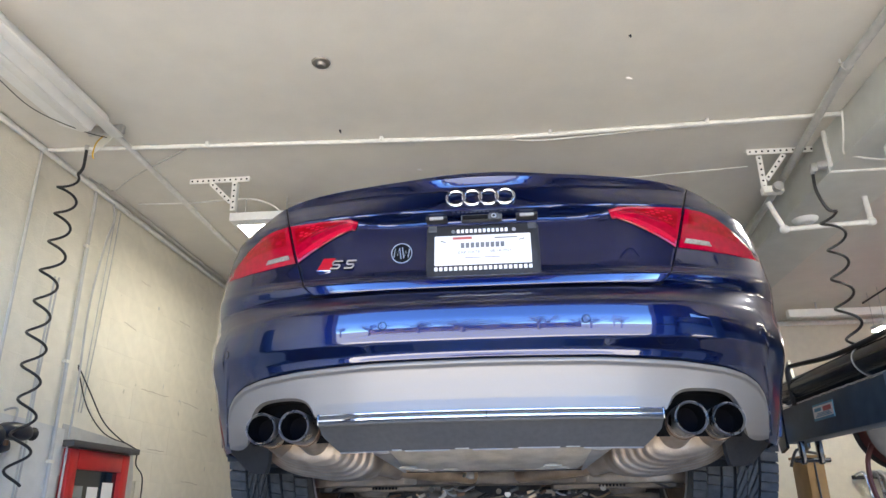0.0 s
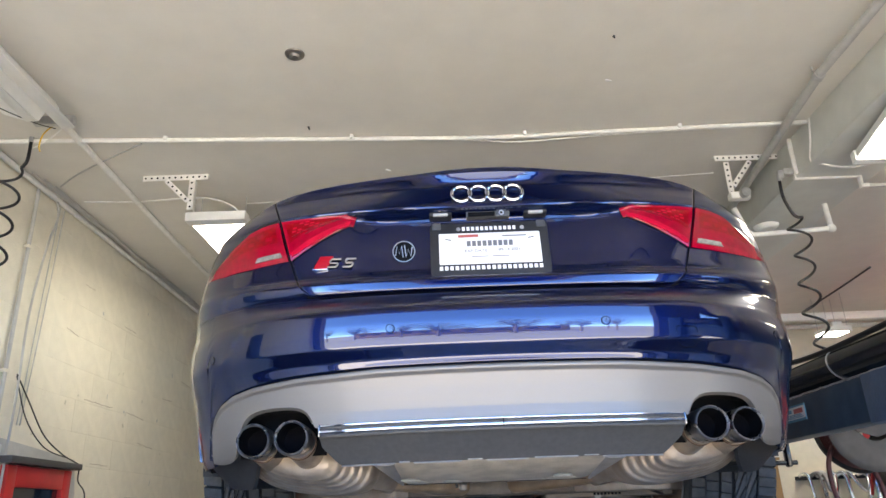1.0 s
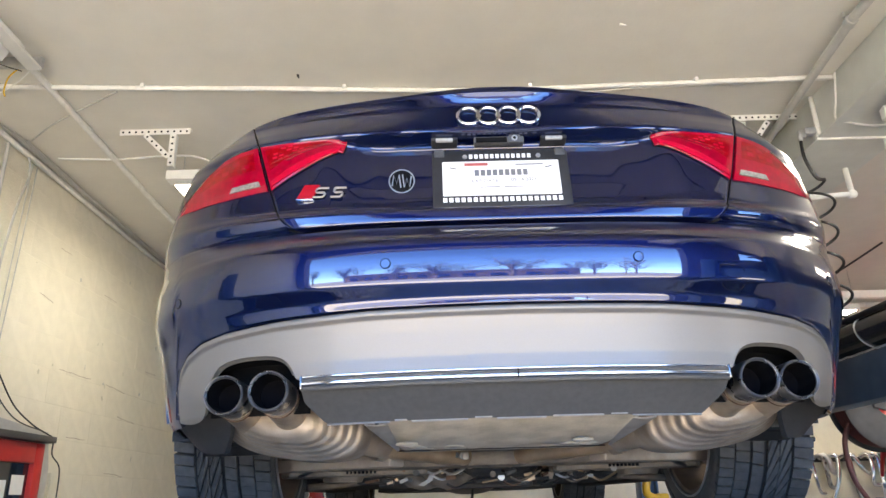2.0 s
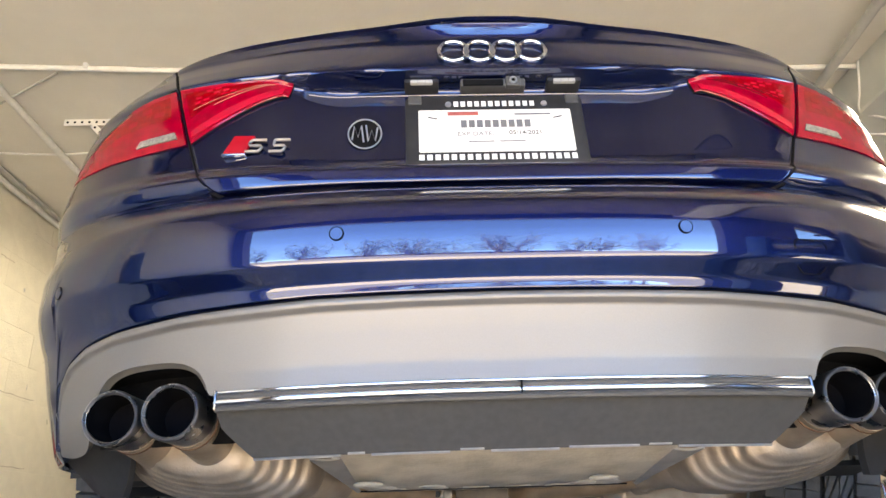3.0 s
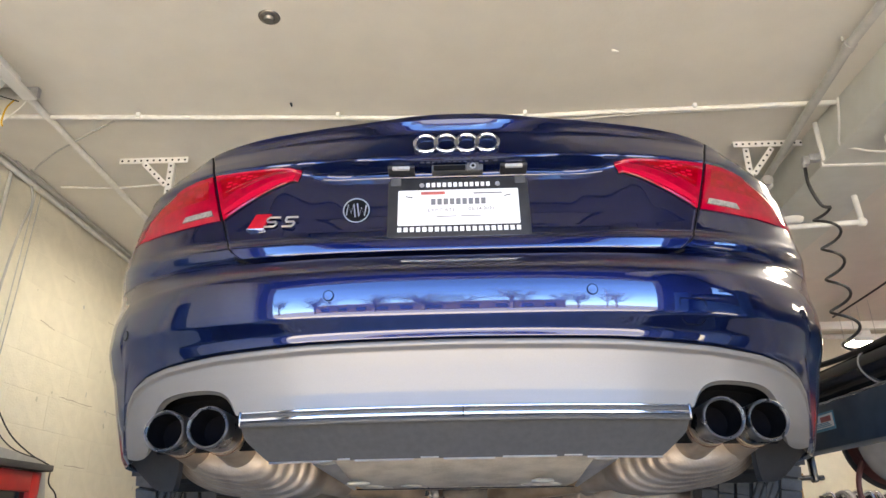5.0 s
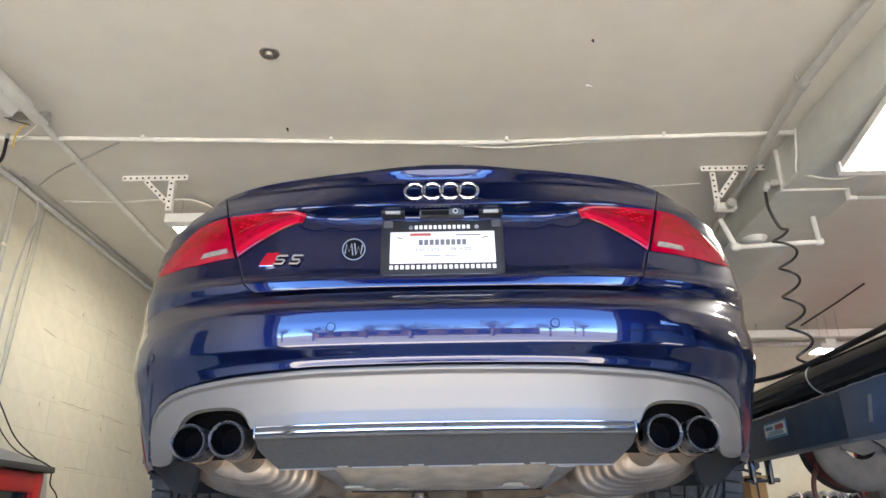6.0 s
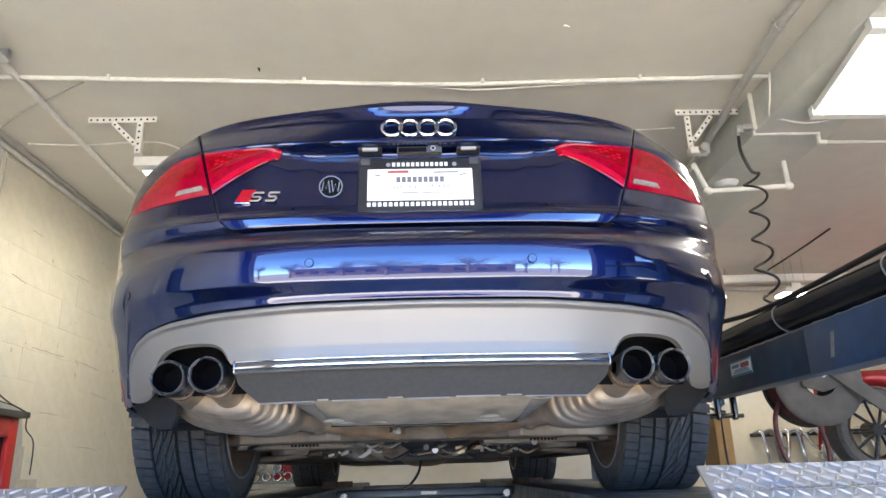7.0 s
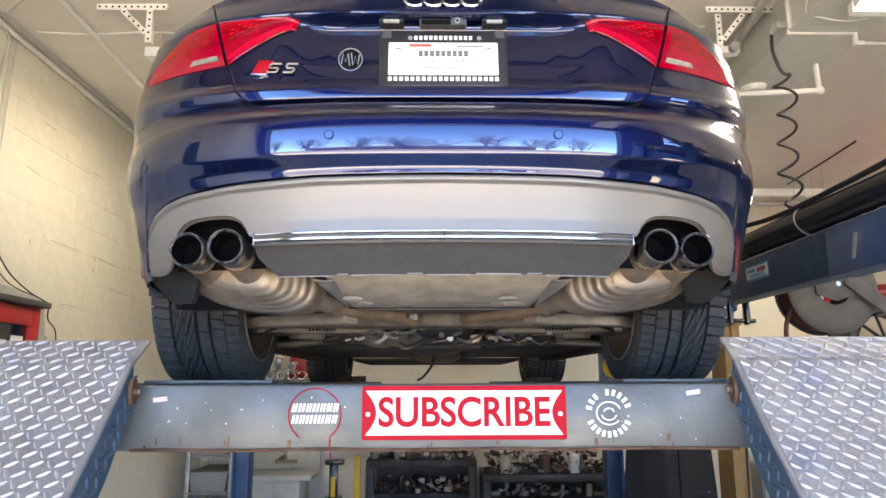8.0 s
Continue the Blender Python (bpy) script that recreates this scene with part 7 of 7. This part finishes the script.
for k in range(7):
    x = -1.86 + 0.11 * k
    tip = thing("pipe_tip", (x, 6.15, 1.545), "chrome tailpipe end standing on a shelf", "pipe end", "pipe ends")
    part("pipe", lathe([(0.036, -0.06), (0.045, -0.062), (0.045, 0.06), (0.036, 0.06)], (x, 6.16, 1.545 + 0.046 + (0.09 if k % 2 else 0)), "y", 20, True), "chrome", tip)
    if k % 2:
        part("pipe", lathe([(0.036, -0.06), (0.045, -0.062), (0.045, 0.06), (0.036, 0.06)], (x, 6.16, 1.545 + 0.046), "y", 20, True), "chrome", tip)
part("white_box", span(-1.98, -1.88, 6.1, 6.25, 1.545, 1.80, 0.005), "paper", ledge)

# ---- cracks in the paint of the left wall ----
for k, (y, z, ln) in enumerate([(3.10, 2.455, 0.42), (3.75, 2.455, 0.32), (4.4, 2.66, 0.22), (2.75, 2.86, 0.16), (3.3, 2.05, 0.25), (4.0, 2.25, 0.3), (3.55, 3.07, 0.2), (4.8, 2.87, 0.3), (2.9, 3.2, 0.14), (3.9, 1.85, 0.3)]):
    pts = [(WX + 0.0004, y + ln * t / 8, z + random.uniform(-.004, .004) - 0.02 * t / 8 * (k % 2)) for t in range(9)]
    part("crack", sweep(pts, 0.0018, 5), "steel_brown", wall_west)
for k in range(22):
    y, z = random.uniform(2.4, 5.5), random.uniform(1.9, 3.4)
    part("chip", box((WX + 0.0002, y, z), (0.0012, random.uniform(.006, .02), random.uniform(.008, .035)), 0, (random.uniform(-40, 40), 0, 0)), "mortar" if k % 3 else "grey_pipe", wall_west)

# ---- blocks of the left wall ----
shared = {}


def block_mesh(w, h):
    key = (round(w, 3), round(h, 3))
    if key not in shared:
        bm = box((0, 0, 0), (0.012, w, h), 0.0004)
        me = bpy.data.meshes.new("block")
        bm.to_mesh(me)
        bm.free()
        me.materials.append(M["wall"])
        shared[key] = me
    return shared[key]


rng = random.Random(9)
BW, BH, J = 0.406, 0.203, 0.0006
rest = bmesh.new()
count = 0
for j in range(18):
    z0 = j * BH
    z1 = min(z0 + BH, CEIL - 0.001)
    off = (j % 2) * BW / 2
    y = Y0 + 0.002 - off
    while y < Y1:
        a, b = max(y, Y0 + 0.002), min(y + BW, Y1 - 0.002)
        if b - a > 0.02 and not (z1 < 1.98 and b > 2.32 and a < 2.99):
            c = (WX - 0.006 + rng.uniform(-.0006, .0006), (a + b) / 2, (z0 + z1) / 2)
            if a > 1.2 and z0 > 1.0 and count < 300:
                ob = new("block", block_mesh(b - a - J, z1 - z0 - J))
                ob.location, ob.parent = c, wall_west
                ob.rotation_euler = (rng.uniform(-.0006, .0006), rng.uniform(-.0008, .0008), rng.uniform(-.0008, .0008))
                count += 1
            else:
                rest = join(rest, box(c, (0.012, b - a - J, z1 - z0 - J), 0))
        y += BW
tagged(part("blocks", rest, "wall", wall_west, "painted concrete blocks"), kind="stuff")
